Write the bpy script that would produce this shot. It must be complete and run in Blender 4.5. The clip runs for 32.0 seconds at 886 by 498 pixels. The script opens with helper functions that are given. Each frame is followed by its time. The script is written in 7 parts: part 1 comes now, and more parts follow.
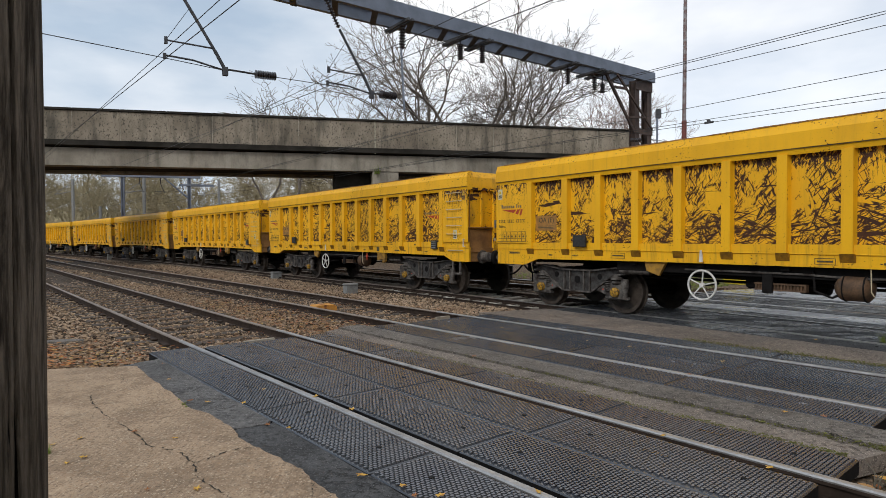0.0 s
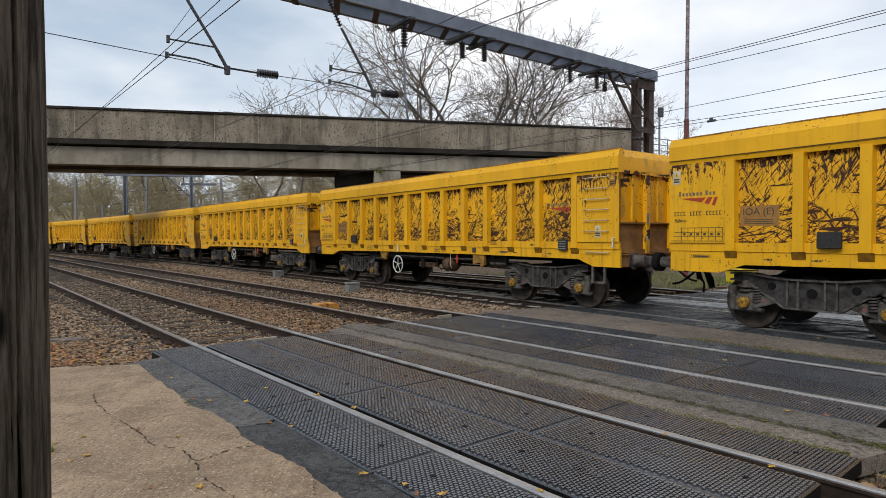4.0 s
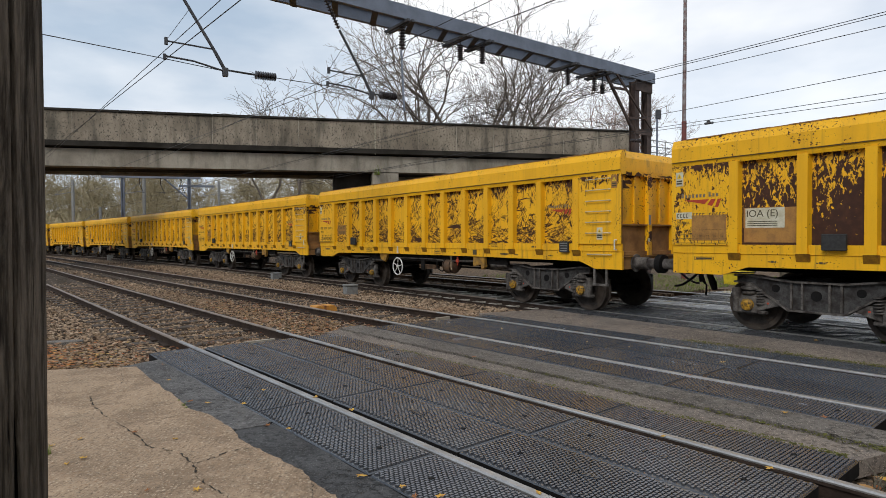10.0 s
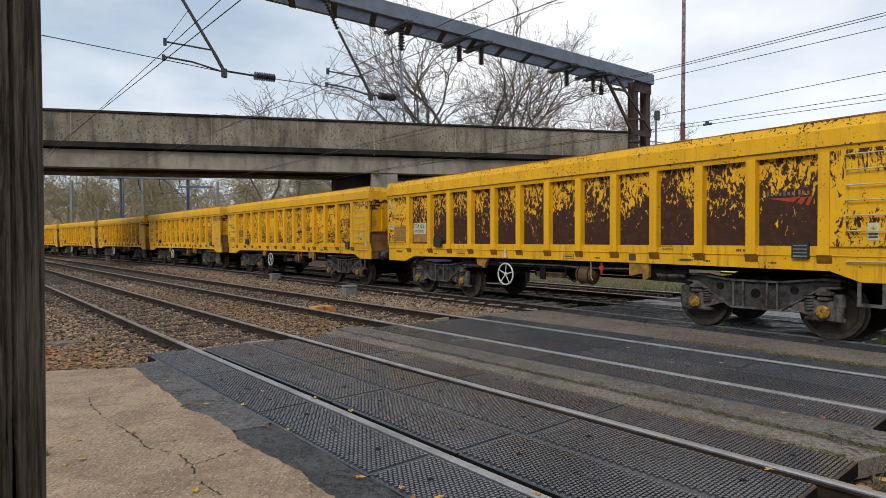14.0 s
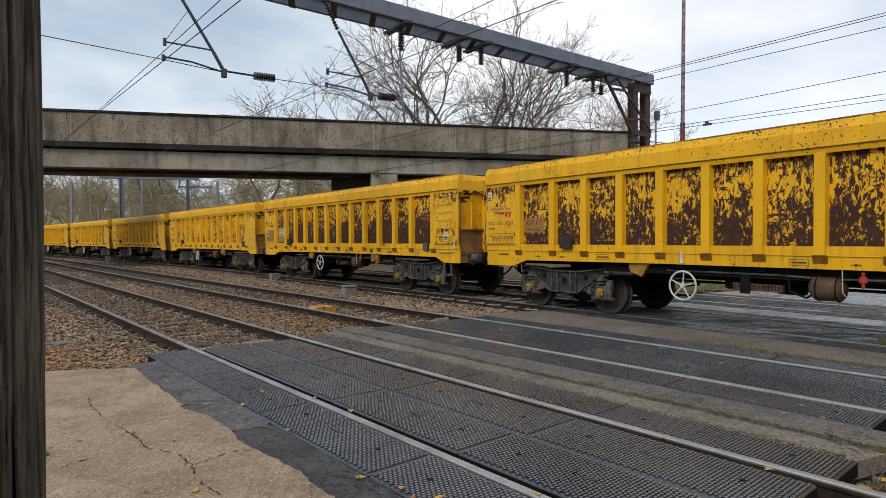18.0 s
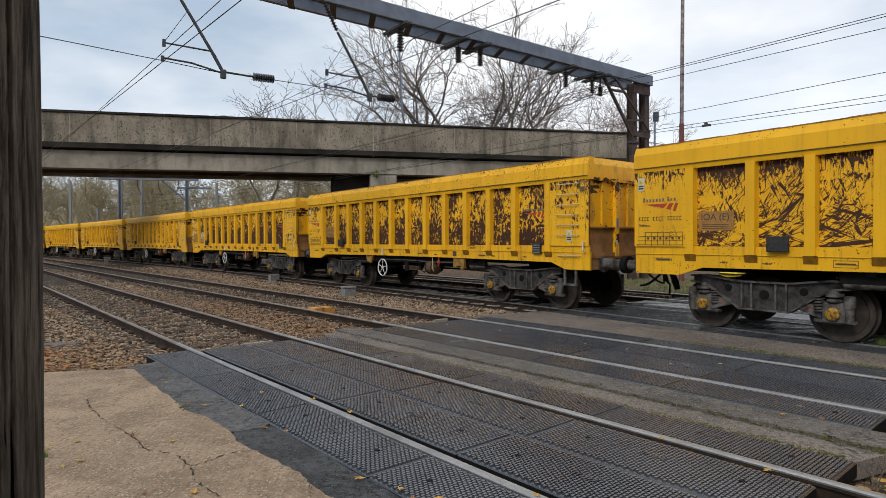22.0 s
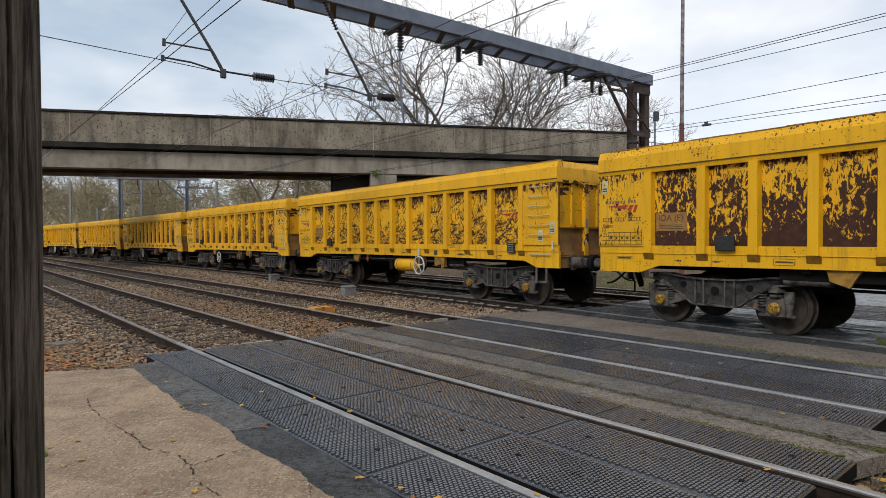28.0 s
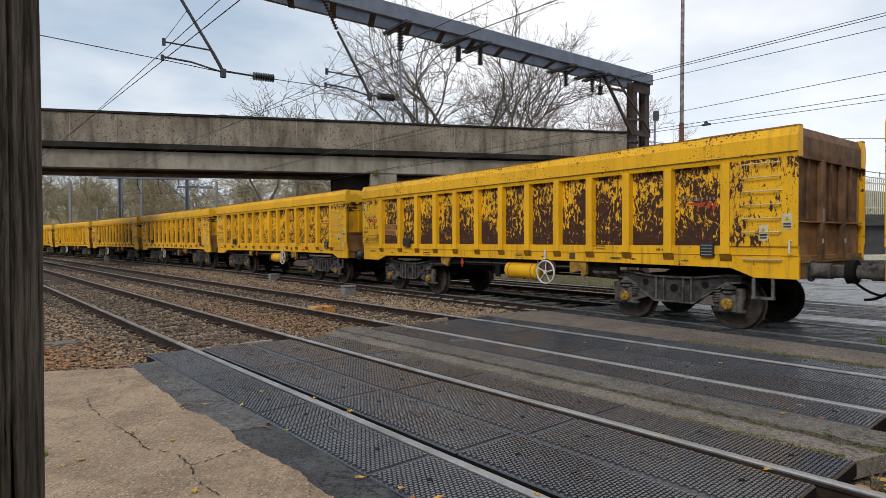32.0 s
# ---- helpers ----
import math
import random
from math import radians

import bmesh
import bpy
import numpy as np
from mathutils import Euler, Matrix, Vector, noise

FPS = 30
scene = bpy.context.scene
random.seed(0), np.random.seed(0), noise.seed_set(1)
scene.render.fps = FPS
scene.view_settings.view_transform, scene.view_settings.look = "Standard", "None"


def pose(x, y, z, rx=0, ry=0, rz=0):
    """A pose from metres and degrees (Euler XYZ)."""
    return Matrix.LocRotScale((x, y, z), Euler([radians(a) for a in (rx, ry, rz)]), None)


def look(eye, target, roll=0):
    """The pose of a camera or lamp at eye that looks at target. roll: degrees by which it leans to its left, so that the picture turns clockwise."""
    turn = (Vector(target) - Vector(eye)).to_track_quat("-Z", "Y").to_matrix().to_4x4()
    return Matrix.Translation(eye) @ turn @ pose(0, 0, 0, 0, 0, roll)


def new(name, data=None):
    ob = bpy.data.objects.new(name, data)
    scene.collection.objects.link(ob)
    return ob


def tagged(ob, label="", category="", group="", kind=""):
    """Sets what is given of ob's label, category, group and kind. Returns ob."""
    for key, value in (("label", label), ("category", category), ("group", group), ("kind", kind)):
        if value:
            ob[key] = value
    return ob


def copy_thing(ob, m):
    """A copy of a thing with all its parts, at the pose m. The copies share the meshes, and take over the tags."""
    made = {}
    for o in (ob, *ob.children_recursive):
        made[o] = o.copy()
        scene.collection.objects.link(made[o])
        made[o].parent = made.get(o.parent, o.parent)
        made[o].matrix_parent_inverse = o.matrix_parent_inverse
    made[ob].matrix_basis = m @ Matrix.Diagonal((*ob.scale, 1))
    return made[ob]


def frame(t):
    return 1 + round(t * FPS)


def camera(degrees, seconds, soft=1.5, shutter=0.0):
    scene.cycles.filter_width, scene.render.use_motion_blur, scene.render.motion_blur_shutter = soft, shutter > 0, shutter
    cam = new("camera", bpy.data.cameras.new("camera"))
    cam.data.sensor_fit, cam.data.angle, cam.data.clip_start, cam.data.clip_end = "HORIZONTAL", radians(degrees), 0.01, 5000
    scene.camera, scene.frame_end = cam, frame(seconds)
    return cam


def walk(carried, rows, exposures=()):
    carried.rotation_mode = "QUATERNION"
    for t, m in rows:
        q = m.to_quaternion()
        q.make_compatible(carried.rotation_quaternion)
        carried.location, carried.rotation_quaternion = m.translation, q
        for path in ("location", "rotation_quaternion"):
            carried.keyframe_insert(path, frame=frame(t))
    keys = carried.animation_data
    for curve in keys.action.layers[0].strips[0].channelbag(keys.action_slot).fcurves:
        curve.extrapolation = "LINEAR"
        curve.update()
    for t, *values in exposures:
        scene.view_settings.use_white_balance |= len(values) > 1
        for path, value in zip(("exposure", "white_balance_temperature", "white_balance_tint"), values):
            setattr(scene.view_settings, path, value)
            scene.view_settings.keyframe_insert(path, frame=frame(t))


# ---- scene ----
# ---------------------------------------------------------------- camera
cam = camera(74.1, 32.0, soft=0.7, shutter=0.03)
EYE_H = 1.489
PX = math.degrees(1.0 / 1038.3)


def cam_pose(dx, dy):
    """Hand-held sway: dx, dy in small steps of yaw and pitch."""
    return pose(0, 0, EYE_H, 90 - 1.1445 + dy * PX, 0, dx * PX) @ pose(0, 0, 0, 0, 0, -0.2585)


SWAY = [(0, -1.2, 0), (1, -0.4, 0), (2, 0, -0.3), (2.5, 0.6, -1.3), (3, 2.8, -2.9), (3.5, 2.8, -2.8), (4.5, 1, -1.4),
        (5.5, -0.8, 0), (7, 0, 0), (9.3, -0.1, 0.1), (10.2, -1.7, 1.7), (11, -2.8, 2.8), (12.5, -3.2, 3), (13.5, -3.9, 3.2),
        (14, -3.0, 2.8), (14.5, -1.6, 1.6), (15.5, -2.2, 2.2), (16.5, -3, 2.9), (18, -3.3, 3), (19, -4.4, 3.2),
        (20.5, -4.5, 4.2), (21, -3.8, 4.6), (21.5, -4.6, 5.8), (22, -4.7, 4.7), (23, -4.5, 3.6), (24, -3.6, 3.3),
        (25, -4.4, 4.0), (25.5, -3.4, 3.3), (27.5, -4.6, 4.3), (28.5, -4.5, 3.2), (30, -4.2, 3.0), (32, -4.7, 3.2)]
walk(cam, [(t, cam_pose(dx, dy)) for t, dx, dy in SWAY])
scene.view_settings.exposure = 0.0

# ---------------------------------------------------------------- world and sun
SUN_EL, SUN_AZ = 38.0, 215.0      # height and compass bearing (from +y clockwise) of the sun behind the clouds
world = bpy.data.worlds.new("sky")
scene.world = world
world.use_nodes = True
wn, wl = world.node_tree.nodes, world.node_tree.links
wn.clear()
w_out = wn.new("ShaderNodeOutputWorld")
w_sky = wn.new("ShaderNodeTexSky")
w_sky.sky_type, w_sky.sun_disc = "NISHITA", False
w_sky.sun_elevation, w_sky.sun_rotation = radians(SUN_EL), radians(SUN_AZ)
w_co = wn.new("ShaderNodeTexCoord")
w_map = wn.new("ShaderNodeMapping")
w_map.inputs["Scale"].default_value = (1.0, 1.0, 2.6)
w_map.inputs["Location"].default_value = (0.35, 0.1, 0.2)
w_n = wn.new("ShaderNodeTexNoise")
w_n.inputs["Scale"].default_value, w_n.inputs["Detail"].default_value = 1.9, 5.0
w_n.inputs["Roughness"].default_value = 0.55
w_r = wn.new("ShaderNodeValToRGB")
w_r.color_ramp.elements[0].position, w_r.color_ramp.elements[0].color = 0.30, (0.6, 0.6, 0.6, 1)
w_r.color_ramp.elements[1].position, w_r.color_ramp.elements[1].color = 0.56, (1, 1, 1, 1)
w_n2 = wn.new("ShaderNodeTexNoise")
w_n2.inputs["Scale"].default_value, w_n2.inputs["Detail"].default_value = 2.6, 6.0
w_sep = wn.new("ShaderNodeSeparateXYZ")
wl.new(w_co.outputs["Generated"], w_sep.inputs[0])
w_m0 = wn.new("ShaderNodeMath")
w_m0.operation = "SUBTRACT"
w_m0.inputs[1].default_value = 0.24
wl.new(w_sep.outputs["X"], w_m0.inputs[0])
w_ma = wn.new("ShaderNodeMath")
w_ma.operation = "ABSOLUTE"
wl.new(w_m0.outputs[0], w_ma.inputs[0])
w_m1 = wn.new("ShaderNodeMath")
w_m1.operation = "MULTIPLY_ADD"
w_m1.inputs[1].default_value, w_m1.inputs[2].default_value = -0.45, 0.16
wl.new(w_ma.outputs[0], w_m1.inputs[0])
w_m2 = wn.new("ShaderNodeMath")
w_m2.operation = "ADD"
wl.new(w_m1.outputs[0], w_m2.inputs[0])
wl.new(w_n2.outputs["Fac"], w_m2.inputs[1])
w_r2 = wn.new("ShaderNodeValToRGB")
w_r2.color_ramp.elements[0].position, w_r2.color_ramp.elements[0].color = 0.22, (0.46, 0.56, 0.68, 1)
w_r2.color_ramp.elements[1].position, w_r2.color_ramp.elements[1].color = 0.62, (0.97, 0.98, 1.0, 1)
w_b1 = wn.new("ShaderNodeBackground")
w_b1.inputs["Strength"].default_value = 0.12
w_b2 = wn.new("ShaderNodeBackground")
w_b2.inputs["Strength"].default_value = 1.13
w_mix = wn.new("ShaderNodeMixShader")
wl.new(w_co.outputs["Generated"], w_map.inputs["Vector"])
wl.new(w_map.outputs[0], w_n.inputs["Vector"])
wl.new(w_map.outputs[0], w_n2.inputs["Vector"])
wl.new(w_n.outputs["Fac"], w_r.inputs[0])
wl.new(w_m2.outputs[0], w_r2.inputs[0])
wl.new(w_sky.outputs[0], w_b1.inputs["Color"])
wl.new(w_r2.outputs[0], w_b2.inputs["Color"])
wl.new(w_r.outputs[0], w_mix.inputs[0])
wl.new(w_b1.outputs[0], w_mix.inputs[1])
wl.new(w_b2.outputs[0], w_mix.inputs[2])
wl.new(w_mix.outputs[0], w_out.inputs["Surface"])

sun = new("sun", bpy.data.lights.new("sun", "SUN"))
sun.data.energy, sun.data.angle, sun.data.color = 1.45, radians(20), (1.0, 0.96, 0.9)
_a, _e = radians(SUN_AZ), radians(SUN_EL)
sun.matrix_world = look((math.sin(_a) * math.cos(_e) * 60, math.cos(_a) * math.cos(_e) * 60, math.sin(_e) * 60), (0, 0, 0))


# ---------------------------------------------------------------- materials
class Nodes:
    """A short hand for node materials."""

    def __init__(self, name):
        self.m = bpy.data.materials.new(name)
        self.m.use_nodes = True
        self.t = self.m.node_tree
        self.b = self.t.nodes["Principled BSDF"]
        self.co = self.t.nodes.new("ShaderNodeTexCoord")

    def n(self, kind, **vals):
        nd = self.t.nodes.new("ShaderNode" + kind)
        for k, v in vals.items():
            nd.inputs[k].default_value = v
        return nd

    def link(self, a, b):
        self.t.links.new(a, b)

    def coords(self, scale=(1, 1, 1), loc=(0, 0, 0), rot=(0, 0, 0), world=False):
        mp = self.n("Mapping", Scale=scale, Location=loc, Rotation=rot)
        if world:
            self.link(self.n("NewGeometry").outputs["Position"], mp.inputs["Vector"])
        else:
            self.link(self.co.outputs["Object"], mp.inputs["Vector"])
        return mp.outputs[0]

    def noise(self, vec, scale, detail=4.0, rough=0.55, distort=0.0):
        nd = self.n("TexNoise", Scale=scale, Detail=detail, Roughness=rough, Distortion=distort)
        self.link(vec, nd.inputs["Vector"])
        return nd.outputs["Fac"]

    def ramp(self, fac, stops):
        nd = self.n("ValToRGB")
        el = nd.color_ramp.elements
        while len(el) < len(stops):
            el.new(0.5)
        for e, (p, c) in zip(el, stops):
            e.position = p
            e.color = (*c, 1) if len(c) == 3 else c
        self.link(fac, nd.inputs[0])
        return nd.outputs[0]

    def step(self, fac, a, b):
        nd = self.n("MapRange")
        nd.interpolation_type = "SMOOTHSTEP"
        nd.inputs["From Min"].default_value, nd.inputs["From Max"].default_value = a, b
        self.link(fac, nd.inputs["Value"])
        return nd.outputs[0]

    def math(self, op, a, b=None, clamp=False):
        nd = self.n("Math")
        nd.operation, nd.use_clamp = op, clamp
        for i, v in enumerate((a, b)):
            if v is None:
                continue
            if isinstance(v, (int, float)):
                nd.inputs[i].default_value = v
            else:
                self.link(v, nd.inputs[i])
        return nd.outputs[0]

    def mix(self, fac, a, b, blend="MIX"):
        nd = self.t.nodes.new("ShaderNodeMix")
        nd.data_type, nd.blend_type = "RGBA", blend
        for i, v in ((0, fac), (6, a), (7, b)):
            if isinstance(v, (int, float)):
                nd.inputs[i].default_value = v
            elif isinstance(v, tuple):
                nd.inputs[i].default_value = (*v, 1)
            else:
                self.link(v, nd.inputs[i])
        return nd.outputs[2]

    def bump(self, height, strength, dist=0.01):
        nd = self.n("Bump", Strength=strength, Distance=dist)
        self.link(height, nd.inputs["Height"])
        self.link(nd.outputs[0], self.b.inputs["Normal"])

    def done(self, color=None, rough=0.6, metal=0.0, spec=0.5):
        for key, v in (("Base Color", color), ("Roughness", rough), ("Metallic", metal), ("Specular IOR Level", spec)):
            if v is None:
                continue
            if isinstance(v, tuple):
                self.b.inputs[key].default_value = (*v, 1)
            elif isinstance(v, (int, float)):
                self.b.inputs[key].default_value = v
            else:
                self.link(v, self.b.inputs[key])
        return self.m


def worn(name, base, dark, scale=4.0, amount=0.5, rough=0.6, metal=0.0, bump=0.2, fine=60.0, spec=0.4, world=False):
    """A general surface: base colour mottled towards a darker one at two scales, with fine grain."""
    k = Nodes(name)
    v = k.coords(world=world)
    big, small = k.noise(v, scale, 5), k.noise(v, fine, 4)
    f = k.math("MULTIPLY", k.step(big, 0.35, 0.7), amount)
    col = k.mix(f, base, dark)
    col = k.mix(k.math("MULTIPLY", k.step(small, 0.4, 0.75), amount * 0.6), col, dark)
    k.bump(small, bump, 0.004)
    r = k.math("ADD", k.math("MULTIPLY", big, 0.25), rough - 0.12)
    return k.done(col, r, metal, spec)


YELLOW, YELLOW_D = (0.88, 0.462, 0.010), (0.62, 0.305, 0.009)
BROWN, BROWN_L = (0.046, 0.017, 0.009), (0.085, 0.031, 0.013)


def paint_material(name, wear, seed, scratch=0.5, chips=0.25, streak=0.4, upright=0.4):
    """Yellow paint that has flaked off to brown primer. wear: share lost in big flakes; scratch: crossing scratches, flatter and
    thicker in the lower half where loads have struck; upright: wiggly upright flakes."""
    k = Nodes(name)
    ofs = (seed * 7.3, seed * 3.1, seed * 5.7)
    v = k.coords((1, 1, 1), ofs)
    sep = k.n("SeparateXYZ")
    k.link(k.co.outputs["Object"], sep.inputs[0])
    high = k.math("DIVIDE", k.math("SUBTRACT", sep.outputs["Z"], 1.36), 1.3)     # 0 at the foot of a plate, 1 at its top
    patchy = k.math("SUBTRACT", k.noise(v, 1.7, 3), 0.5)
    # big flakes, longer than wide, most of them low on the plate
    fl = k.noise(k.coords((1.0, 2.0, 0.95), ofs), 5.5 + 3.0 * max(wear, 0.0), 7, 0.66, 0.7)
    f = k.math("ADD", fl, k.math("MULTIPLY", patchy, 0.42))
    f = k.math("ADD", f, k.math("MULTIPLY", k.math("SUBTRACT", 0.5, high), 0.26 * max(wear - 0.6, 0.0) / 0.4))
    th = 0.74 - 0.33 * wear
    bare = k.step(f, th, th + 0.012)

    def lines(rot, along, across, width, off, scale=4.8):
        """Thin wandering lines that run along the turned axis."""
        mp = k.n("Mapping", Scale=(0.2, along, across))
        k.link(k.coords((1, 1, 1), (ofs[0] + off, ofs[1] + off, ofs[2]), (rot, 0, 0)), mp.inputs["Vector"])
        edge = k.math("ABSOLUTE", k.math("SUBTRACT", k.noise(mp.outputs[0], scale, 1.6, 0.5, 0.5), 0.5))
        return k.math("SUBTRACT", 1.0, k.step(edge, width * 0.4, width))

    def most(parts):
        out = parts[0]
        for p in parts[1:]:
            out = k.math("MAXIMUM", out, p)
        return out

    if scratch > 0.02:
        w = 0.009 + 0.019 * scratch
        steep = most([lines(1.1, 0.34, 2.3, w, 3.0), lines(0.75, 0.28, 2.6, w, 5.0), lines(-1.15, 0.34, 2.2, w, 8.0)])
        open_ = k.step(k.math("ADD", k.noise(v, 2.6, 4, 0.6), k.math("MULTIPLY", patchy, 0.3)), 0.56 - 0.16 * scratch, 0.60 - 0.16 * scratch)
        flat = most([lines(0.22, 0.24, 2.6, w * 1.3, 1.0), lines(-0.42, 0.28, 2.3, w * 1.3, 11.0), lines(0.55, 0.26, 2.6, w * 1.2, 14.0)])
        low_open = k.step(k.math("SUBTRACT", k.noise(v, 2.0, 4, 0.6), k.math("MULTIPLY", high, 0.62)), 0.36 - 0.12 * scratch, 0.41 - 0.12 * scratch)
        gouge = k.noise(k.coords((0.2, 0.55, 4.2), ofs, (0.10, 0, 0)), 2.2, 4, 0.55, 0.3)
        gouge = k.step(k.math("ADD", gouge, k.math("MULTIPLY", k.math("SUBTRACT", 0.45, high), 0.10)), 0.64, 0.65)
        bare = most([bare, k.math("MULTIPLY", steep, open_), k.math("MULTIPLY", flat, low_open), k.math("MULTIPLY", gouge, 1.0 if scratch > 0.4 else 0.0)])
    if upright > 0.02:
        dash = k.noise(k.coords((1.0, 30.0, 4.6), ofs), 1.0, 5, 0.66, 1.1)
        dash = k.math("ADD", dash, k.math("ADD", k.math("MULTIPLY", patchy, 0.35), k.math("MULTIPLY", k.step(high, 0.55, 1.0), 0.13)))
        dash = k.math("SUBTRACT", dash, k.step(high, 1.02, 1.06))
        dt = 0.72 - 0.14 * upright
        blot = k.math("ADD", k.noise(k.coords((1.0, 2.0, 1.3), ofs), 6.0, 6, 0.65, 0.5), k.math("MULTIPLY", k.step(high, 0.68, 1.02), 0.24))
        blot = k.math("SUBTRACT", blot, k.math("MULTIPLY", k.step(high, 1.02, 1.06), 0.24))
        bare = most([bare, k.step(dash, dt, dt + 0.015), k.step(blot, 0.755 - 0.07 * upright, 0.77 - 0.07 * upright)])
    clump = k.math("MULTIPLY", patchy, 0.35)
    chip = k.step(k.math("ADD", k.math("ADD", k.noise(v, 27, 4, 0.6), clump), k.math("MULTIPLY", k.step(sep.outputs["Z"], 2.9, 3.06), 0.05)), 0.765 - 0.1 * chips, 0.775 - 0.1 * chips)
    bare = k.math("MAXIMUM", bare, chip)
    tone = k.noise(k.coords((0.6, 0.6, 0.18), ofs), 3.0, 5)
    dirt = k.noise(k.coords((1, 5.0, 0.35), ofs), 3.0, 5, 0.62)
    col = k.mix(k.math("MULTIPLY", k.step(tone, 0.36, 0.72), 0.5), YELLOW, YELLOW_D)
    col = k.mix(k.math("MULTIPLY", k.step(dirt, 0.48, 0.8), streak), col, (0.36, 0.19, 0.03))
    grime = k.noise(v, 40, 4, 0.7)
    col = k.mix(k.math("MULTIPLY", k.step(grime, 0.55, 0.75), 0.22), col, (0.30, 0.15, 0.02))
    rust = k.mix(k.step(k.noise(v, 9, 5), 0.4, 0.8), BROWN, BROWN_L)
    col = k.mix(bare, col, rust)
    h = k.math("SUBTRACT", k.math("MULTIPLY", k.noise(v, 3.5, 3), 1.6), k.math("MULTIPLY", bare, 0.8))
    k.bump(h, 0.4, 0.006)
    return k.done(col, k.math("ADD", k.math("MULTIPLY", bare, 0.3), k.math("ADD", k.math("MULTIPLY", tone, 0.2), 0.34)), 0.0, 0.35)


M = {}
M["paint"] = paint_material("yellow_paint", -0.1, 1.0, 0.0, 0.8, 0.25, 0.0)
M["chipped"] = paint_material("chipped_yellow_paint", 0.05, 6.0, 0.0, 1.15, 0.5, 0.0)
M["sill"] = paint_material("grimy_sill_paint", 0.0, 3.0, 0.0, 0.95, 0.85, 0.0)
# yellow browned for the shade on the foot's underside, and for grime
M["foot"] = worn("shaded_grimy_rib_foot", (0.33, 0.16, 0.015), (0.12, 0.06, 0.018), 12.0, 0.7, 0.85, spec=0.1)
M["end_paint"] = paint_material("dirty_end_paint", 0.22, 4.0, 0.0, 1.0, 1.0, 0.3)
M["brown_end"] = worn("rust_dust_brown", (0.38, 0.20, 0.065), (0.15, 0.075, 0.03), 3.0, 0.8, 0.8)
M["iron"] = worn("dark_running_gear", (0.014, 0.0125, 0.012), (0.005, 0.0045, 0.004), 5.0, 0.8, 0.8, 0.0, 0.3, spec=0.15)
M["iron_grey"] = worn("dusty_grey_steel", (0.15, 0.138, 0.125), (0.022, 0.016, 0.014), 7.0, 1.0, 0.75, 0.0, 0.3)
# web darkened to paint the shade in the frame's openings; flanges stay lighter
M["frame"] = worn("shaded_cast_frame", (0.07, 0.068, 0.066), (0.016, 0.012, 0.011), 8.0, 0.9, 0.75, spec=0.25)
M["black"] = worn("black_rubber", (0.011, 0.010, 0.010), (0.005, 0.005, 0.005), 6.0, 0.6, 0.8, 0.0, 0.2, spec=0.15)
M["wheel"] = worn("wheel_steel", (0.085, 0.068, 0.056), (0.030, 0.024, 0.020), 7.0, 0.8, 0.68, 0.1, 0.15, spec=0.25)
M["tread"] = worn("polished_tread", (0.42, 0.41, 0.40), (0.2, 0.19, 0.18), 5.0, 0.4, 0.3, 0.9, 0.05)
M["cap"] = worn("yellow_axle_cap", (0.52, 0.28, 0.02), (0.05, 0.035, 0.02), 26.0, 1.0, 0.5)
M["white"] = worn("white_paint", (0.72, 0.71, 0.68), (0.35, 0.33, 0.3), 14.0, 0.5, 0.5)
M["sign"] = worn("sign_white", (0.62, 0.59, 0.47), (0.36, 0.31, 0.18), 12.0, 0.5, 0.5)
M["rung"] = worn("worn_rung_steel", (0.60, 0.53, 0.38), (0.34, 0.25, 0.12), 9.0, 0.7, 0.5)
M["signy"] = worn("sign_yellow", (0.75, 0.5, 0.03), (0.4, 0.27, 0.03), 12.0, 0.4, 0.5)
M["navy"] = worn("navy_print", (0.10, 0.10, 0.14), (0.30, 0.19, 0.04), 30.0, 0.9, 0.6)
M["red"] = worn("red_paint", (0.5, 0.05, 0.02), (0.25, 0.05, 0.02), 16.0, 0.6, 0.55)
M["print"] = worn("black_print", (0.05, 0.042, 0.03), (0.14, 0.1, 0.03), 40.0, 0.5, 0.6)
M["plate"] = worn("data_plate", (0.05, 0.049, 0.048), (0.02, 0.02, 0.02), 20.0, 0.5, 0.7, spec=0.12)
M["tank"] = worn("grimy_brown_tank", (0.15, 0.085, 0.045), (0.04, 0.028, 0.02), 6.0, 0.9, 0.7)
M["bracket"] = worn("grimy_yellow_bracket", (0.45, 0.24, 0.03), (0.16, 0.09, 0.03), 9.0, 0.9, 0.7)
M["patch"] = worn("tan_patch", (0.42, 0.21, 0.05), (0.2, 0.1, 0.04), 10.0, 0.6, 0.7)
M["railtop"] = worn("polished_rail", (0.46, 0.45, 0.44), (0.20, 0.19, 0.18), 3.0, 0.6, 0.40, 0.75, 0.05)
M["railtop_dull"] = worn("dull_rail", (0.27, 0.225, 0.19), (0.13, 0.10, 0.08), 3.0, 0.6, 0.5, 0.3, 0.05)
M["railrust"] = worn("rusty_rail", (0.05, 0.034, 0.026), (0.02, 0.014, 0.011), 6.0, 0.8, 0.85, 0.0, 0.3, spec=0.2)
M["gantry"] = worn("galvanised_blue_grey", (0.19, 0.215, 0.265), (0.10, 0.115, 0.145), 2.0, 0.5, 0.55, 0.35)
M["gantry_rust"] = worn("rusted_column", (0.10, 0.068, 0.055), (0.045, 0.032, 0.03), 3.0, 0.8, 0.75, 0.1)
M["insul"] = worn("brown_porcelain", (0.05, 0.042, 0.042), (0.02, 0.018, 0.02), 8.0, 0.4, 0.25)
M["fitting"] = worn("dark_line_fitting", (0.075, 0.078, 0.085), (0.04, 0.04, 0.045), 6.0, 0.6, 0.6, 0.2)
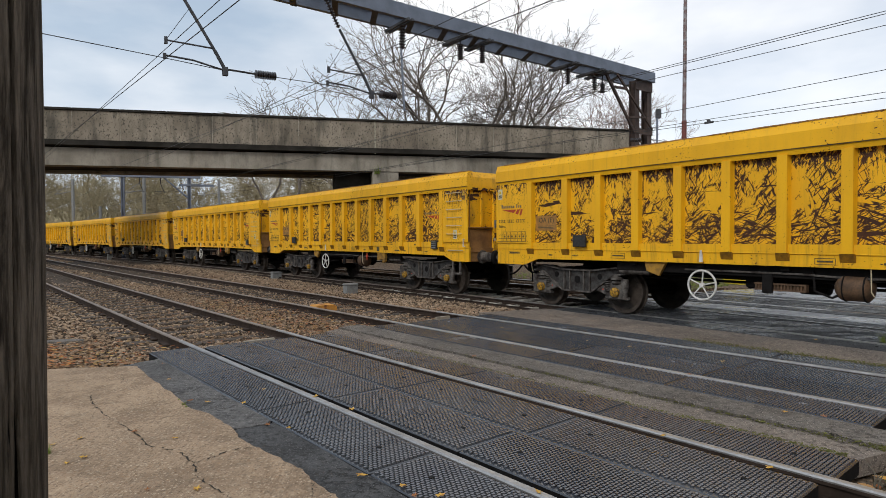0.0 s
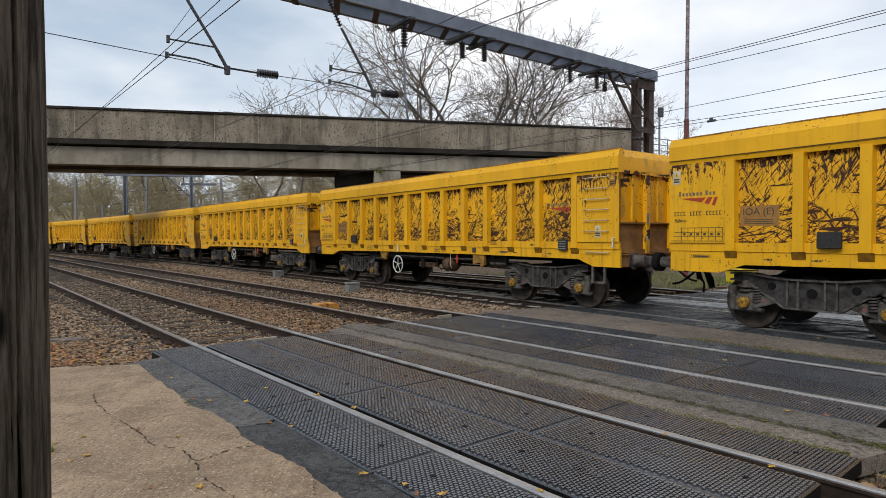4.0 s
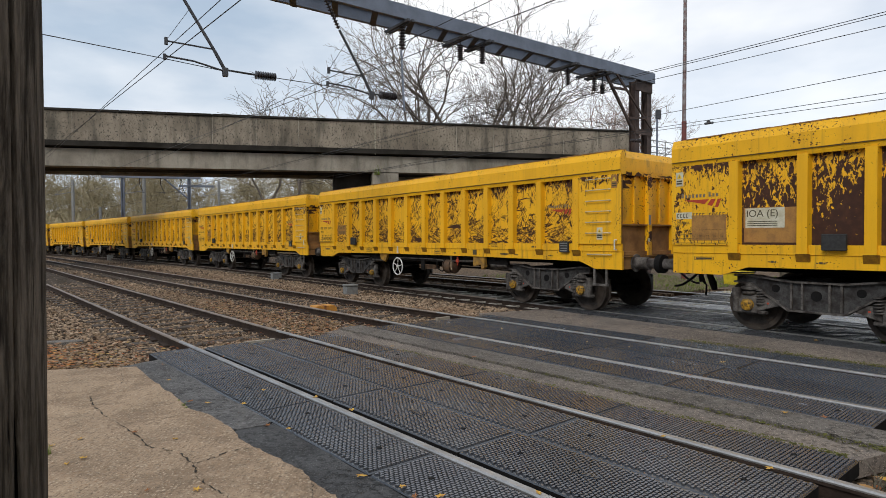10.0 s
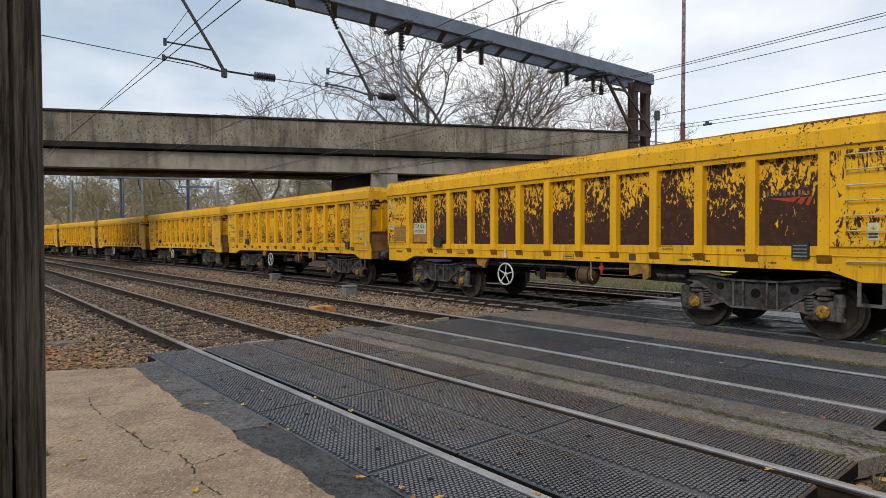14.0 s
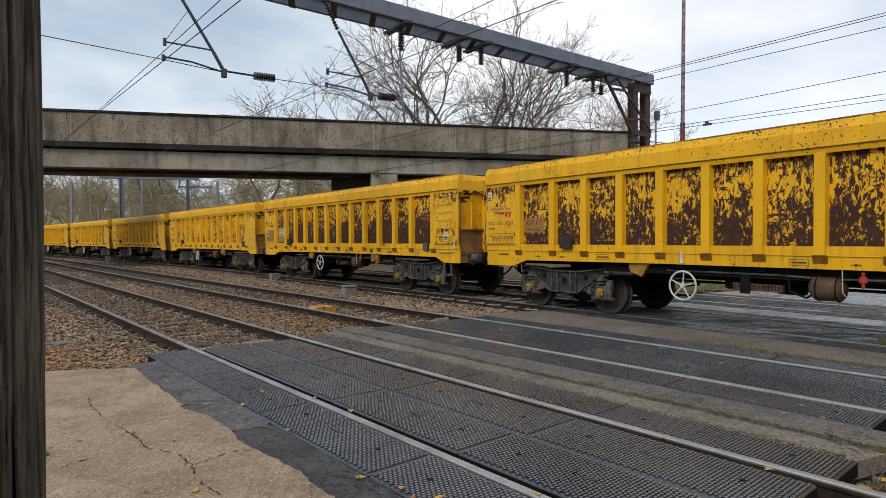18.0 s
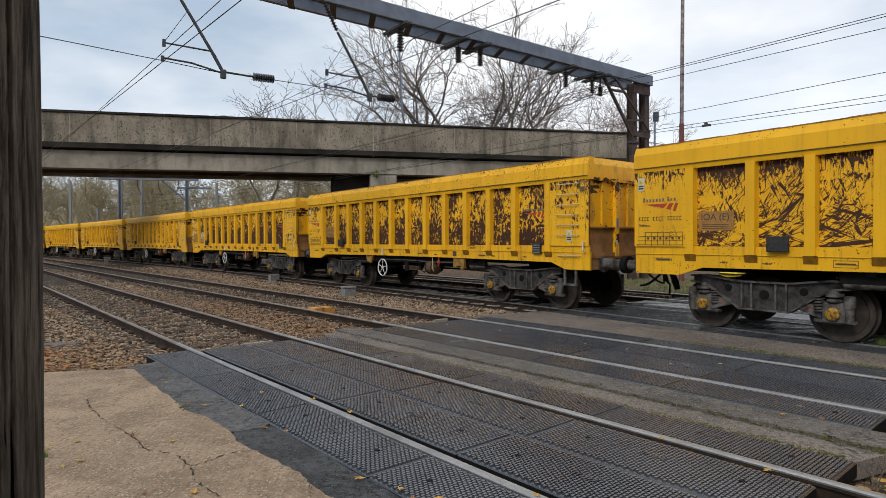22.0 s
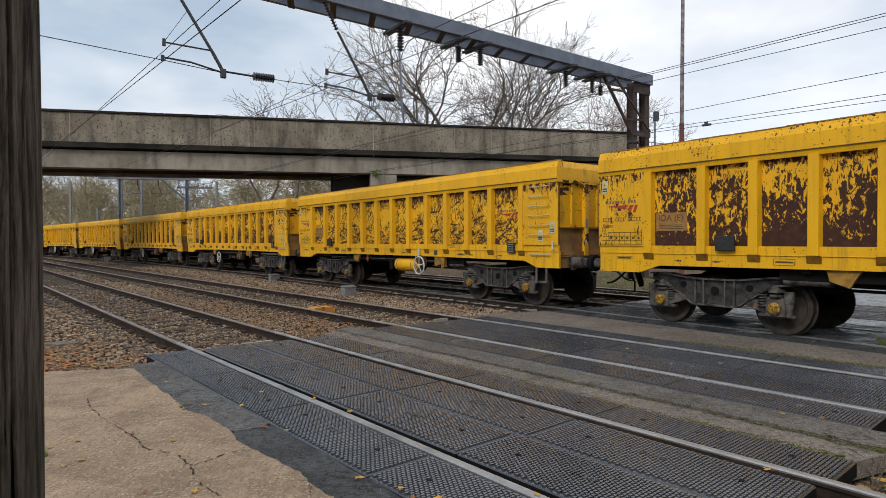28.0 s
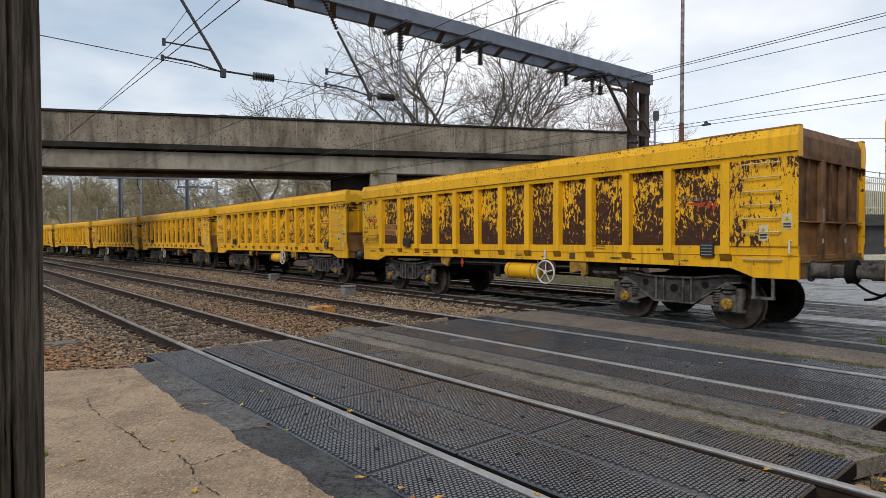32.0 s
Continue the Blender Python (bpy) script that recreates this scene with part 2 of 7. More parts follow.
M["wire"] = worn("weathered_wire", (0.05, 0.05, 0.05), (0.03, 0.03, 0.03), 8.0, 0.4, 0.6, 0.3)
M["timber"] = worn("weathered_timber", (0.10, 0.085, 0.06), (0.05, 0.045, 0.03), 5.0, 0.7, 0.85)
M["orange"] = worn("orange_cover", (0.62, 0.28, 0.035), (0.28, 0.13, 0.045), 9.0, 0.6, 0.6)
M["cabinet"] = worn("grey_cabinet", (0.25, 0.255, 0.25), (0.12, 0.12, 0.115), 9.0, 0.6, 0.6)
M["leaf"] = worn("yellow_leaf", (0.55, 0.33, 0.05), (0.30, 0.13, 0.03), 25.0, 0.8, 0.65)
M["leaf2"] = worn("brown_leaf", (0.30, 0.11, 0.03), (0.13, 0.06, 0.03), 25.0, 0.8, 0.7)
M["grass"] = worn("grass_green", (0.16, 0.22, 0.03), (0.09, 0.11, 0.025), 10.0, 0.6, 0.7)
M["birch"] = worn("reddish_twigs", (0.27, 0.185, 0.145), (0.15, 0.10, 0.08), 4.0, 0.6, 0.9)
M["bark"] = worn("bare_bark", (0.20, 0.168, 0.14), (0.09, 0.074, 0.062), 4.0, 0.6, 0.9)
M["bark2"] = worn("thicket_bark", (0.36, 0.305, 0.19), (0.21, 0.18, 0.11), 4.0, 0.6, 0.9)
M["scrub"] = worn("scrub_green", (0.33, 0.285, 0.15), (0.2, 0.175, 0.10), 0.8, 0.8, 0.9, world=True)
M["scrub2"] = worn("scrub_rust", (0.42, 0.23, 0.09), (0.24, 0.15, 0.07), 0.8, 0.8, 0.9, world=True)
M["wood_sleeper"] = worn("wooden_sleeper", (0.085, 0.066, 0.05), (0.035, 0.028, 0.022), 6.0, 0.7, 0.9)
M["conc_sleeper"] = worn("concrete_sleeper", (0.54, 0.51, 0.45), (0.12, 0.10, 0.08), 2.6, 1.0, 0.9, world=True)
M["dusty_sleeper"] = worn("dusty_concrete_sleeper", (0.24, 0.195, 0.15), (0.08, 0.062, 0.05), 2.5, 0.9, 0.9, world=True)
M["hivis"] = worn("yellow_machine", (0.75, 0.58, 0.03), (0.4, 0.3, 0.03), 6.0, 0.4, 0.5)
M["dark_glass"] = Nodes("dark_glass").done((0.02, 0.025, 0.03), 0.1)
M["pole"] = worn("rust_flaked_pole", (0.30, 0.30, 0.31), (0.14, 0.06, 0.05), 7.0, 0.9, 0.6, 0.2)
M["pole_red"] = worn("red_rust_pole", (0.20, 0.05, 0.04), (0.10, 0.05, 0.045), 9.0, 0.7, 0.65)


def concrete_material(name, light, dark, pits_amount, stain):
    k = Nodes(name)
    v = k.coords(world=True)
    vs = k.coords((0.9, 0.9, 0.16), world=True)
    mott, streaks = k.noise(v, 0.5, 6, 0.6), k.noise(vs, 1.7, 6, 0.6)
    pits = k.noise(k.coords((1, 1, 0.75), world=True), 11.0, 5, 0.7, 0.5)
    grain = k.noise(v, 26, 4, 0.7)
    col = k.mix(k.step(mott, 0.3, 0.72), light, dark)
    col = k.mix(k.math("MULTIPLY", k.step(streaks, 0.46, 0.7), stain), col, (0.075, 0.068, 0.054))
    col = k.mix(k.math("MULTIPLY", k.step(grain, 0.5, 0.7), 0.35), col, (0.11, 0.10, 0.082))
    col = k.mix(k.math("MULTIPLY", k.step(pits, 0.55, 0.61), pits_amount), col, (0.06, 0.055, 0.045))
    k.bump(k.math("ADD", pits, grain), 0.6, 0.03)
    return k.done(col, 0.92, 0.0, 0.2)


def asphalt_material(name, base, dark):
    """Coarse worn asphalt: patches, open cracks, light chippings."""
    k = Nodes(name)
    v = k.coords(world=True)
    big, mid, rough_ = k.noise(v, 0.9, 6, 0.65, 0.4), k.noise(v, 4.5, 7, 0.7), k.noise(v, 22, 6, 0.75)
    col = k.mix(k.step(big, 0.38, 0.64), base, dark)
    col = k.mix(k.math("MULTIPLY", k.step(mid, 0.46, 0.62), 0.4), col, tuple(c * 1.35 for c in base))
    crack_ = k.math("ABSOLUTE", k.math("SUBTRACT", k.noise(v, 1.6, 6, 0.65, 0.25), 0.5))
    gate = k.step(k.noise(v, 1.1, 3), 0.48, 0.56)
    cr = k.math("MULTIPLY", k.math("SUBTRACT", 1.0, k.step(crack_, 0.002, 0.009)), gate)
    vo = k.n("TexVoronoi", Scale=85.0, Randomness=1.0)
    k.link(v, vo.inputs["Vector"])
    hue = k.n("SeparateColor")
    k.link(vo.outputs["Color"], hue.inputs[0])
    chip = k.math("MULTIPLY", k.math("SUBTRACT", 1.0, k.step(vo.outputs["Distance"], 0.25, 0.5)), k.step(hue.outputs[1], 0.5, 0.55))
    col = k.mix(k.math("MULTIPLY", k.step(rough_, 0.48, 0.6), 0.65), col, tuple(c * 0.35 for c in dark))
    col = k.mix(k.math("MULTIPLY", chip, 0.9), col, k.ramp(hue.outputs[0], [(0.0, tuple(c * 0.5 for c in dark)), (0.5, tuple(c * 1.6 for c in base)), (1.0, tuple(min(0.6, c * 2.8) for c in base))]))
    col = k.mix(k.math("MULTIPLY", cr, 0.55), col, tuple(c * 0.2 for c in dark))
    k.bump(k.math("SUBTRACT", k.math("ADD", k.math("ADD", chip, rough_), mid), k.math("MULTIPLY", cr, 2.0)), 1.0, 0.008)
    r = k.math("SUBTRACT", 0.9, k.math("MULTIPLY", k.step(big, 0.35, 0.65), 0.12))
    return k.done(col, r, 0.0, 0.3)


def slab_material():
    """Weathered concrete with exposed aggregate, broom marks and damp stains."""
    k = Nodes("old_concrete_pad")
    v = k.coords(world=True)
    big, mid, patch = k.noise(v, 0.8, 6, 0.6), k.noise(v, 4.0, 7, 0.72), k.noise(v, 1.7, 5, 0.65, 0.6)
    broom = k.noise(k.coords((55, 7, 1), rot=(0, 0, 0.35), world=True), 1.0, 4, 0.7)
    rough_ = k.noise(v, 34, 5, 0.75)
    col = k.mix(k.step(big, 0.3, 0.7), (0.46, 0.335, 0.225), (0.31, 0.225, 0.152))
    col = k.mix(k.math("MULTIPLY", k.step(patch, 0.46, 0.62), 0.7), col, (0.225, 0.158, 0.105))
    col = k.mix(k.math("MULTIPLY", k.step(mid, 0.5, 0.7), 0.45), col, (0.185, 0.142, 0.10))
    col = k.mix(k.math("MULTIPLY", k.step(broom, 0.5, 0.64), 0.55), col, (0.17, 0.125, 0.085))
    for scale, amount in ((75.0, 0.85), (38.0, 0.5)):
        vo = k.n("TexVoronoi", Scale=scale, Randomness=1.0)
        k.link(v, vo.inputs["Vector"])
        hue = k.n("SeparateColor")
        k.link(vo.outputs["Color"], hue.inputs[0])
        near = k.math("SUBTRACT", 1.0, k.step(vo.outputs["Distance"], 0.25, 0.5))
        pick = k.step(hue.outputs[1], 0.45, 0.5)
        stone = k.ramp(hue.outputs[0], [(0.0, (0.06, 0.045, 0.036)), (0.4, (0.30, 0.18, 0.10)), (0.7, (0.64, 0.53, 0.39)), (1.0, (0.12, 0.095, 0.075))])
        col = k.mix(k.math("MULTIPLY", k.math("MULTIPLY", near, pick), amount), col, stone)
    col = k.mix(k.math("MULTIPLY", k.step(rough_, 0.54, 0.66), 0.6), col, (0.11, 0.083, 0.062))
    k.bump(k.math("ADD", k.math("ADD", rough_, broom), mid), 1.0, 0.01)
    return k.done(col, 0.9, 0.0, 0.2)


def gravel_material(name, a, b, c):
    k = Nodes(name)
    v = k.coords(world=True)
    vo = k.n("TexVoronoi", Scale=17.0, Randomness=1.0)
    k.link(v, vo.inputs["Vector"])
    big = k.noise(v, 0.5, 5)
    hue = k.n("SeparateColor")
    k.link(vo.outputs["Color"], hue.inputs[0])
    col = k.ramp(hue.outputs[0], [(0.0, a), (0.45, b), (0.8, c), (1.0, tuple(x * 0.45 for x in a))])
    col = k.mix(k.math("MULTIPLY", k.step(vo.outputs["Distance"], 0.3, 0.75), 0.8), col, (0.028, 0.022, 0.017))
    col = k.mix(k.math("MULTIPLY", k.step(big, 0.45, 0.7), 0.45), col, (0.12, 0.075, 0.04))
    k.bump(k.math("SUBTRACT", 1.0, vo.outputs["Distance"]), 1.0, 0.03)
    return k.done(col, 0.92, 0.0, 0.2)


def stone_material():
    k = Nodes("ballast_stone")
    info = k.n("NewGeometry")
    col = k.ramp(info.outputs["Random Per Island"],
                 [(0.0, (0.035, 0.026, 0.02)), (0.2, (0.11, 0.078, 0.052)), (0.4, (0.36, 0.255, 0.165)), (0.62, (0.23, 0.165, 0.115)), (0.85, (0.47, 0.355, 0.25)), (1.0, (0.06, 0.045, 0.035))])
    v = k.coords(world=True)
    col = k.mix(k.math("MULTIPLY", k.step(k.noise(v, 0.7, 4), 0.45, 0.7), 0.4), col, (0.13, 0.07, 0.035))
    k.bump(k.noise(v, 60, 3), 0.4, 0.006)
    return k.done(col, 0.92, 0.0, 0.2)


def leaf_litter(name, stops):
    k = Nodes(name)
    info = k.n("NewGeometry")
    return k.done(k.ramp(info.outputs["Random Per Island"], stops), 0.75, 0.0, 0.3)


def rubber_material(name, gain):
    k = Nodes(name)
    v = k.coords(world=True)
    big, mid = k.noise(v, 0.9, 5), k.noise(v, 9.0, 5, 0.65)
    rnd = k.n("ObjectInfo").outputs["Random"]
    col = k.mix(rnd, (0.055, 0.057, 0.062), (0.082, 0.083, 0.088))
    col = k.mix(k.math("MULTIPLY", k.step(big, 0.42, 0.7), 0.6), col, (0.108, 0.108, 0.110))
    col = k.mix(k.math("MULTIPLY", k.step(mid, 0.55, 0.75), 0.4), col, (0.14, 0.138, 0.136))
    col = k.mix(1.0, col, (gain * 0.93, gain * 0.98, gain * 1.08), "MULTIPLY")
    k.bump(k.noise(v, 90, 3), 0.3, 0.003)
    return k.done(col, k.math("ADD", k.math("MULTIPLY", big, 0.3), 0.08), 0.0, 1.0)


def post_material():
    """Grey-brown split timber: long fibres, dark checks and a few knots."""
    k = Nodes("old_timber_post")
    warp = k.noise(k.coords((6, 6, 1.5)), 1.0, 3)
    grain = k.noise(k.coords((60, 60, 5.0)), 1.0, 6, 0.7, 0.5)
    fine = k.noise(k.coords((190, 190, 16)), 1.0, 5, 0.75, 0.3)
    check = k.noise(k.coords((95, 95, 5.0), (3, 1, 2)), 1.0, 3, 0.6, 0.6)
    tone = k.noise(k.coords((5, 5, 2.2)), 1.0, 4)
    col = k.mix(k.step(grain, 0.35, 0.62), (0.032, 0.026, 0.020), (0.175, 0.147, 0.118))
    col = k.mix(k.math("MULTIPLY", k.step(fine, 0.42, 0.6), 0.4), col, (0.020, 0.016, 0.012))
    col = k.mix(k.math("MULTIPLY", k.step(tone, 0.45, 0.7), 0.5), col, (0.035, 0.030, 0.020))
    col = k.mix(k.step(check, 0.66, 0.70), col, (0.006, 0.005, 0.004))
    vo = k.n("TexVoronoi", Scale=1.0, Randomness=1.0)
    k.link(k.coords((9, 9, 4.0), (0.3, 0.2, 0.4)), vo.inputs["Vector"])
    knot = k.math("SUBTRACT", 1.0, k.step(vo.outputs["Distance"], 0.06, 0.16))
    col = k.mix(knot, col, (0.008, 0.006, 0.005))
    h = k.math("SUBTRACT", k.math("ADD", k.math("ADD", grain, fine), warp), k.math("MULTIPLY", k.step(check, 0.64, 0.70), 1.5))
    k.bump(h, 1.0, 0.006)
    return k.done(col, 0.92, 0.0, 0.12)


M["concrete"] = concrete_material("aged_concrete", (0.37, 0.335, 0.275), (0.20, 0.175, 0.14), 0.15, 0.6)
M["pebbled"] = concrete_material("pebbled_concrete", (0.34, 0.29, 0.225), (0.17, 0.142, 0.108), 0.9, 0.85)
M["mortar"] = worn("pale_mortar", (0.42, 0.38, 0.31), (0.20, 0.17, 0.13), 3.0, 0.8, 0.9)
# near-black: shade under the deck put into the colour; stained ledges share it
M["soffit"] = worn("shade_and_stain_dark", (0.04, 0.036, 0.031), (0.012, 0.011, 0.009), 0.8, 0.8, 0.95, spec=0.1, world=True)
M["asphalt"] = asphalt_material("asphalt", (0.165, 0.147, 0.128), (0.095, 0.084, 0.074))
M["asphalt_dark"] = asphalt_material("new_asphalt", (0.075, 0.075, 0.076), (0.036, 0.036, 0.037))
M["asphalt_old"] = asphalt_material("old_asphalt", (0.135, 0.130, 0.126), (0.065, 0.063, 0.062))
M["asphalt_brown"] = asphalt_material("muddy_asphalt", (0.215, 0.18, 0.15), (0.135, 0.115, 0.10))


def wet_material(name, base, dark):
    """Dark wet road with patches of standing water."""
    k = Nodes(name)
    v = k.coords(world=True)
    big, mid, grit = k.noise(v, 0.8, 6, 0.6), k.noise(k.coords((1, 1, 1), rot=(0, 0, 0.62), world=True), 4.0, 5), k.noise(v, 70, 3, 0.75)
    stretched = k.noise(k.coords((0.5, 3.0, 1), rot=(0, 0, -0.9), world=True), 1.2, 5, 0.65)
    col = k.mix(k.step(mid, 0.3, 0.7), base, dark)
    col = k.mix(k.math("MULTIPLY", k.step(grit, 0.5, 0.7), 0.5), col, tuple(c * 2.2 for c in base))
    wet = k.step(k.math("ADD", k.math("MULTIPLY", big, 0.5), k.math("MULTIPLY", stretched, 0.5)), 0.44, 0.56)
    k.bump(grit, 0.25, 0.004)
    return k.done(col, k.math("SUBTRACT", 0.62, k.math("MULTIPLY", wet, 0.47)), 0.0, 0.5)


M["rubber_wet"] = wet_material("wet_rubber", (0.045, 0.046, 0.05), (0.022, 0.023, 0.025))
M["asphalt_wet"] = wet_material("wet_asphalt", (0.22, 0.225, 0.235), (0.13, 0.134, 0.142))
M["slab"] = slab_material()
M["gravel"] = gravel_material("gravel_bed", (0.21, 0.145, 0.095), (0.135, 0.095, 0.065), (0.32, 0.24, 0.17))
M["shaded_oily"] = gravel_material("shaded_oily_ballast", (0.030, 0.024, 0.02), (0.016, 0.013, 0.011), (0.05, 0.04, 0.032))
M["stone"] = stone_material()
# base a darker copy of the stud tops: shade between studs, plus wear on top
M["rubber"] = rubber_material("crossing_rubber", 0.52)
M["rubber_stud_tops"] = rubber_material("lighter_worn_stud_tops", 1.28)
M["post"] = post_material()
# near-black for the faces in the post's long crack: its shade as colour
M["post_check"] = worn("timber_check_shade", (0.006, 0.005, 0.004), (0.003, 0.003, 0.002), 9.0, 0.5, 0.95, spec=0.05)
M["litter_bright"] = leaf_litter("bright_leaf_litter", [(0, (0.50, 0.16, 0.03)), (0.4, (0.36, 0.11, 0.03)), (0.7, (0.55, 0.25, 0.06)), (1, (0.25, 0.09, 0.03))])
M["litter"] = leaf_litter("leaf_litter", [(0, (0.32, 0.10, 0.03)), (0.35, (0.22, 0.085, 0.03)), (0.6, (0.36, 0.20, 0.075)), (0.8, (0.12, 0.065, 0.035)), (1, (0.45, 0.29, 0.08))])


# ---------------------------------------------------------------- mesh helpers
class Mesh:
    """Collects rigid shapes into one mesh."""

    def __init__(self):
        self.v, self.f = [], []

    def add(self, verts, faces):
        o = len(self.v)
        self.v += [tuple(p) for p in verts]
        self.f += [tuple(i + o for i in f) for f in faces]
        return self

    def box(self, x0, x1, y0, y1, z0, z1, c=0.0):
        """A box; c: chamfer of its edges."""
        if c <= 0:
            vs = [(x, y, z) for z in (z0, z1) for x, y in ((x0, y0), (x1, y0), (x1, y1), (x0, y1))]
            return self.add(vs, [(3, 2, 1, 0), (4, 5, 6, 7), (0, 1, 5, 4), (1, 2, 6, 5), (2, 3, 7, 6), (3, 0, 4, 7)])
        ring = [(x0 + c, y0), (x1 - c, y0), (x1, y0 + c), (x1, y1 - c), (x1 - c, y1), (x0 + c, y1), (x0, y1 - c), (x0, y0 + c)]
        cx, cy = (x0 + x1) / 2, (y0 + y1) / 2
        sx, sy = (x1 - x0 - 2 * c) / (x1 - x0), (y1 - y0 - 2 * c) / (y1 - y0)
        small = [(cx + (x - cx) * sx, cy + (y - cy) * sy) for x, y in ring]
        vs = [(x, y, z0) for x, y in small] + [(x, y, z0 + c) for x, y in ring] + [(x, y, z1 - c) for x, y in ring] + [(x, y, z1) for x, y in small]
        fs = [tuple(reversed(range(8))), tuple(range(24, 32))]
        for k in range(3):
            fs += [(k * 8 + i, k * 8 + (i + 1) % 8, k * 8 + 8 + (i + 1) % 8, k * 8 + 8 + i) for i in range(8)]
        return self.add(vs, fs)

    def prism(self, prof, a, b, axis="y"):
        """A profile (list of 2D points, counter-clockwise) run from a to b along an axis."""
        n = len(prof)
        put = {"y": lambda p, s: (p[0], s, p[1]), "x": lambda p, s: (s, p[0], p[1]), "z": lambda p, s: (p[0], p[1], s)}[axis]
        vs = [put(p, a) for p in prof] + [put(p, b) for p in prof]
        fs = [tuple(range(n)), tuple(reversed(range(n, 2 * n)))] + [(i, n + i, n + (i + 1) % n, (i + 1) % n) for i in range(n)]
        return self.add(vs, fs)

    def tube(self, p, q, r, n=8, r2=None, caps=True):
        p, q = Vector(p), Vector(q)
        d = (q - p).normalized()
        u = d.orthogonal().normalized()
        w = d.cross(u)
        r2 = r if r2 is None else r2
        vs = [p + (u * math.cos(a) + w * math.sin(a)) * r for a in (2 * math.pi * i / n for i in range(n))]
        vs += [q + (u * math.cos(a) + w * math.sin(a)) * r2 for a in (2 * math.pi * i / n for i in range(n))]
        fs = [(i, (i + 1) % n, n + (i + 1) % n, n + i) for i in range(n)]
        if caps:
            fs += [tuple(reversed(range(n))), tuple(range(n, 2 * n))]
        return self.add(vs, fs)

    def line(self, pts, r, n=6):
        """A round bar bent through the points; r: one radius, or one for each point."""
        pts = [Vector(p) for p in pts]
        rs = [r] * len(pts) if isinstance(r, (int, float)) else r
        u = None
        vs = []
        for i, p in enumerate(pts):
            d = (pts[min(i + 1, len(pts) - 1)] - pts[max(i - 1, 0)]).normalized()
            u = d.orthogonal().normalized() if u is None else (u - d * u.dot(d)).normalized()
            w = d.cross(u)
            vs += [p + (u * math.cos(t) + w * math.sin(t)) * rs[i] for t in (2 * math.pi * k / n for k in range(n))]
        fs = [(i * n + k, i * n + (k + 1) % n, (i + 1) * n + (k + 1) % n, (i + 1) * n + k) for i in range(len(pts) - 1) for k in range(n)]
        fs += [tuple(reversed(range(n))), tuple(range(len(vs) - n, len(vs)))]
        return self.add(vs, fs)

    def lathe(self, prof, c, n=24, axis="x"):
        """A profile of (along, radius) pairs turned about an axis through c."""
        vs = []
        for a, r in prof:
            for i in range(n):
                t = 2 * math.pi * i / n
                o = {"x": (a, r * math.cos(t), r * math.sin(t)), "y": (r * math.cos(t), a, r * math.sin(t)), "z": (r * math.cos(t), r * math.sin(t), a)}[axis]
                vs.append((c[0] + o[0], c[1] + o[1], c[2] + o[2]))
        m = len(prof)
        fs = [(k * n + i, k * n + (i + 1) % n, (k + 1) * n + (i + 1) % n, (k + 1) * n + i) for k in range(m - 1) for i in range(n)]
        fs += [tuple(reversed(range(n))), tuple(range((m - 1) * n, m * n))]
        return self.add(vs, fs)

    def torus(self, c, R, r, n=24, k=8, axis="x"):
        vs = []
        for i in range(n):
            t = 2 * math.pi * i / n
            for j in range(k):
                s = 2 * math.pi * j / k
                a, b, h = (R + r * math.cos(s)) * math.cos(t), (R + r * math.cos(s)) * math.sin(t), r * math.sin(s)
                o = {"x": (h, a, b), "y": (a, h, b), "z": (a, b, h)}[axis]
                vs.append((c[0] + o[0], c[1] + o[1], c[2] + o[2]))
        return self.add(vs, [(i * k + j, ((i + 1) % n) * k + j, ((i + 1) % n) * k + (j + 1) % k, i * k + (j + 1) % k) for i in range(n) for j in range(k)])

    def mirror_x(self):
        """The same shape on the other side of x = 0."""
        out = Mesh()
        out.v = [(-x, y, z) for x, y, z in self.v]
        out.f = [tuple(reversed(f)) for f in self.f]
        return out

    def data(self, name, material, smooth=False):
        me = bpy.data.meshes.new(name)
        me.from_pydata(self.v, [], self.f)
        bm = bmesh.new()
        bm.from_mesh(me)
        bmesh.ops.recalc_face_normals(bm, faces=bm.faces)
        bm.to_mesh(me)
        bm.free()
        if material:
            me.materials.append(material)
        if smooth:
            me.polygons.foreach_set("use_smooth", [True] * len(me.polygons))
            me.set_sharp_from_angle(angle=radians(40))
        me.update()
        return me


def thing(name, label, category, group="", kind="", m=None):
    """An empty at a thing's base, that parents its parts."""
    ob = new(name)
    ob.empty_display_size = 0.2
    if m is not None:
        ob.matrix_world = m
    return tagged(ob, label, category, group, kind)


def part(name, mesh, material, parent, label="", smooth=False, at=None):
    me = mesh.data(name, material, smooth) if isinstance(mesh, Mesh) else mesh
    ob = new(name, me)
    ob.parent = parent
    if at is not None:
        ob.matrix_basis = at
    return tagged(ob, label)


def solid(name, mesh, material, label, category="", group="", kind="", smooth=False, m=None):
    """A thing that is one mesh."""
    ob = new(name, mesh.data(name, material, smooth) if isinstance(mesh, Mesh) else mesh)
    if m is not None:
        ob.matrix_world = m
    return tagged(ob, label, category, group, kind)


# ---------------------------------------------------------------- plan
TH1, TH2 = -0.70375, -0.71225           # headings of the two near tracks (from +y, clockwise)
T1 = Vector((math.sin(TH1), math.cos(TH1), 0))
N1 = Vector((math.cos(TH1), -math.sin(TH1), 0))
LAT1, LAT2 = 3.372, 6.885                # track centres, sideways from the camera's foot
GAUGE = 1.505


def tf(s, lat, z=0.0):
    """A place in the frame of the near track: s along it, lat across."""
    p = T1 * s + N1 * lat
    return Vector((p.x, p.y, z))


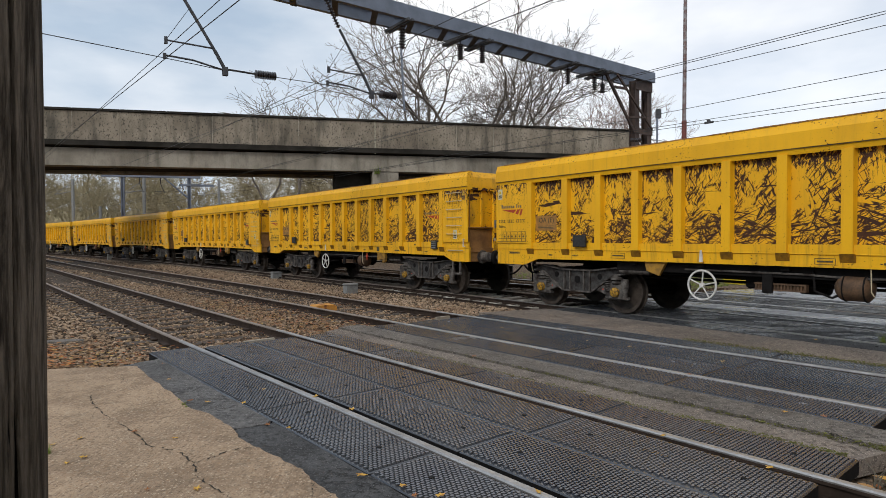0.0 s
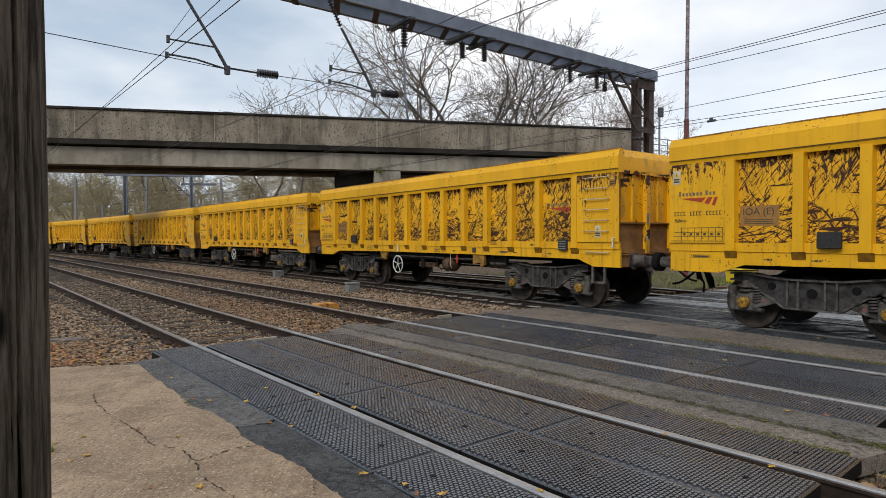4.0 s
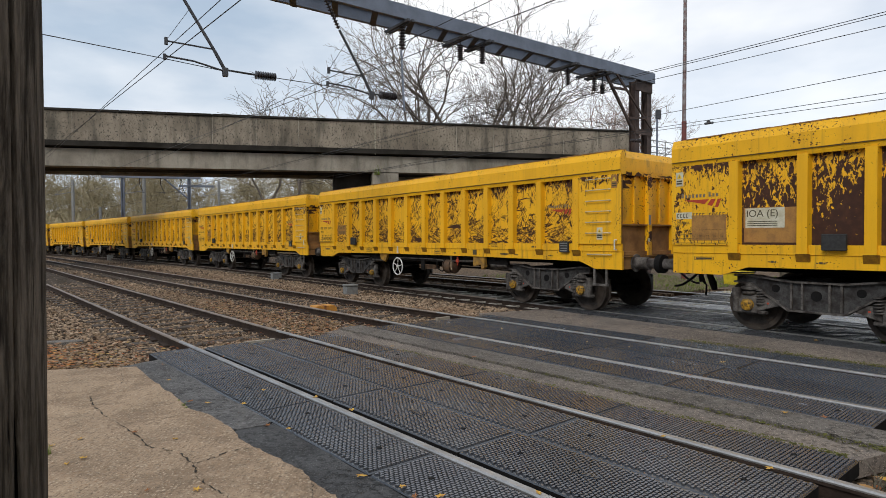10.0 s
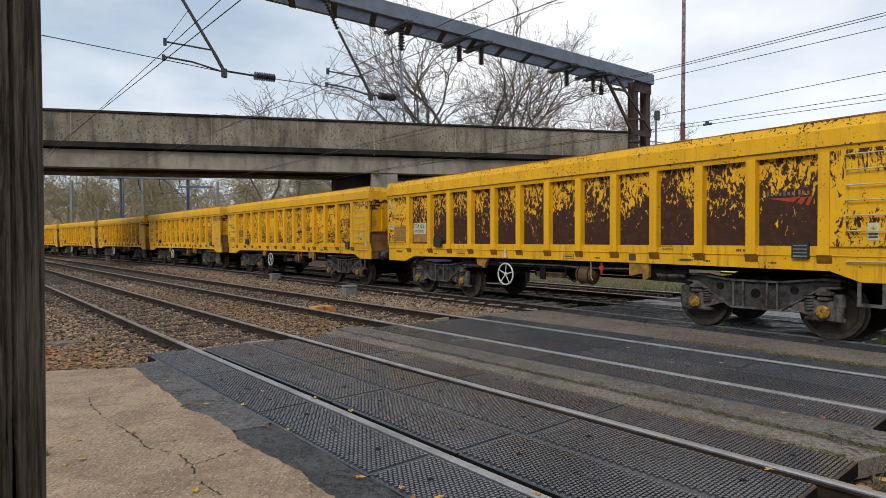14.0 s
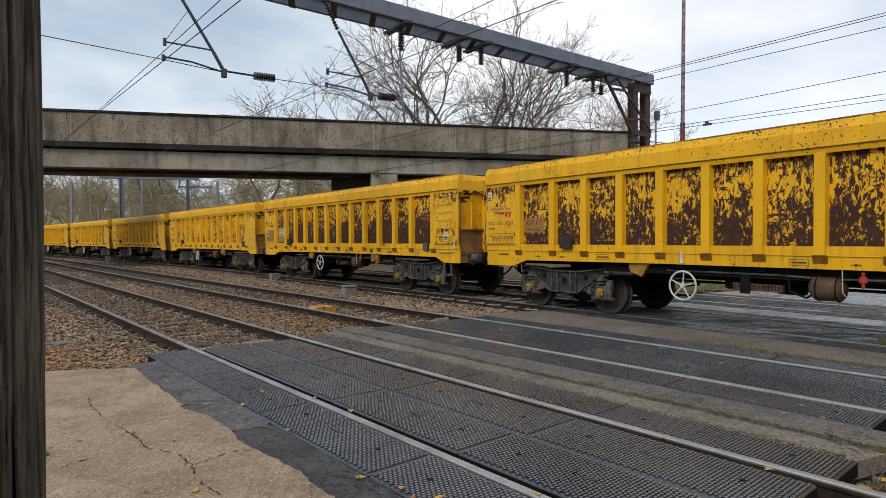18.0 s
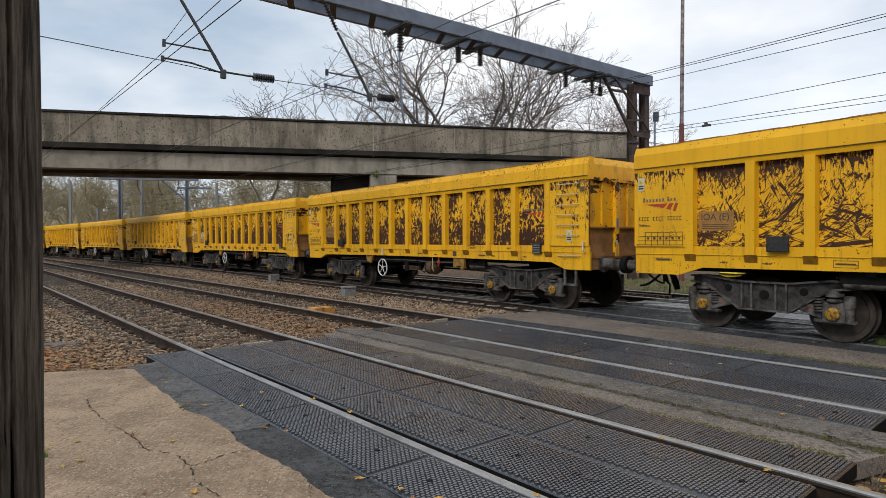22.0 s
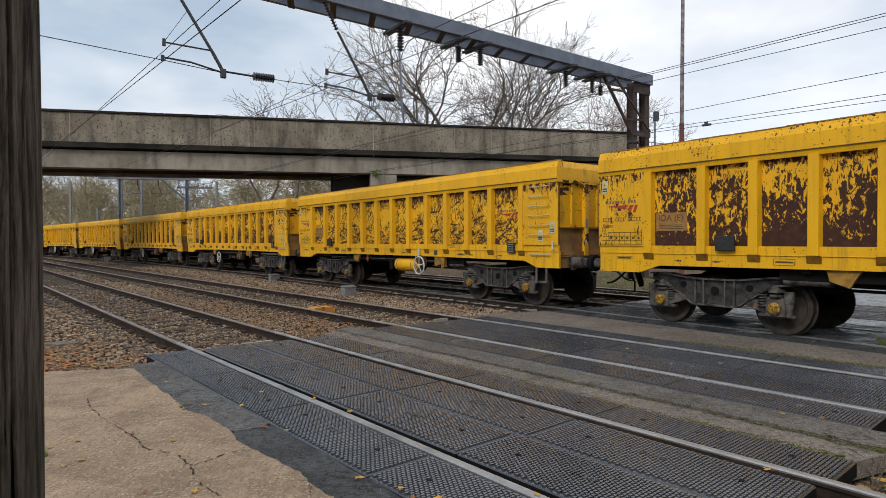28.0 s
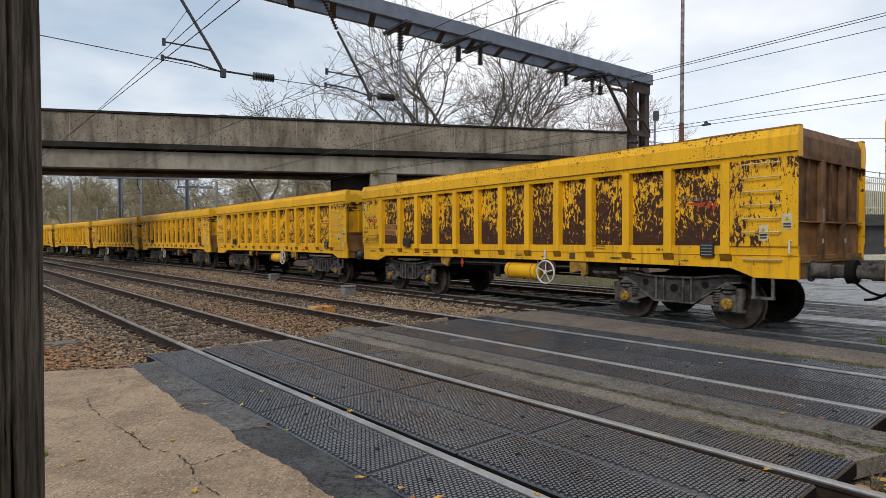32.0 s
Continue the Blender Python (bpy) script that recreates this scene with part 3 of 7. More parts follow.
def frame_at(s, lat, z=0.0, turn=0.0):
    """A pose whose local y runs along the near track and local x across it."""
    p = tf(s, lat, z)
    return pose(p.x, p.y, z, 0, 0, -math.degrees(TH1) + turn)


# the train's track: a wide arc
ARC_P, ARC_TH, ARC_K = Vector((1.9087, 14.7825)), -0.65595, -0.0022823


def arc(s, off=0.0):
    b = ARC_TH + ARC_K * s
    p = ARC_P + Vector(((math.cos(ARC_TH) - math.cos(b)) / ARC_K, (math.sin(b) - math.sin(ARC_TH)) / ARC_K))
    n = Vector((math.cos(b), -math.sin(b)))
    return p + n * off, b


def line_near(s, off=0.0):
    p = tf(s, LAT1 + off)
    return Vector((p.x, p.y)), TH1


def line_mid(s, off=0.0):
    t, n = Vector((math.sin(TH2), math.cos(TH2))), Vector((math.cos(TH2), -math.sin(TH2)))
    return t * s + n * (LAT2 + off), TH2


def line_far(s, off=0.0):
    return arc(s, off + 3.55)


# ---------------------------------------------------------------- ground, tracks, crossing
def make_ground():
    """One sheet out to the horizon, finer and uneven near the camera."""
    rng = np.random.default_rng(3)
    ticks = np.concatenate([-np.geomspace(2500, 45, 14), np.linspace(-40, 70, 111), np.geomspace(76, 2500, 14)])
    X, Y = np.meshgrid(ticks, ticks)
    Z = np.full(X.shape, -0.185) + rng.normal(0, 0.012, X.shape)
    Z[np.hypot(X, Y) > 300] = -0.185
    n = len(ticks)
    vs = np.stack([X.ravel(), Y.ravel(), Z.ravel()], 1)
    i = (np.arange(n - 1)[:, None] * n + np.arange(n - 1)[None]).ravel()
    me = bpy.data.meshes.new("ground")
    me.from_pydata(vs.tolist(), [], np.stack([i, i + 1, i + n + 1, i + n], 1).tolist())
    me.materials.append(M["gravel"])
    solid("ground", me, None, "brown stony railway ground with ballast and dirt", "ground", kind="structure")


def sweep(path, s_list, prof, z=0.0):
    """A profile of (sideways, height) swept along a path."""
    m = Mesh()
    k = len(prof)
    for s in s_list:
        for o, h in prof:
            p, _ = path(s, o)
            m.v.append((p.x, p.y, z + h))
    for i in range(len(s_list) - 1):
        m.f += [(i * k + j, i * k + (j + 1) % k, (i + 1) * k + (j + 1) % k, (i + 1) * k + j) for j in range(k)]
    m.f += [tuple(range(k)), tuple(reversed(range((len(s_list) - 1) * k, len(s_list) * k)))]
    return m


def make_track(path, s_list, sleepers, material, label, half=1.25, zs=-0.142, shiny=(-6.0, 9.0), pale_to=None):
    """Two rails with polished heads, and sleepers bedded in the ballast."""
    tr = thing("railway_track", label, "railway track", "parallel railway tracks", "structure")
    for side in (-1, 1):
        c = side * GAUGE / 2
        foot = [(c - 0.07, -0.155), (c + 0.07, -0.155), (c + 0.07, -0.14), (c + 0.012, -0.122), (c + 0.012, -0.045),
                (c + 0.036, -0.040), (c + 0.036, -0.020), (c - 0.036, -0.020), (c - 0.036, -0.040), (c - 0.012, -0.045), (c - 0.012, -0.122), (c - 0.07, -0.14)]
        rail = part("rail", sweep(path, s_list, foot), M["railrust"], tr)
        head = [(c - 0.034, -0.022), (c + 0.034, -0.022), (c + 0.034, -0.010), (c + 0.022, 0.0005), (c - 0.022, 0.0005), (c - 0.034, -0.010)]
        for lo, hi, mt, lab in ((s_list[0], shiny[0], "railtop_dull", "dull rail head"), (shiny[0], shiny[1], "railtop", "bright worn running surface"), (shiny[1], s_list[-1], "railtop_dull", "dull rail head")):
            stops = [lo] + [s for s in s_list if lo < s < hi] + [hi]
            part("rail_head", sweep(path, stops, head), M[mt], rail, lab)
    me = Mesh().box(-half, half, -0.13, 0.13, -0.12, 0.0, 0.012).data("sleeper", material)
    me_pale = Mesh().box(-half, half, -0.13, 0.13, -0.12, 0.0, 0.012).data("sleeper", M["conc_sleeper"])
    clip = Mesh()
    for c in (-GAUGE / 2, GAUGE / 2):
        for o in (-0.1, 0.1):
            clip.box(c + o - 0.045, c + o + 0.045, -0.07, 0.07, 0.0, 0.035, 0.01)
    clip_me = clip.data("rail_clips", M["railrust"])
    for k, s in enumerate(sleepers):
        p, th = path(s)
        sl = part("sleeper", me_pale if pale_to is not None and s < pale_to else me, None, tr, at=pose(p.x, p.y, zs + 0.01, 0, 0, -math.degrees(th)))
        if s < 40:
            part("rail_clips", clip_me, None, sl)
    return tr


def old_rail():
    """A discarded rail lying along the train's track."""
    prof = [(-1.16, -0.16), (-1.06, -0.16), (-1.06, -0.145), (-1.10, -0.135), (-1.10, -0.10), (-1.085, -0.09), (-1.135, -0.09), (-1.12, -0.10), (-1.12, -0.135), (-1.16, -0.145)]
    solid("discarded_rail", sweep(arc, [-1.9 + 1.5 * i for i in range(12)], prof), M["railrust"], "rusty old rail lying beside the train's track", "rail")


S0, S1 = 1.15, 8.32     # the crossing's ends along the near track
make_ground()
make_track(line_near, [-25, S0, S1, 20, 40, 70, 110, 150], [8.75 + 0.66 * i for i in range(60)] + [0.8 - 0.66 * i for i in range(8)],
           M["wood_sleeper"], "rusty railway track on wooden sleepers in brown ballast")
make_track(line_mid, [-25, S0, S1, 20, 40, 70, 110, 150], [8.75 + 0.66 * i for i in range(60)] + [0.8 - 0.66 * i for i in range(8)],
           M["wood_sleeper"], "railway track with orange-brown ballast and polished rails")
make_track(arc, [-40 + 3 * i for i in range(62)], [-1.9 + 0.6 * i for i in range(68)] + [-8.4 - 0.66 * i for i in range(12)],
           M["dusty_sleeper"], "railway track on dust-brown concrete sleepers carrying the train", half=1.0, zs=-0.105, shiny=(-12, 0), pale_to=5.0)
old_rail()
make_track(line_far, [-40 + 3 * i for i in range(62)], [-1.9 + 0.66 * i for i in range(62)] + [-8.4 - 0.66 * i for i in range(12)],
           M["wood_sleeper"], "farther railway track behind the wagon train")


def stud_panel(name, length, width, mats=("rubber", "rubber_stud_tops")):
    """A rubber crossing panel with staggered rows of raised studs."""
    base = Mesh().box(-width / 2, width / 2, -length / 2 + 0.007, length / 2 - 0.007, -0.12, -0.012, 0.008)
    n_base = len(base.f)
    px, py = 0.036, 0.028
    nx, ny = int((width - 0.016) / px), int((length - 0.02) / py)
    for j in range(ny):
        y = (j - (ny - 1) / 2) * py
        for i in range(nx - (j % 2)):
            x = (i - (nx - 1 - (j % 2)) / 2) * px
            a, b, c, d = 0.0155, 0.0115, 0.0125, 0.0088
            o = len(base.v)
            base.v += [(x - a, y - b, -0.0125), (x + a, y - b, -0.0125), (x + a, y + b, -0.0125), (x - a, y + b, -0.0125),
                       (x - c, y - d, -0.002), (x + c, y - d, -0.002), (x + c, y + d, -0.002), (x - c, y + d, -0.002)]
            base.f += [(o + 4, o + 5, o + 6, o + 7), (o, o + 1, o + 5, o + 4), (o + 1, o + 2, o + 6, o + 5), (o + 2, o + 3, o + 7, o + 6), (o + 3, o, o + 4, o + 7)]
    me = bpy.data.meshes.new(name)
    me.from_pydata(base.v, [], base.f)
    me.materials.append(M[mats[0]])
    me.materials.append(M[mats[1]])
    me.materials.append(M["black"])
    tops = np.zeros(len(base.f), dtype=np.int32)
    tops[2:18] = 2        # flanks painted black for the shade in the gaps
    tops[n_base::5] = 1
    me.polygons.foreach_set("material_index", tops)
    return me


PANEL_L = 1.755
# columns of panels across a track: offset and width, and how far their ends stand forward of the crossing's end
COLUMNS = [(-1.063, 0.540, 0.23), (-0.327, 0.620, 0.16), (0.322, 0.662, 0.06), (1.041, 0.502, 0.015)]
PANELS = {(w, wet): stud_panel("crossing_panel", PANEL_L, w, ("rubber_wet", "rubber_wet") if wet else ("rubber", "rubber_stud_tops")) for _, w, _ in COLUMNS for wet in ("", "_wet")}


def make_panels(path, label, start=S0, count=4, wet=""):
    cr = thing("crossing_deck", label, "crossing deck", "rubber crossing decks", "structure")
    lug = Mesh().box(-0.016, 0.016, -0.016, 0.016, -0.003, 0.003, 0.002).data("lifting_slot", M["black"])
    mark = Mesh()
    for i, ln in enumerate((0.03, 0.02, 0.034, 0.026, 0.018, 0.032)):
        mark.box(-ln, ln * 0.8, i * 0.032 - 0.09, i * 0.032 - 0.076, -0.004, 0.0025)
    mark = mark.data("moulded_mark", M["rubber"])
    for k in range(count):
        s = start + PANEL_L * (k + 0.5)
        for off, wd, ahead in COLUMNS:
            p, th = path(s + ahead, off)
            pn = part("rubber_panel", PANELS[wd, wet], None, cr, at=pose(p.x, p.y, random.uniform(-0.008, -0.002), 0, random.uniform(-0.2, 0.2), -math.degrees(th)))
            part("moulded_mark", mark, None, pn, at=pose(0.02, 0.03, 0))
            for yy in (-0.55, 0.55):
                part("lifting_slot", lug, None, pn, at=pose(random.uniform(-0.05, 0.05), yy, 0))
    return cr


# black sheet below the panels paints the shade of the deep rail gaps
for path_ in (line_near, line_mid):
    bed = [Vector((*path_(s, o)[0], 0)) for s, o in ((S0 + 0.30, -1.3), (S1 - 0.05, -1.3), (S1 - 0.25, 1.25), (S0 + 0.08, 1.25))]
    strip_bed = Mesh()
    strip_bed.v = [(p.x, p.y, -0.10) for p in bed] + [(p.x, p.y, -0.17) for p in bed]
    strip_bed.f = [(0, 1, 2, 3), (7, 6, 5, 4), (0, 4, 5, 1), (1, 5, 6, 2), (2, 6, 7, 3), (3, 7, 4, 0)]
    solid("crossing_bed", strip_bed, M["black"], "black sheet painting the shade in the gaps between crossing panels and rails", "ground", kind="structure")
make_panels(line_near, "black studded rubber level crossing panels")
make_panels(line_mid, "dusty studded rubber panels round the second track", S0 - 0.13)


def strip(name, outline, z0, z1, material, label, category="road"):
    """A flat slab from an outline of plan points."""
    m = Mesh()
    n = len(outline)
    m.v = [(p.x, p.y, z1) for p in outline] + [(p.x, p.y, z0) for p in outline]
    m.f = [tuple(range(n)), tuple(reversed(range(n, 2 * n)))] + [(i, i + n, (i + 1) % n + n, (i + 1) % n) for i in range(n)]
    return solid(name, m, material, label, category, kind="structure")


def ragged(a, b, n, amp, seed):
    r = random.Random(seed)
    return [a.lerp(b, i / n) + Vector((r.uniform(-amp, amp), r.uniform(-amp, amp), 0)) for i in range(n + 1)]


# asphalt beside and between the tracks
strip("road_near", ragged(tf(-6, 2.03), tf(4.55, 2.03), 34, 0.010, 1) + ragged(tf(4.5, 1.95), tf(4.75, 1.0), 8, 0.02, 22) + [tf(-6, 1.0)],
      -0.16, -0.018, M["asphalt_dark"], "strip of dark newer asphalt beside the crossing")
strip("road_near_old", ragged(tf(4.57, 2.03), tf(7.9, 2.03), 16, 0.010, 21) + ragged(tf(7.85, 1.95), tf(7.6, 1.2), 6, 0.03, 2) + ragged(tf(4.77, 1.0), tf(4.52, 1.95), 8, 0.02, 23),
      -0.16, -0.013, M["asphalt_old"], "strip of old grey asphalt beside the crossing")
strip("road_strip", ragged(tf(S0 + 0.05, 4.672), tf(S1 + 0.15, 4.672), 20, 0.004, 3) + ragged(tf(S1 + 0.3, 5.03), tf(S0 - 0.05, 5.09), 90, 0.022, 4),
      -0.16, -0.036, M["asphalt_brown"], "rough brown crumbling asphalt beside the rubber panels")
strip("road_strip_b", ragged(tf(S0 - 0.05, 5.085), tf(S1 + 0.3, 5.025), 110, 0.028, 44) + ragged(tf(S1 + 0.3, 5.45), tf(S0 - 0.1, 5.49), 40, 0.012, 5),
      -0.16, -0.008, M["asphalt"], "worn grey asphalt strip with a broken lip")


def arc_pts(off, s0, s1, n=10):
    return [Vector((*arc(s0 + (s1 - s0) * i / n, off)[0], 0)) for i in range(n + 1)]


A0, A1 = -8.0, -2.25
strip("road_mid", ragged(tf(S0 - 1.2, 8.18), tf(S1 + 0.1, 8.09), 16, 0.006, 6) + list(reversed(arc_pts(-1.345, A0 - 1.5, A1 + 0.1))), -0.16, -0.012,
      M["asphalt_brown"], "muddy brown asphalt before the train's track")
# dark sheet paints the shade under the train, along with oil staining
shade_bed = [Vector((*arc(-2.1 + 2.1 * i, -0.70)[0], 0)) for i in range(40)] + [Vector((*arc(79.8 - 2.1 * i, 2.1)[0], 0)) for i in range(40)]
strip("track_bed", shade_bed, -0.185, -0.142, M["shaded_oily"], "ballast between the train's rails, darkened for the train's shade and oil", "ballast")
make_panels(arc, "wet studded rubber panels between the train's rails", A0 + 0.2 - PANEL_L, 4, "_wet")
make_panels(line_far, "wet studded rubber panels round the far track", A0 + 0.2 - PANEL_L, 4, "_wet")
strip("road_between", arc_pts(1.35, A0 - 1.8, A1) + list(reversed(arc_pts(2.2, A0 - 1.8, A1))), -0.16, -0.012, M["asphalt_wet"], "wet grey asphalt beyond the train")
strip("road_beyond", arc_pts(4.90, A0 - 1.8, A1) + [tf(6.6, 18.6), tf(8.2, 24.0), tf(11, 40), tf(11, 60), tf(-30, 60), tf(-30, 19.5), tf(-4, 18.0)],
      -0.16, -0.012, M["asphalt_wet"], "wide wet grey road beyond the tracks")
for s_, l_, ln in ((3.6, 20.5, 1.6), (1.2, 21.4, 1.6), (-1.4, 22.2, 1.6), (-4.2, 23, 1.6)):
    strip("road_line", [tf(s_, l_), tf(s_ - ln, l_ + 0.4), tf(s_ - ln, l_ + 0.55), tf(s_, l_ + 0.15)], -0.016, -0.007, M["white"], "worn white road marking", "marking")

def gp(u, v, z=0.0):
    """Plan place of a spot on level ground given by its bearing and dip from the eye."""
    c, s = math.cos(radians(-0.2585)), math.sin(radians(-0.2585))
    a, b = (u - 784) / 1038.3, -(v - 441) / 1038.3
    rx, up = a * c - b * s, a * s + b * c
    p = radians(-1.1445)
    d = Vector((rx, math.cos(p) - up * math.sin(p), math.sin(p) + up * math.cos(p)))
    k = (z - EYE_H) / d.z
    return Vector((d.x * k, d.y * k, 0))


# concrete pad on which the camera stands, its cracks drawn as flat dark ribbons
EDGE = [(1100, 1500), (760, 1010), (600, 877), (565, 857), (530, 825), (466, 795), (431, 779), (413, 757), (373, 731), (338, 722), (309, 697), (271, 670), (242, 647), (150, 650), (60, 655)]
PAD = [gp(u, v) for u, v in EDGE] + [tf(8.6, -0.4), tf(9.0, -3.0), tf(-7, -6), tf(-7, 1.7)]
edge = []
_r = random.Random(9)
for a, b in zip(PAD[:14], PAD[1:15]):
    for i in range(6):
        edge.append(a.lerp(b, i / 6) + Vector((_r.uniform(-0.012, 0.012), _r.uniform(-0.012, 0.012), 0)))
pad = strip("pavement", edge + PAD[14:], -0.16, -0.004, M["slab"], "cracked buff concrete pad with a broken edge", "pavement")
# cracks have no depth: their shade is the ribbon's dark colour
M["crack"] = worn("crack_depth_shade", (0.03, 0.025, 0.02), (0.05, 0.04, 0.025), 20.0, 0.5, 0.95)


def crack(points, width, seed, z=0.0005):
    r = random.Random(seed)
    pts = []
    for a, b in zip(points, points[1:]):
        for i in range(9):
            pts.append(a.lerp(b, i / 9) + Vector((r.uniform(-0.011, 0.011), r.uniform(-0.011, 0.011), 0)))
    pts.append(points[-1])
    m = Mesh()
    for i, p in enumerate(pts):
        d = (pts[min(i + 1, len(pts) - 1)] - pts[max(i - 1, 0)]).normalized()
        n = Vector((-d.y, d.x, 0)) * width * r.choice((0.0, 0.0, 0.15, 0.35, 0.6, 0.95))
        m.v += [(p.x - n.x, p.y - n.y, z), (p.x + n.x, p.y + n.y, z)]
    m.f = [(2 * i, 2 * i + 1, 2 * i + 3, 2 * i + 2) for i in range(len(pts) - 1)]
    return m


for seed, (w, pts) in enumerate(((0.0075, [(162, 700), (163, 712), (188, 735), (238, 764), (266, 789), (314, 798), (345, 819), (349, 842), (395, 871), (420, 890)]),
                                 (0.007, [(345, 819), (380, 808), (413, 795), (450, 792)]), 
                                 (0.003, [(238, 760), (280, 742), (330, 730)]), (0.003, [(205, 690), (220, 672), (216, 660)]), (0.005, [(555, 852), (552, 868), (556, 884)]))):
    solid("pavement_crack", crack([gp(u, v) for u, v in pts], w, seed), M["crack"], "flat dark ribbon painting the shade of a crack in the concrete pad", "crack", kind="stuff")
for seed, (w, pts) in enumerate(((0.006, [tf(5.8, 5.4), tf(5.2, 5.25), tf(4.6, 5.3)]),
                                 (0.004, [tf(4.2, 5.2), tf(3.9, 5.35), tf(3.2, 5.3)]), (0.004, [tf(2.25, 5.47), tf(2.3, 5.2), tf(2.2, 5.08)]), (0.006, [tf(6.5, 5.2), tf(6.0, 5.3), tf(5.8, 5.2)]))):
    solid("road_crack", crack(pts, w, 20 + seed, -0.004), M["crack"], "flat dark ribbon painting the shade of a crack in the asphalt strip", "crack", kind="stuff")


def scatter(name, count, place, size, material, label, category, seed, flat=0.6):
    """Small angular stones, all in one mesh."""
    r = np.random.default_rng(seed)
    base = np.array([(1, 0, 0), (-1, 0, 0), (0, 1, 0), (0, -1, 0), (0, 0, 1), (0, 0, -1.0)])
    tri = np.array([(0, 2, 4), (2, 1, 4), (1, 3, 4), (3, 0, 4), (2, 0, 5), (1, 2, 5), (3, 1, 5), (0, 3, 5)])
    P = place(r, count)
    n = len(P)
    sz = r.uniform(size[0], size[1], (n, 1, 1))
    v = base[None] * (1 + r.uniform(-0.35, 0.35, (n, 6, 3))) + r.uniform(-0.3, 0.3, (n, 6, 3))
    ang = r.uniform(0, 6.28, n)
    c, s = np.cos(ang)[:, None], np.sin(ang)[:, None]
    v = np.stack([v[..., 0] * c - v[..., 1] * s, v[..., 0] * s + v[..., 1] * c, v[..., 2] * flat], -1) * sz + P[:, None]
    f = tri[None] + (np.arange(n) * 6)[:, None, None]
    me = bpy.data.meshes.new(name)
    me.from_pydata(v.reshape(-1, 3).tolist(), [], f.reshape(-1, 3).tolist())
    me.materials.append(material)
    solid(name, me, None, label, category, kind="stuff")


T1n, N1n = np.array((T1.x, T1.y)), np.array((N1.x, N1.y))


def field(s0, s1, l0, l1, z, bias=1.6):
    """Places over a stretch of ballast, thicker towards its near end."""
    def f(r, n):
        s = s0 + (s1 - s0) * r.random(n) ** bias
        l = r.uniform(l0, l1, n)
        p = s[:, None] * T1n + l[:, None] * N1n
        keep = np.ones(n, bool)
        for c in (LAT1, LAT2 - 0.0097 * 12):
            for o in (-GAUGE / 2, GAUGE / 2):
                keep &= np.abs(l - c - o) > 0.085
        return np.column_stack([p, z + r.uniform(-0.01, 0.025, n)])[keep]
    return f


scatter("ballast", 42000, field(8.4, 26, 0.6, 9.3, -0.168), (0.014, 0.038), M["stone"], "brown angular ballast stones between the tracks", "ballast", 1)
scatter("ballast", 5200, field(8.5, 22, 2.2, 8.3, -0.122, 1.5), (0.012, 0.03), M["stone"], "ballast stones spilled over the sleepers", "ballast", 6)
scatter("ballast", 7000, field(20, 62, -4, 9.6, -0.17, 1.2), (0.03, 0.06), M["stone"], "brown angular ballast stones between the tracks", "ballast", 2)
scatter("ballast", 9000, field(8.1, 22, -6, 2.4, -0.165), (0.010, 0.038), M["stone"], "dirt and small stones beside the track", "ballast", 3)
scatter("ballast", 1800, field(1.05, -4, 1.9, 9, -0.17, 1.2), (0.018, 0.045), M["stone"], "ballast stones at the crossing's end", "ballast", 4)


M["moss"] = worn("moss", (0.13, 0.13, 0.03), (0.06, 0.06, 0.02), 20.0, 0.8, 0.95)
scatter("moss", 1500, field(S0 + 0.1, 6.5, 4.655, 4.70, -0.028, 1.5), (0.004, 0.011), M["moss"], "yellow-green moss along the rubber panels", "moss", 21)
scatter("moss", 700, field(S0 - 0.05, 5.5, 5.02, 5.08, -0.03, 1.5), (0.004, 0.011), M["moss"], "dark moss in the broken asphalt lip", "moss", 22)
scatter("moss", 1200, field(S0 - 0.4, 4.2, 8.10, 8.22, -0.01, 1.3), (0.005, 0.014), M["moss"], "yellow-green moss at the edge of the second deck", "moss", 23)


def arc_field(s0, s1, o0, o1, z):
    def f(r, n):
        out = []
        for _ in range(n):
            s, o = s0 + (s1 - s0) * r.random() ** 1.3, r.uniform(o0, o1)
            if min(abs(o - GAUGE / 2), abs(o + GAUGE / 2)) > 0.09:
                out.append((*arc(s, o)[0], z + r.uniform(-0.01, 0.02)))
        return np.array(out)
    return f


scatter("ballast", 9000, arc_field(-2.1, 30, -2.6, -0.8, -0.162), (0.02, 0.05), M["stone"], "ballast stones round the train's track", "ballast", 5)


def leaves(name, count, place, size, material, label, seed):
    """Fallen leaves: small curled blades in one mesh."""
    r = np.random.default_rng(seed)
    P = place(r, count)
    m = Mesh()
    for p in P:
        a, sz = r.uniform(0, 6.28), r.uniform(*size)
        ca, sa = math.cos(a), math.sin(a)
        h = r.uniform(0.1, 0.5) * sz
        pts = [(-1, 0, 0.2), (-0.45, -0.55, r.random() * 0.6), (0.2, -0.6, r.random() * 0.6), (1.1, 0, 0.3), (0.2, 0.6, r.random() * 0.6), (-0.45, 0.55, r.random() * 0.6)]
        m.add([(p[0] + (x * ca - y * sa) * sz, p[1] + (x * sa + y * ca) * sz, p[2] + z * h) for x, y, z in pts], [(0, 1, 5), (1, 2, 4, 5), (2, 3, 4)])
    me = bpy.data.meshes.new(name)
    me.from_pydata(m.v, [], m.f)
    me.materials.append(material)
    solid(name, me, None, label, "leaves", kind="stuff")


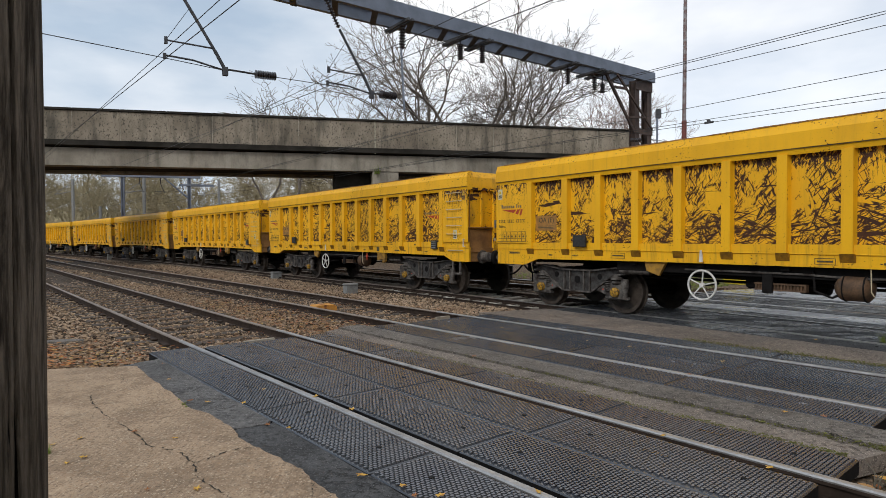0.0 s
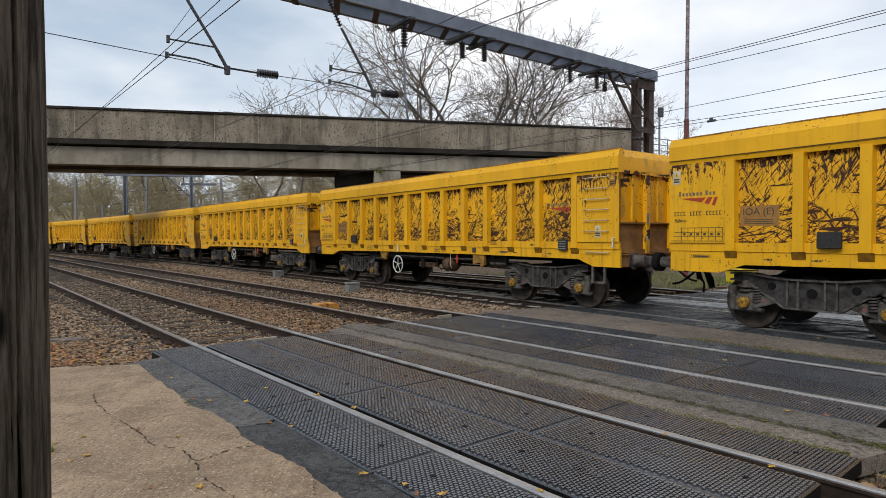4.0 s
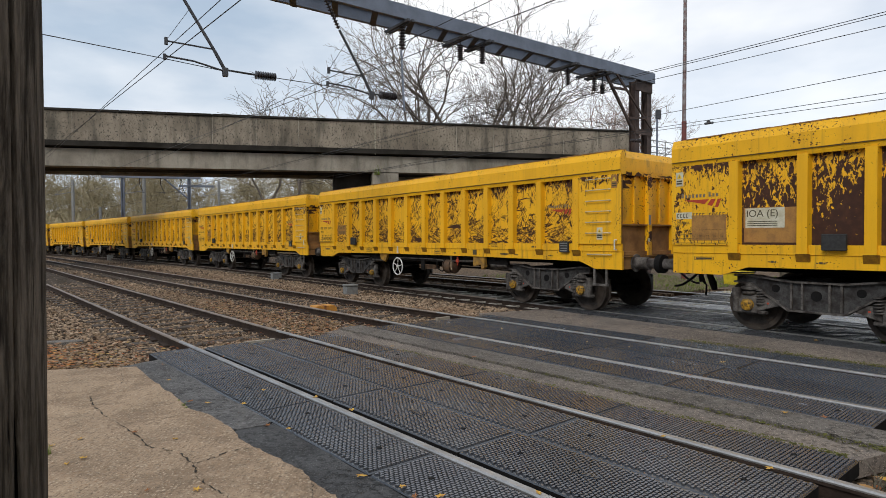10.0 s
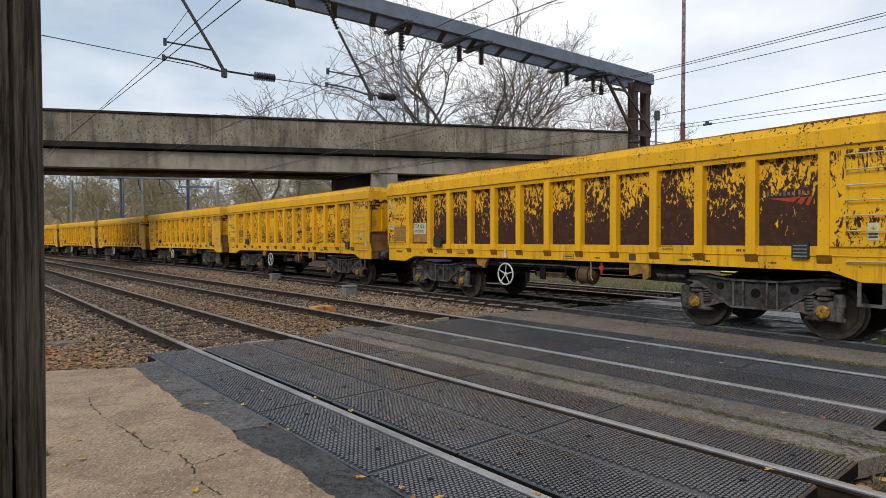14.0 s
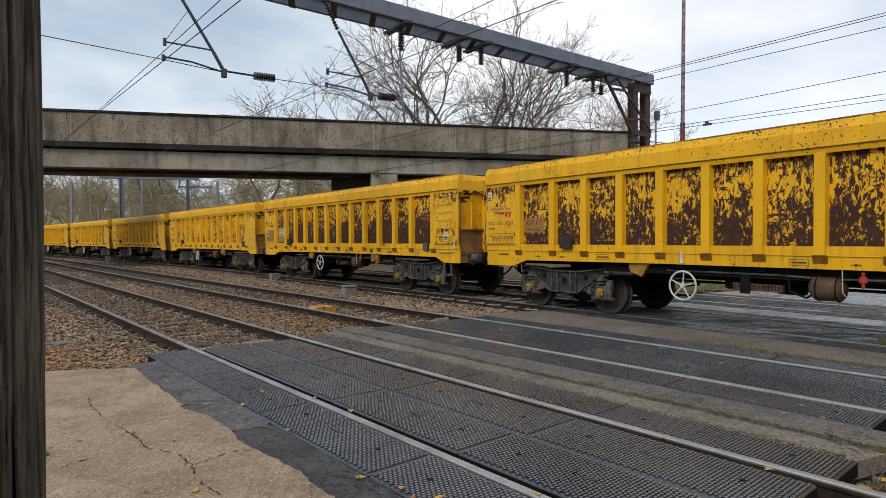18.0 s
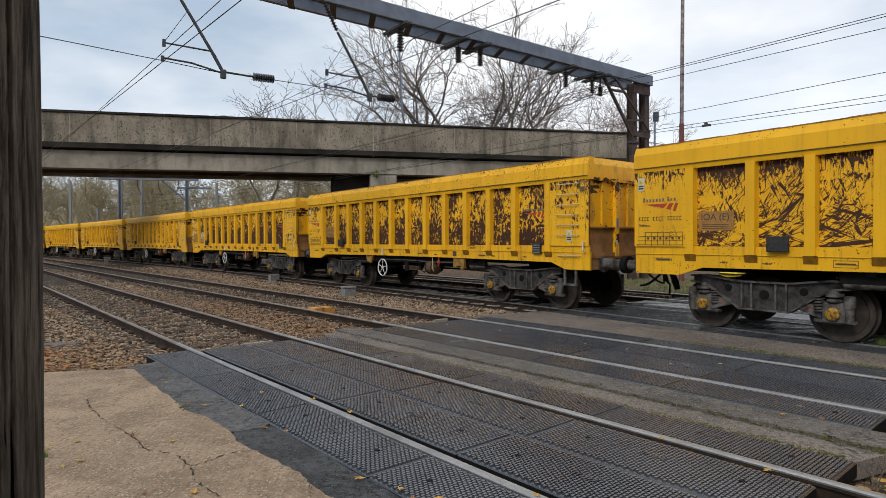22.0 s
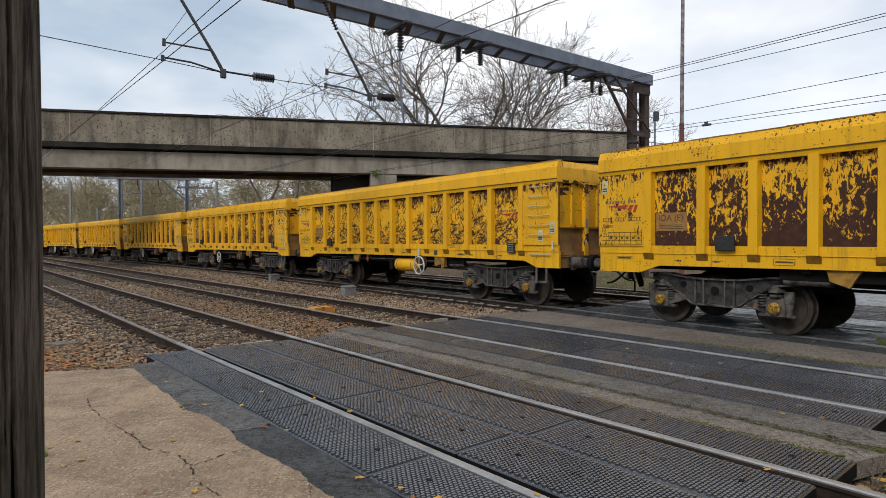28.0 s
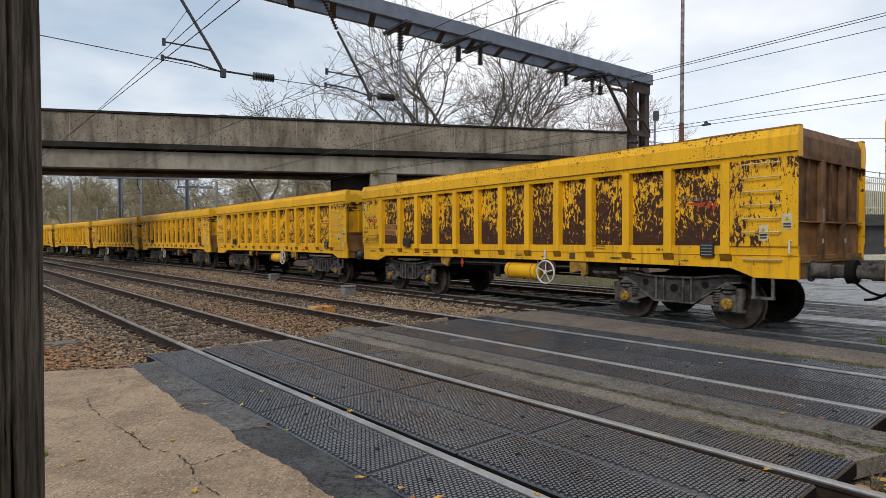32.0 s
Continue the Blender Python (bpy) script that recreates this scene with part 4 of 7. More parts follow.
leaves("fallen_leaves", 950, lambda r, n: np.column_stack([((8.35 + 2.2 * r.random(n) ** 1.4)[:, None] * T1n + r.normal(1.0, 0.75, n).clip(-1.5, 2.4)[:, None] * N1n), -0.135 + r.uniform(0, 0.03, n)]),
       (0.018, 0.036), M["litter"], "rust-brown fallen leaves drifted beside the pad", 11)
leaves("fallen_leaves", 1300, lambda r, n: np.column_stack([((8.6 + 14 * r.random(n) ** 1.5)[:, None] * T1n + r.uniform(-1, 8.5, n)[:, None] * N1n), np.full(n, -0.115)]),
       (0.02, 0.045), M["litter"], "scattered brown leaves on the ballast", 12)
leaves("fallen_leaves", 260, lambda r, n: np.column_stack([(r.uniform(0.2, 1.05, n)[:, None] * T1n + r.uniform(4.2, 6.6, n)[:, None] * N1n), np.full(n, -0.13) + r.uniform(0, 0.1, n)]),
       (0.03, 0.055), M["litter"], "yellow leaves heaped against the crossing's end", 13)
leaves("fallen_leaves", 1500, lambda r, n: np.column_stack([((8.7 + 7 * r.random(n) ** 1.3)[:, None] * T1n + r.normal(5.1, 0.45, n).clip(4.3, 6.0)[:, None] * N1n), -0.125 + r.uniform(0, 0.03, n)]),
       (0.018, 0.04), M["litter"], "rust-brown leaves between the tracks", 14)
leaves("fallen_leaves", 260, lambda r, n: np.column_stack([((8.7 + 1.9 * r.random(n))[:, None] * T1n + r.normal(0.5, 0.6, n).clip(-1.5, 2.3)[:, None] * N1n), -0.125 + r.uniform(0, 0.03, n)]),
       (0.02, 0.04), M["litter_bright"], "bright orange fallen leaves beside the pad", 15)
leaves("fallen_leaves", 150, lambda r, n: np.column_stack([(r.uniform(0.5, 1.0, n)[:, None] * T1n + r.uniform(4.2, 5.4, n)[:, None] * N1n), np.full(n, -0.12) + r.uniform(0, 0.1, n)]),
       (0.03, 0.05), M["leaf"], "yellow leaves heaped at the end of the panels", 16)
for k, (u, v) in enumerate(((1222, 663), (1176, 772), (1365, 829), (468, 690), (398, 630), (560, 702), (624, 725), (713, 860), (735, 878), (513, 758), (432, 714), (145, 776),
                            (240, 764), (312, 776), (95, 788), (640, 842), (475, 752), (780, 878), (955, 872), (368, 712), (338, 710), (1040, 604), (890, 581), (695, 612), (840, 631),
                            (1115, 614), (1445, 602), (1280, 640), (290, 644), (300, 672), (150, 810), (120, 820), (262, 868), (350, 866), (1150, 607), (1390, 730), (1460, 738))):
    q = gp(u, v)
    r_ = random.Random(k)
    lf = Mesh()
    sz = r_.uniform(0.022, 0.038)
    for i in range(5):
        a, b = i * 1.2566, (i + 1) * 1.2566
        rr = sz * r_.uniform(0.75, 1.2)
        lf.add([(0, 0, 0.004), (math.cos(a) * sz * 0.5, math.sin(a) * sz * 0.5, 0.01 * r_.random()), (math.cos((a + b) / 2) * rr, math.sin((a + b) / 2) * rr, 0.016 * r_.random()), (math.cos(b) * sz * 0.5, math.sin(b) * sz * 0.5, 0.01 * r_.random())], [(0, 1, 2, 3)])
    me = bpy.data.meshes.new("fallen_leaf")
    me.from_pydata(lf.v, [], lf.f)
    me.materials.append(M["leaf"] if k % 4 else M["leaf2"])
    solid("fallen_leaf", me, None, "yellow fallen leaf lying on the crossing", "leaf", "fallen leaves on the crossing", m=pose(q.x, q.y, 0.001, 0, 0, r_.uniform(0, 360)))


for s_, l0, l1 in ((S1 + 0.06, LAT1 - 0.05, LAT1 + 0.42), (S1 + 0.16, LAT2 + 0.18, LAT2 + 0.5)):
    strip("crossing_edge", [tf(s_, l0), tf(s_ + 0.06, l0), tf(s_ + 0.06, l1), tf(s_, l1)], -0.12, -0.02, M["mortar"], "pale worn edge strip at the crossing's end", "edging")


# ---------------------------------------------------------------- the wagons
HALF_L, HALF_W, TOP = 6.16, 1.385, 3.097
RIBS = [5.11, 4.125] + [4.125 - 0.825 * i for i in range(1, 11)] + [-5.11]
BOGIE, WB, WHEEL_R, AXLE_Z = 4.06, 1.92, 0.425, 0.425
SKIN = -1.268            # the plane of the recessed side plates


def side_profile_rim():
    """Top rail in section (x outward negative, z)."""
    return [(-1.385, 2.735), (-1.382, 2.96), (-1.322, TOP), (-1.20, TOP), (-1.20, 2.66), (-1.352, 2.645), (-1.372, 2.722)]


def build_wagon(variant):
    w = thing("open_wagon", "yellow bogie box wagon with flaked paint and rusty brown patches", "wagon", "wagons of the train")

    def both(name, mesh, material, label="", smooth=False, parent=w):
        a = part(name, mesh, material, parent, label, smooth)
        part(name, mesh.mirror_x(), material, parent, label, smooth)
        return a

    # side plates, one for each bay
    stops = [HALF_L] + RIBS + [-HALF_L]
    for a, b in zip(stops, stops[1:]):
        hi = a - (0.075 if a != HALF_L else 0.0)
        lo = b + (0.075 if b != -HALF_L else 0.0)
        x0 = SKIN if (a != HALF_L and b != -HALF_L) else -1.365
        both("side_plate" if x0 == SKIN else "end_bay_plate", Mesh().box(x0, x0 + 0.02, lo, hi, 1.36, 2.66), M["paint"])
    # ribs, tapered in section, with a cut foot
    for y in RIBS:
        rib = Mesh()
        rib.add([(-1.375, y - 0.07, 1.24), (-1.375, y + 0.07, 1.24), (SKIN + 0.004, y + 0.088, 1.24), (SKIN + 0.004, y - 0.088, 1.24),
                 (-1.375, y - 0.07, 2.66), (-1.375, y + 0.07, 2.66), (SKIN + 0.004, y + 0.088, 2.66), (SKIN + 0.004, y - 0.088, 2.66)],
                [(3, 2, 1, 0), (4, 5, 6, 7), (0, 1, 5, 4), (1, 2, 6, 5), (2, 3, 7, 6), (3, 0, 4, 7)])
        both("rib", rib, M["paint"])
        rib = Mesh()
        rib.add([(-1.378, y - 0.085, 1.238), (-1.378, y + 0.085, 1.238), (-1.324, y + 0.095, 1.12), (-1.324, y - 0.095, 1.12), (-1.316, y + 0.095, 1.238), (-1.316, y - 0.095, 1.238)],
                [(0, 1, 2, 3), (1, 4, 2), (0, 3, 5), (0, 5, 4, 1)])
        both("rib_foot", rib, M["foot"], "brown rib foot, underside shade and grime in its colour")
    # lower plate and sill, with deeper aprons at the ends
    both("sill_plate", Mesh().box(-1.335, -1.30, -HALF_L + 0.003, HALF_L - 0.003, 1.235, 1.365), M["sill"])
    prof = [(-HALF_L, 0.885), (-HALF_L + 0.62, 0.885), (-HALF_L + 0.98, 1.02), (-2.0, 1.045), (2.0, 1.045), (HALF_L - 1.25, 1.02), (HALF_L - 0.85, 0.885), (HALF_L, 0.885), (HALF_L, 1.238), (-HALF_L, 1.238)]
    both("sill", Mesh().prism(prof, -1.322, -1.27, "x"), M["sill"])
    both("sill_lip", Mesh().box(-1.338, -1.322, -HALF_L, HALF_L, 1.222, 1.238, 0.004), M["sill"])
    both("top_rail", Mesh().prism(side_profile_rim(), -HALF_L, HALF_L, "y"), M["paint"])
    both("rail_seam", Mesh().box(-1.387, -1.372, -HALF_L, HALF_L, 2.722, 2.730), M["print"])
    cap = Mesh()
    rc = random.Random(5)
    y = -HALF_L
    while y < HALF_L - 0.3:
        ln = rc.uniform(0.25, 0.7)
        y2 = min(y + ln, HALF_L)
        cap.box(-1.326 - rc.uniform(0, 0.010), -1.21, y, y2, TOP - 0.004, TOP + 0.008 + rc.uniform(0, 0.01))
        y = y2 + 0.002
    both("top_edge", cap, M["brown_end"], "rust-worn upper edge")
    both("inner_wall", Mesh().box(-1.238, -1.225, -HALF_L + 0.06, HALF_L - 0.06, 1.2, 2.66), M["brown_end"])
    part("floor", Mesh().box(-1.27, 1.27, -HALF_L + 0.02, HALF_L - 0.02, 1.15, 1.22), M["brown_end"], w, "rusty dust-covered floor")
    # ends
    for e in (-1, 1):
        yo = e * HALF_L
        part("end_plate", Mesh().box(-1.29, 1.29, min(yo - e * 0.10, yo - e * 0.085), max(yo - e * 0.10, yo - e * 0.085), 1.10, 2.66), M["end_paint"], w, "dirty rust-streaked end")
        er = Mesh().prism([(yo - e * 0.012, 2.735), (yo - e * 0.015, 2.96), (yo - e * 0.07, TOP), (yo - e * 0.16, TOP), (yo - e * 0.16, 2.66), (yo - e * 0.02, 2.645)], -1.20, 1.20, "x")
        part("end_rail", er, M["end_paint"], w)
        for x in (-0.42, 0.42):
            part("end_post", Mesh().box(x - 0.065, x + 0.065, min(yo - e * 0.09, yo), max(yo - e * 0.09, yo), 1.13, 2.66, 0.012), M["end_paint"], w)
        for x in (-0.85, 0.0, 0.85):
            part("end_stiffener", Mesh().box(x - 0.03, x + 0.03, min(yo - e * 0.088, yo - e * 0.045), max(yo - e * 0.088, yo - e * 0.045), 1.75, 2.66, 0.008), M["end_paint"], w)
        part("end_ledge", Mesh().box(-1.28, 1.28, min(yo - e * 0.09, yo - e * 0.015), max(yo - e * 0.09, yo - e * 0.015), 1.71, 1.735), M["brown_end"], w)
        part("end_lower_plate", Mesh().box(-1.28, 1.28, min(yo - e * 0.083, yo - e * 0.075), max(yo - e * 0.083, yo - e * 0.075), 1.14, 1.70), M["brown_end"], w, "brown dust-coated lower end")
        part("end_shelf", Mesh().box(-1.28, 1.28, min(yo - e * 0.09, yo + e * 0.005), max(yo - e * 0.09, yo + e * 0.005), 1.115, 1.14), M["brown_end"], w)
        part("headstock", Mesh().box(-1.27, 1.27, min(yo - e * 0.14, yo - e * 0.02), max(yo - e * 0.14, yo - e * 0.02), 0.885, 1.112, 0.01), M["brown_end"], w, "dark dusty buffer beam")
        for x in (-0.87, 0.87):
            buf = part("buffer", Mesh().lathe([(0, 0.165), (e * 0.03, 0.165), (e * 0.032, 0.115), (e * 0.30, 0.115), (e * 0.302, 0.095), (e * 0.475, 0.095)], (x, yo - e * 0.02, 1.0), 20, "y"), M["iron_grey"], w, "worn grey buffer", True)
            part("buffer_head", Mesh().lathe([(e * 0.47, 0.12), (e * 0.485, 0.17), (e * 0.545, 0.165), (e * 0.552, 0.13)], (x, yo - e * 0.02, 1.0), 20, "y"), M["black"], buf, "", True)
        hook = Mesh().box(-0.06, 0.06, min(yo, yo + e * 0.34), max(yo, yo + e * 0.34), 0.93, 1.03, 0.02)
        if e > 0:
            hook.line([(-0.1, yo + 0.20, 0.96), (-0.1, yo + 0.21, 0.80), (-0.12, yo + 0.17, 0.67)], [0.05, 0.045, 0.055], 7)
            hook.line([(-0.1, yo + 0.06, 0.96), (-0.1, yo + 0.04, 0.80), (-0.1, yo - 0.03, 0.64), (-0.1, yo - 0.06, 0.52)], [0.03, 0.055, 0.065, 0.05], 7)
            hook.line([(-0.12, yo + 0.15, 0.68), (-0.1, yo + 0.10, 0.60), (-0.1, yo + 0.11, 0.42)], [0.03, 0.016, 0.02], 6)
        part("coupling_hook", hook, M["black"], w, "black screw coupling")
        hose = Mesh()
        x0 = -0.45 * e
        pts = [(x0, yo + e * (0.02 + 0.5 * t), 0.88 - 0.30 * math.sin(math.pi * 0.5 * t)) for t in [i / 10 for i in range(11)]]
        hose.line(pts, 0.022, 6)
        part("brake_hose", hose, M["black"], w)
    # bogies
    for c in (BOGIE, -BOGIE):
        bogie = part("bogie_bolster", Mesh().box(-0.95, 0.95, c - 0.2, c + 0.2, 0.55, 0.88, 0.03).box(-0.3, 0.3, c - 0.5, c + 0.5, 0.6, 0.95, 0.03), M["iron"], w, "dark greasy bogie")
        part("bogie_transom", Mesh().box(-0.92, 0.92, c - 0.8, c + 0.8, 0.58, 0.84, 0.03), M["iron"], bogie)
        for sx in (-1, 1):
            X = sx * 1.02
            x0, x1 = X - 0.055, X + 0.055
            web = [(-1.15, 0.79), (-0.93, 0.77), (-0.37, 0.40), (0.37, 0.40), (0.93, 0.77), (1.15, 0.79), (1.15, 0.86), (0.93, 0.87), (0.36, 0.80), (-0.36, 0.80), (-0.93, 0.87), (-1.15, 0.86)]
            fr = Mesh().prism([(c + y, z) for y, z in web], X - 0.02, X + 0.02, "x")
            frame_ = part("side_frame", fr, M["frame"], bogie, "dark cast side frame")
            top = [(-1.18, 0.86), (-0.93, 0.87), (-0.36, 0.80), (0.36, 0.80), (0.93, 0.87), (1.18, 0.86)]
            low = [(-1.18, 0.79), (-0.93, 0.77), (-0.37, 0.40), (0.37, 0.40), (0.93, 0.77), (1.18, 0.79)]
            for nm, ch, d in (("top_flange", top, 0.028), ("bottom_flange", low, -0.028)):
                part(nm, Mesh().prism([(c + y, z) for y, z in ch] + [(c + y, z + d) for y, z in reversed(ch)], X - 0.075, X + 0.075, "x"), M["iron_grey"], bogie)
            for yy in (-0.33, -0.18, 0.18, 0.33):
                part("frame_column", Mesh().box(X - 0.06, X + 0.06, c + yy - 0.014, c + yy + 0.014, 0.41, 0.81), M["iron_grey"], bogie)
            # solid black discs paint the dark of lightening holes; the web is uncut
            for yy, zz, rr in ((0, 0.62, 0.075), (-0.56, 0.70, 0.06), (0.56, 0.70, 0.06)):
                part("dark_hole_disc", Mesh().tube((X - 0.023, c + yy, zz), (X + 0.023, c + yy, zz), rr, 16), M["black"], bogie)
            for sg in (-1, 1):
                part("swing_arm", Mesh().prism([(c + sg * 0.50, 0.44), (c + sg * 0.50, 0.52), (c + sg * 0.80, 0.56), (c + sg * 0.80, 0.34)], X - 0.05, X + 0.05, "x"), M["iron_grey"], bogie)
                part("reflector_tag", Mesh().box(X - 0.052, X + 0.052, c + sg * 0.66 - 0.015, c + sg * 0.66 + 0.015, 0.45, 0.475), M["red"], bogie, "small red tag")
            for yy in (-WB / 2, WB / 2):
                bx = Mesh().box(X - 0.06, X + 0.075, c + yy - 0.17, c + yy + 0.17, AXLE_Z - 0.15, AXLE_Z + 0.16, 0.03)
                bx.box(X - 0.05, X + 0.06, c + yy - 0.26, c + yy + 0.26, AXLE_Z - 0.145, AXLE_Z - 0.085, 0.015)
                part("axle_box", bx, M["iron_grey"], bogie)
                out = X + 0.075 * sx if sx > 0 else X - 0.075
                part("axle_cap", Mesh().lathe([(0, 0.092), (sx * 0.05, 0.092), (sx * 0.062, 0.075), (sx * 0.066, 0.03), (sx * 0.074, 0.03), (sx * 0.075, 0.0)], (X + 0.07 * sx if sx > 0 else X - 0.06, c + yy, AXLE_Z), 16, "x")
                     .add(*cap_bolts(X + 0.125 * sx if sx > 0 else X - 0.122, c + yy, AXLE_Z, sx)), M["cap"], bogie, "yellow axle-box cover", True)
                part("spring_pad", Mesh().lathe([(0.655, 0.10), (0.665, 0.12), (0.705, 0.12), (0.715, 0.07), (0.77, 0.065)], (X + 0.02 * sx, c + yy, 0.0), 14, "z").lathe([(0.585, 0.085), (0.60, 0.10), (0.62, 0.10), (0.635, 0.085)], (X + 0.02 * sx, c + yy, 0.0), 14, "z"), M["iron_grey"], bogie, "", True)
                for ys in (-0.19, 0.19):
                    sp = Mesh()
                    if ys * yy > 0:
                        sp.lathe([(0.50, 0.07), (0.52, 0.075), (0.66, 0.075), (0.68, 0.06)], (X + 0.03 * sx, c + yy + ys, 0.0), 12, "z")
                        sp.lathe([(0.30, 0.055), (0.31, 0.06), (0.50, 0.06)], (X + 0.03 * sx, c + yy + ys, 0.0), 12, "z")
                        part("damper", sp, M["iron_grey"], bogie, "", True)
                    else:
                        sp.line([(X + 0.03 * sx + 0.062 * math.cos(0.6283 * i), c + yy + ys + 0.062 * math.sin(0.6283 * i), 0.43 + 0.0042 * i) for i in range(57)], 0.013, 5)
                        part("coil_spring", sp, M["iron_grey"], bogie, "", True)
        for yy in (-WB / 2, WB / 2):
            ws = part("wheelset", Mesh().tube((-0.98, 0, 0), (0.98, 0, 0), 0.085, 12), M["iron"], w, "steel wheelset", at=pose(0, c + yy, AXLE_Z))
            for sx in (-1, 1):
                whl = Mesh().lathe([(sx * 0.69, 0.30), (sx * 0.69, 0.452), (sx * 0.715, 0.455), (sx * 0.73, 0.428), (sx * 0.825, 0.422), (sx * 0.828, 0.355), (sx * 0.80, 0.335), (sx * 0.785, 0.17), (sx * 0.84, 0.13), (sx * 0.86, 0.09)], (0, 0, 0), 40, "x")
                whl.f.pop(-2), whl.f.pop(-1)
                part("wheel", whl, M["wheel"], ws, "", True)
    # underframe and brake gear
    part("centre_sill", Mesh().box(-0.22, 0.22, -HALF_L + 0.15, HALF_L - 0.15, 0.90, 1.15, 0.01), M["iron"], w)
    for y in (-2.6, -1.3, 0, 1.3, 2.6):
        part("cross_bearer", Mesh().box(-1.26, 1.26, y - 0.06, y + 0.06, 0.97, 1.15, 0.01), M["iron"], w)
    both("inner_solebar", Mesh().box(-1.18, -1.10, -3.0, 3.0, 0.86, 1.04, 0.01), M["iron"])
    for x, z in ((-0.6, 0.72), (0.5, 0.70), (-0.9, 0.82)):
        part("brake_rod", Mesh().tube((x, -2.9, z), (x, 2.9, z), 0.025, 6), M["iron"], w)
    part("slack_adjuster", Mesh().tube((-0.9, -2.95, 0.78), (-0.9, -2.1, 0.80), 0.085, 10), M["iron_grey"], w)
    part("brake_link", Mesh().tube((-0.7, 0.2, 0.66), (-0.2, 0.9, 0.72), 0.03, 6), M["iron"], w)
    part("brake_cylinder", Mesh().lathe([(-0.22, 0.10), (-0.20, 0.16), (0.18, 0.16), (0.2, 0.12), (0.42, 0.05), (0.6, 0.04)], (-0.45, -0.1, 0.74), 14, "y"), M["iron"], w, "", True)
    part("brake_hanger", Mesh().box(-1.2, -1.15, 0.2, 0.35, 0.62, 0.95, 0.01), M["iron"], w)
    lever = Mesh().line([(-1.18, -0.35, 1.0), (-1.2, -0.38, 0.7), (-1.2, -0.6, 0.62), (-1.2, -0.75, 0.72)], 0.018, 6)
    part("brake_lever", lever, M["iron"], w)
    ry = -1.32 if variant == 0 else 1.45
    part("red_valve", Mesh().box(-1.30, -1.25, ry - 0.05, ry + 0.05, 0.87, 0.96, 0.015).box(-1.29, -1.26, ry - 0.02, ry + 0.02, 0.80, 1.02, 0.008), M["red"], w, "small red brake valve")
    part("white_lever", Mesh().line([(-1.29, -1.08, 1.04), (-1.30, -1.09, 0.74), (-1.29, -1.12, 0.68)], 0.008, 6), M["rung"], w, "thin white release rod")
    tri = Mesh().prism([(-2.34, 1.04), (-2.34, 0.80), (-2.27, 0.74), (-2.22, 0.74), (-2.22, 0.86), (-1.94, 0.80), (-1.94, 1.04)], -1.29, -1.21, "x")
    part("tripod_bracket", tri, M["bracket"], w)
    hy, hz = (1.19, 0.70) if variant == 0 else (-1.39, 0.80)
    hw = Mesh().torus((-1.40, hy, hz), 0.235, 0.017, 28, 8, "x")
    for i in range(5):
        a = i * 2 * math.pi / 5 + 0.4
        hw.tube((-1.40, hy, hz), (-1.40, hy + 0.23 * math.cos(a), hz + 0.23 * math.sin(a)), 0.011, 6)
    hw.lathe([(-0.02, 0.04), (0.03, 0.04)], (-1.40, hy, hz), 10, "x")
    wheel = part("brake_handwheel", hw, M["white"], w, "white spoked brake handwheel", True)
    part("handwheel_shaft", Mesh().tube((-1.39, hy, hz), (-0.9, hy, hz), 0.025, 8), M["iron"], wheel)
    part("handwheel_bracket", Mesh().prism([(1.92, 1.04), (2.34, 1.04), (2.30, 0.88), (2.06, 0.80)], -1.27, -1.20, "x"), M["bracket"], w)
    part("brake_cylinder_tube", Mesh().tube((-1.1, 2.95, 0.86), (-1.1, 2.32, 0.86), 0.075, 12), M["iron_grey"], w, "grey brake cylinder tube", True)
    part("brake_cylinder_tube", Mesh().tube((-1.1, -2.95, 0.86), (-1.1, -2.42, 0.86), 0.075, 12), M["iron_grey"], w, "grey brake cylinder tube", True)
    part("valve_block", Mesh().box(-1.0, -0.6, 0.25, 0.7, 0.66, 0.96, 0.03), M["iron"], w)
    part("air_pipe", Mesh().line([(-1.2, -2.2, 0.93), (-1.2, -0.9, 0.90), (-1.2, -0.2, 0.93), (-1.2, 1.6, 0.93)], 0.016, 6), M["iron_grey"], w)
    if variant == 0:
        part("air_tank", Mesh().lathe([(-0.23, 0.05), (-0.21, 0.13), (-0.17, 0.18), (0.12, 0.185), (0.17, 0.16), (0.22, 0.09), (0.225, 0.04)], (-1.10, -0.84, 0.77), 20, "y"), M["tank"], w, "grimy brown air reservoir", True)
        for yy in (-0.99, -0.74):
            part("tank_strap", Mesh().torus((-1.10, yy, 0.77), 0.186, 0.010, 20, 6, "y"), M["iron"], w)
        grate = Mesh().box(-1.17, -1.05, -0.25, 0.48, 0.665, 0.685).box(-1.17, -1.05, -0.25, 0.48, 0.755, 0.775).box(-1.13, -1.06, -0.25, 0.48, 0.68, 0.76)
        for i in range(16):
            grate.box(-1.16, -1.12, -0.245 + 0.046 * i, -0.225 + 0.046 * i, 0.68, 0.76)
        part("ribbed_guard", grate, M["tank"], w, "rust-brown ribbed guard box")
    else:
        part("gear_drum", Mesh().lathe([(0, 0.05), (0.01, 0.17), (0.10, 0.18), (0.12, 0.06)], (-1.34, hy + 0.03, hz + 0.10), 18, "x"), M["tank"], w, "rust-brown brake gear drum", True)
        part("air_tank", Mesh().lathe([(-0.5, 0.05), (-0.485, 0.13), (-0.44, 0.185), (0.44, 0.185), (0.485, 0.13), (0.5, 0.05)], (-1.12, -0.51, 0.79), 20, "y"), M["paint"], w, "yellow cylindrical air reservoir", True)
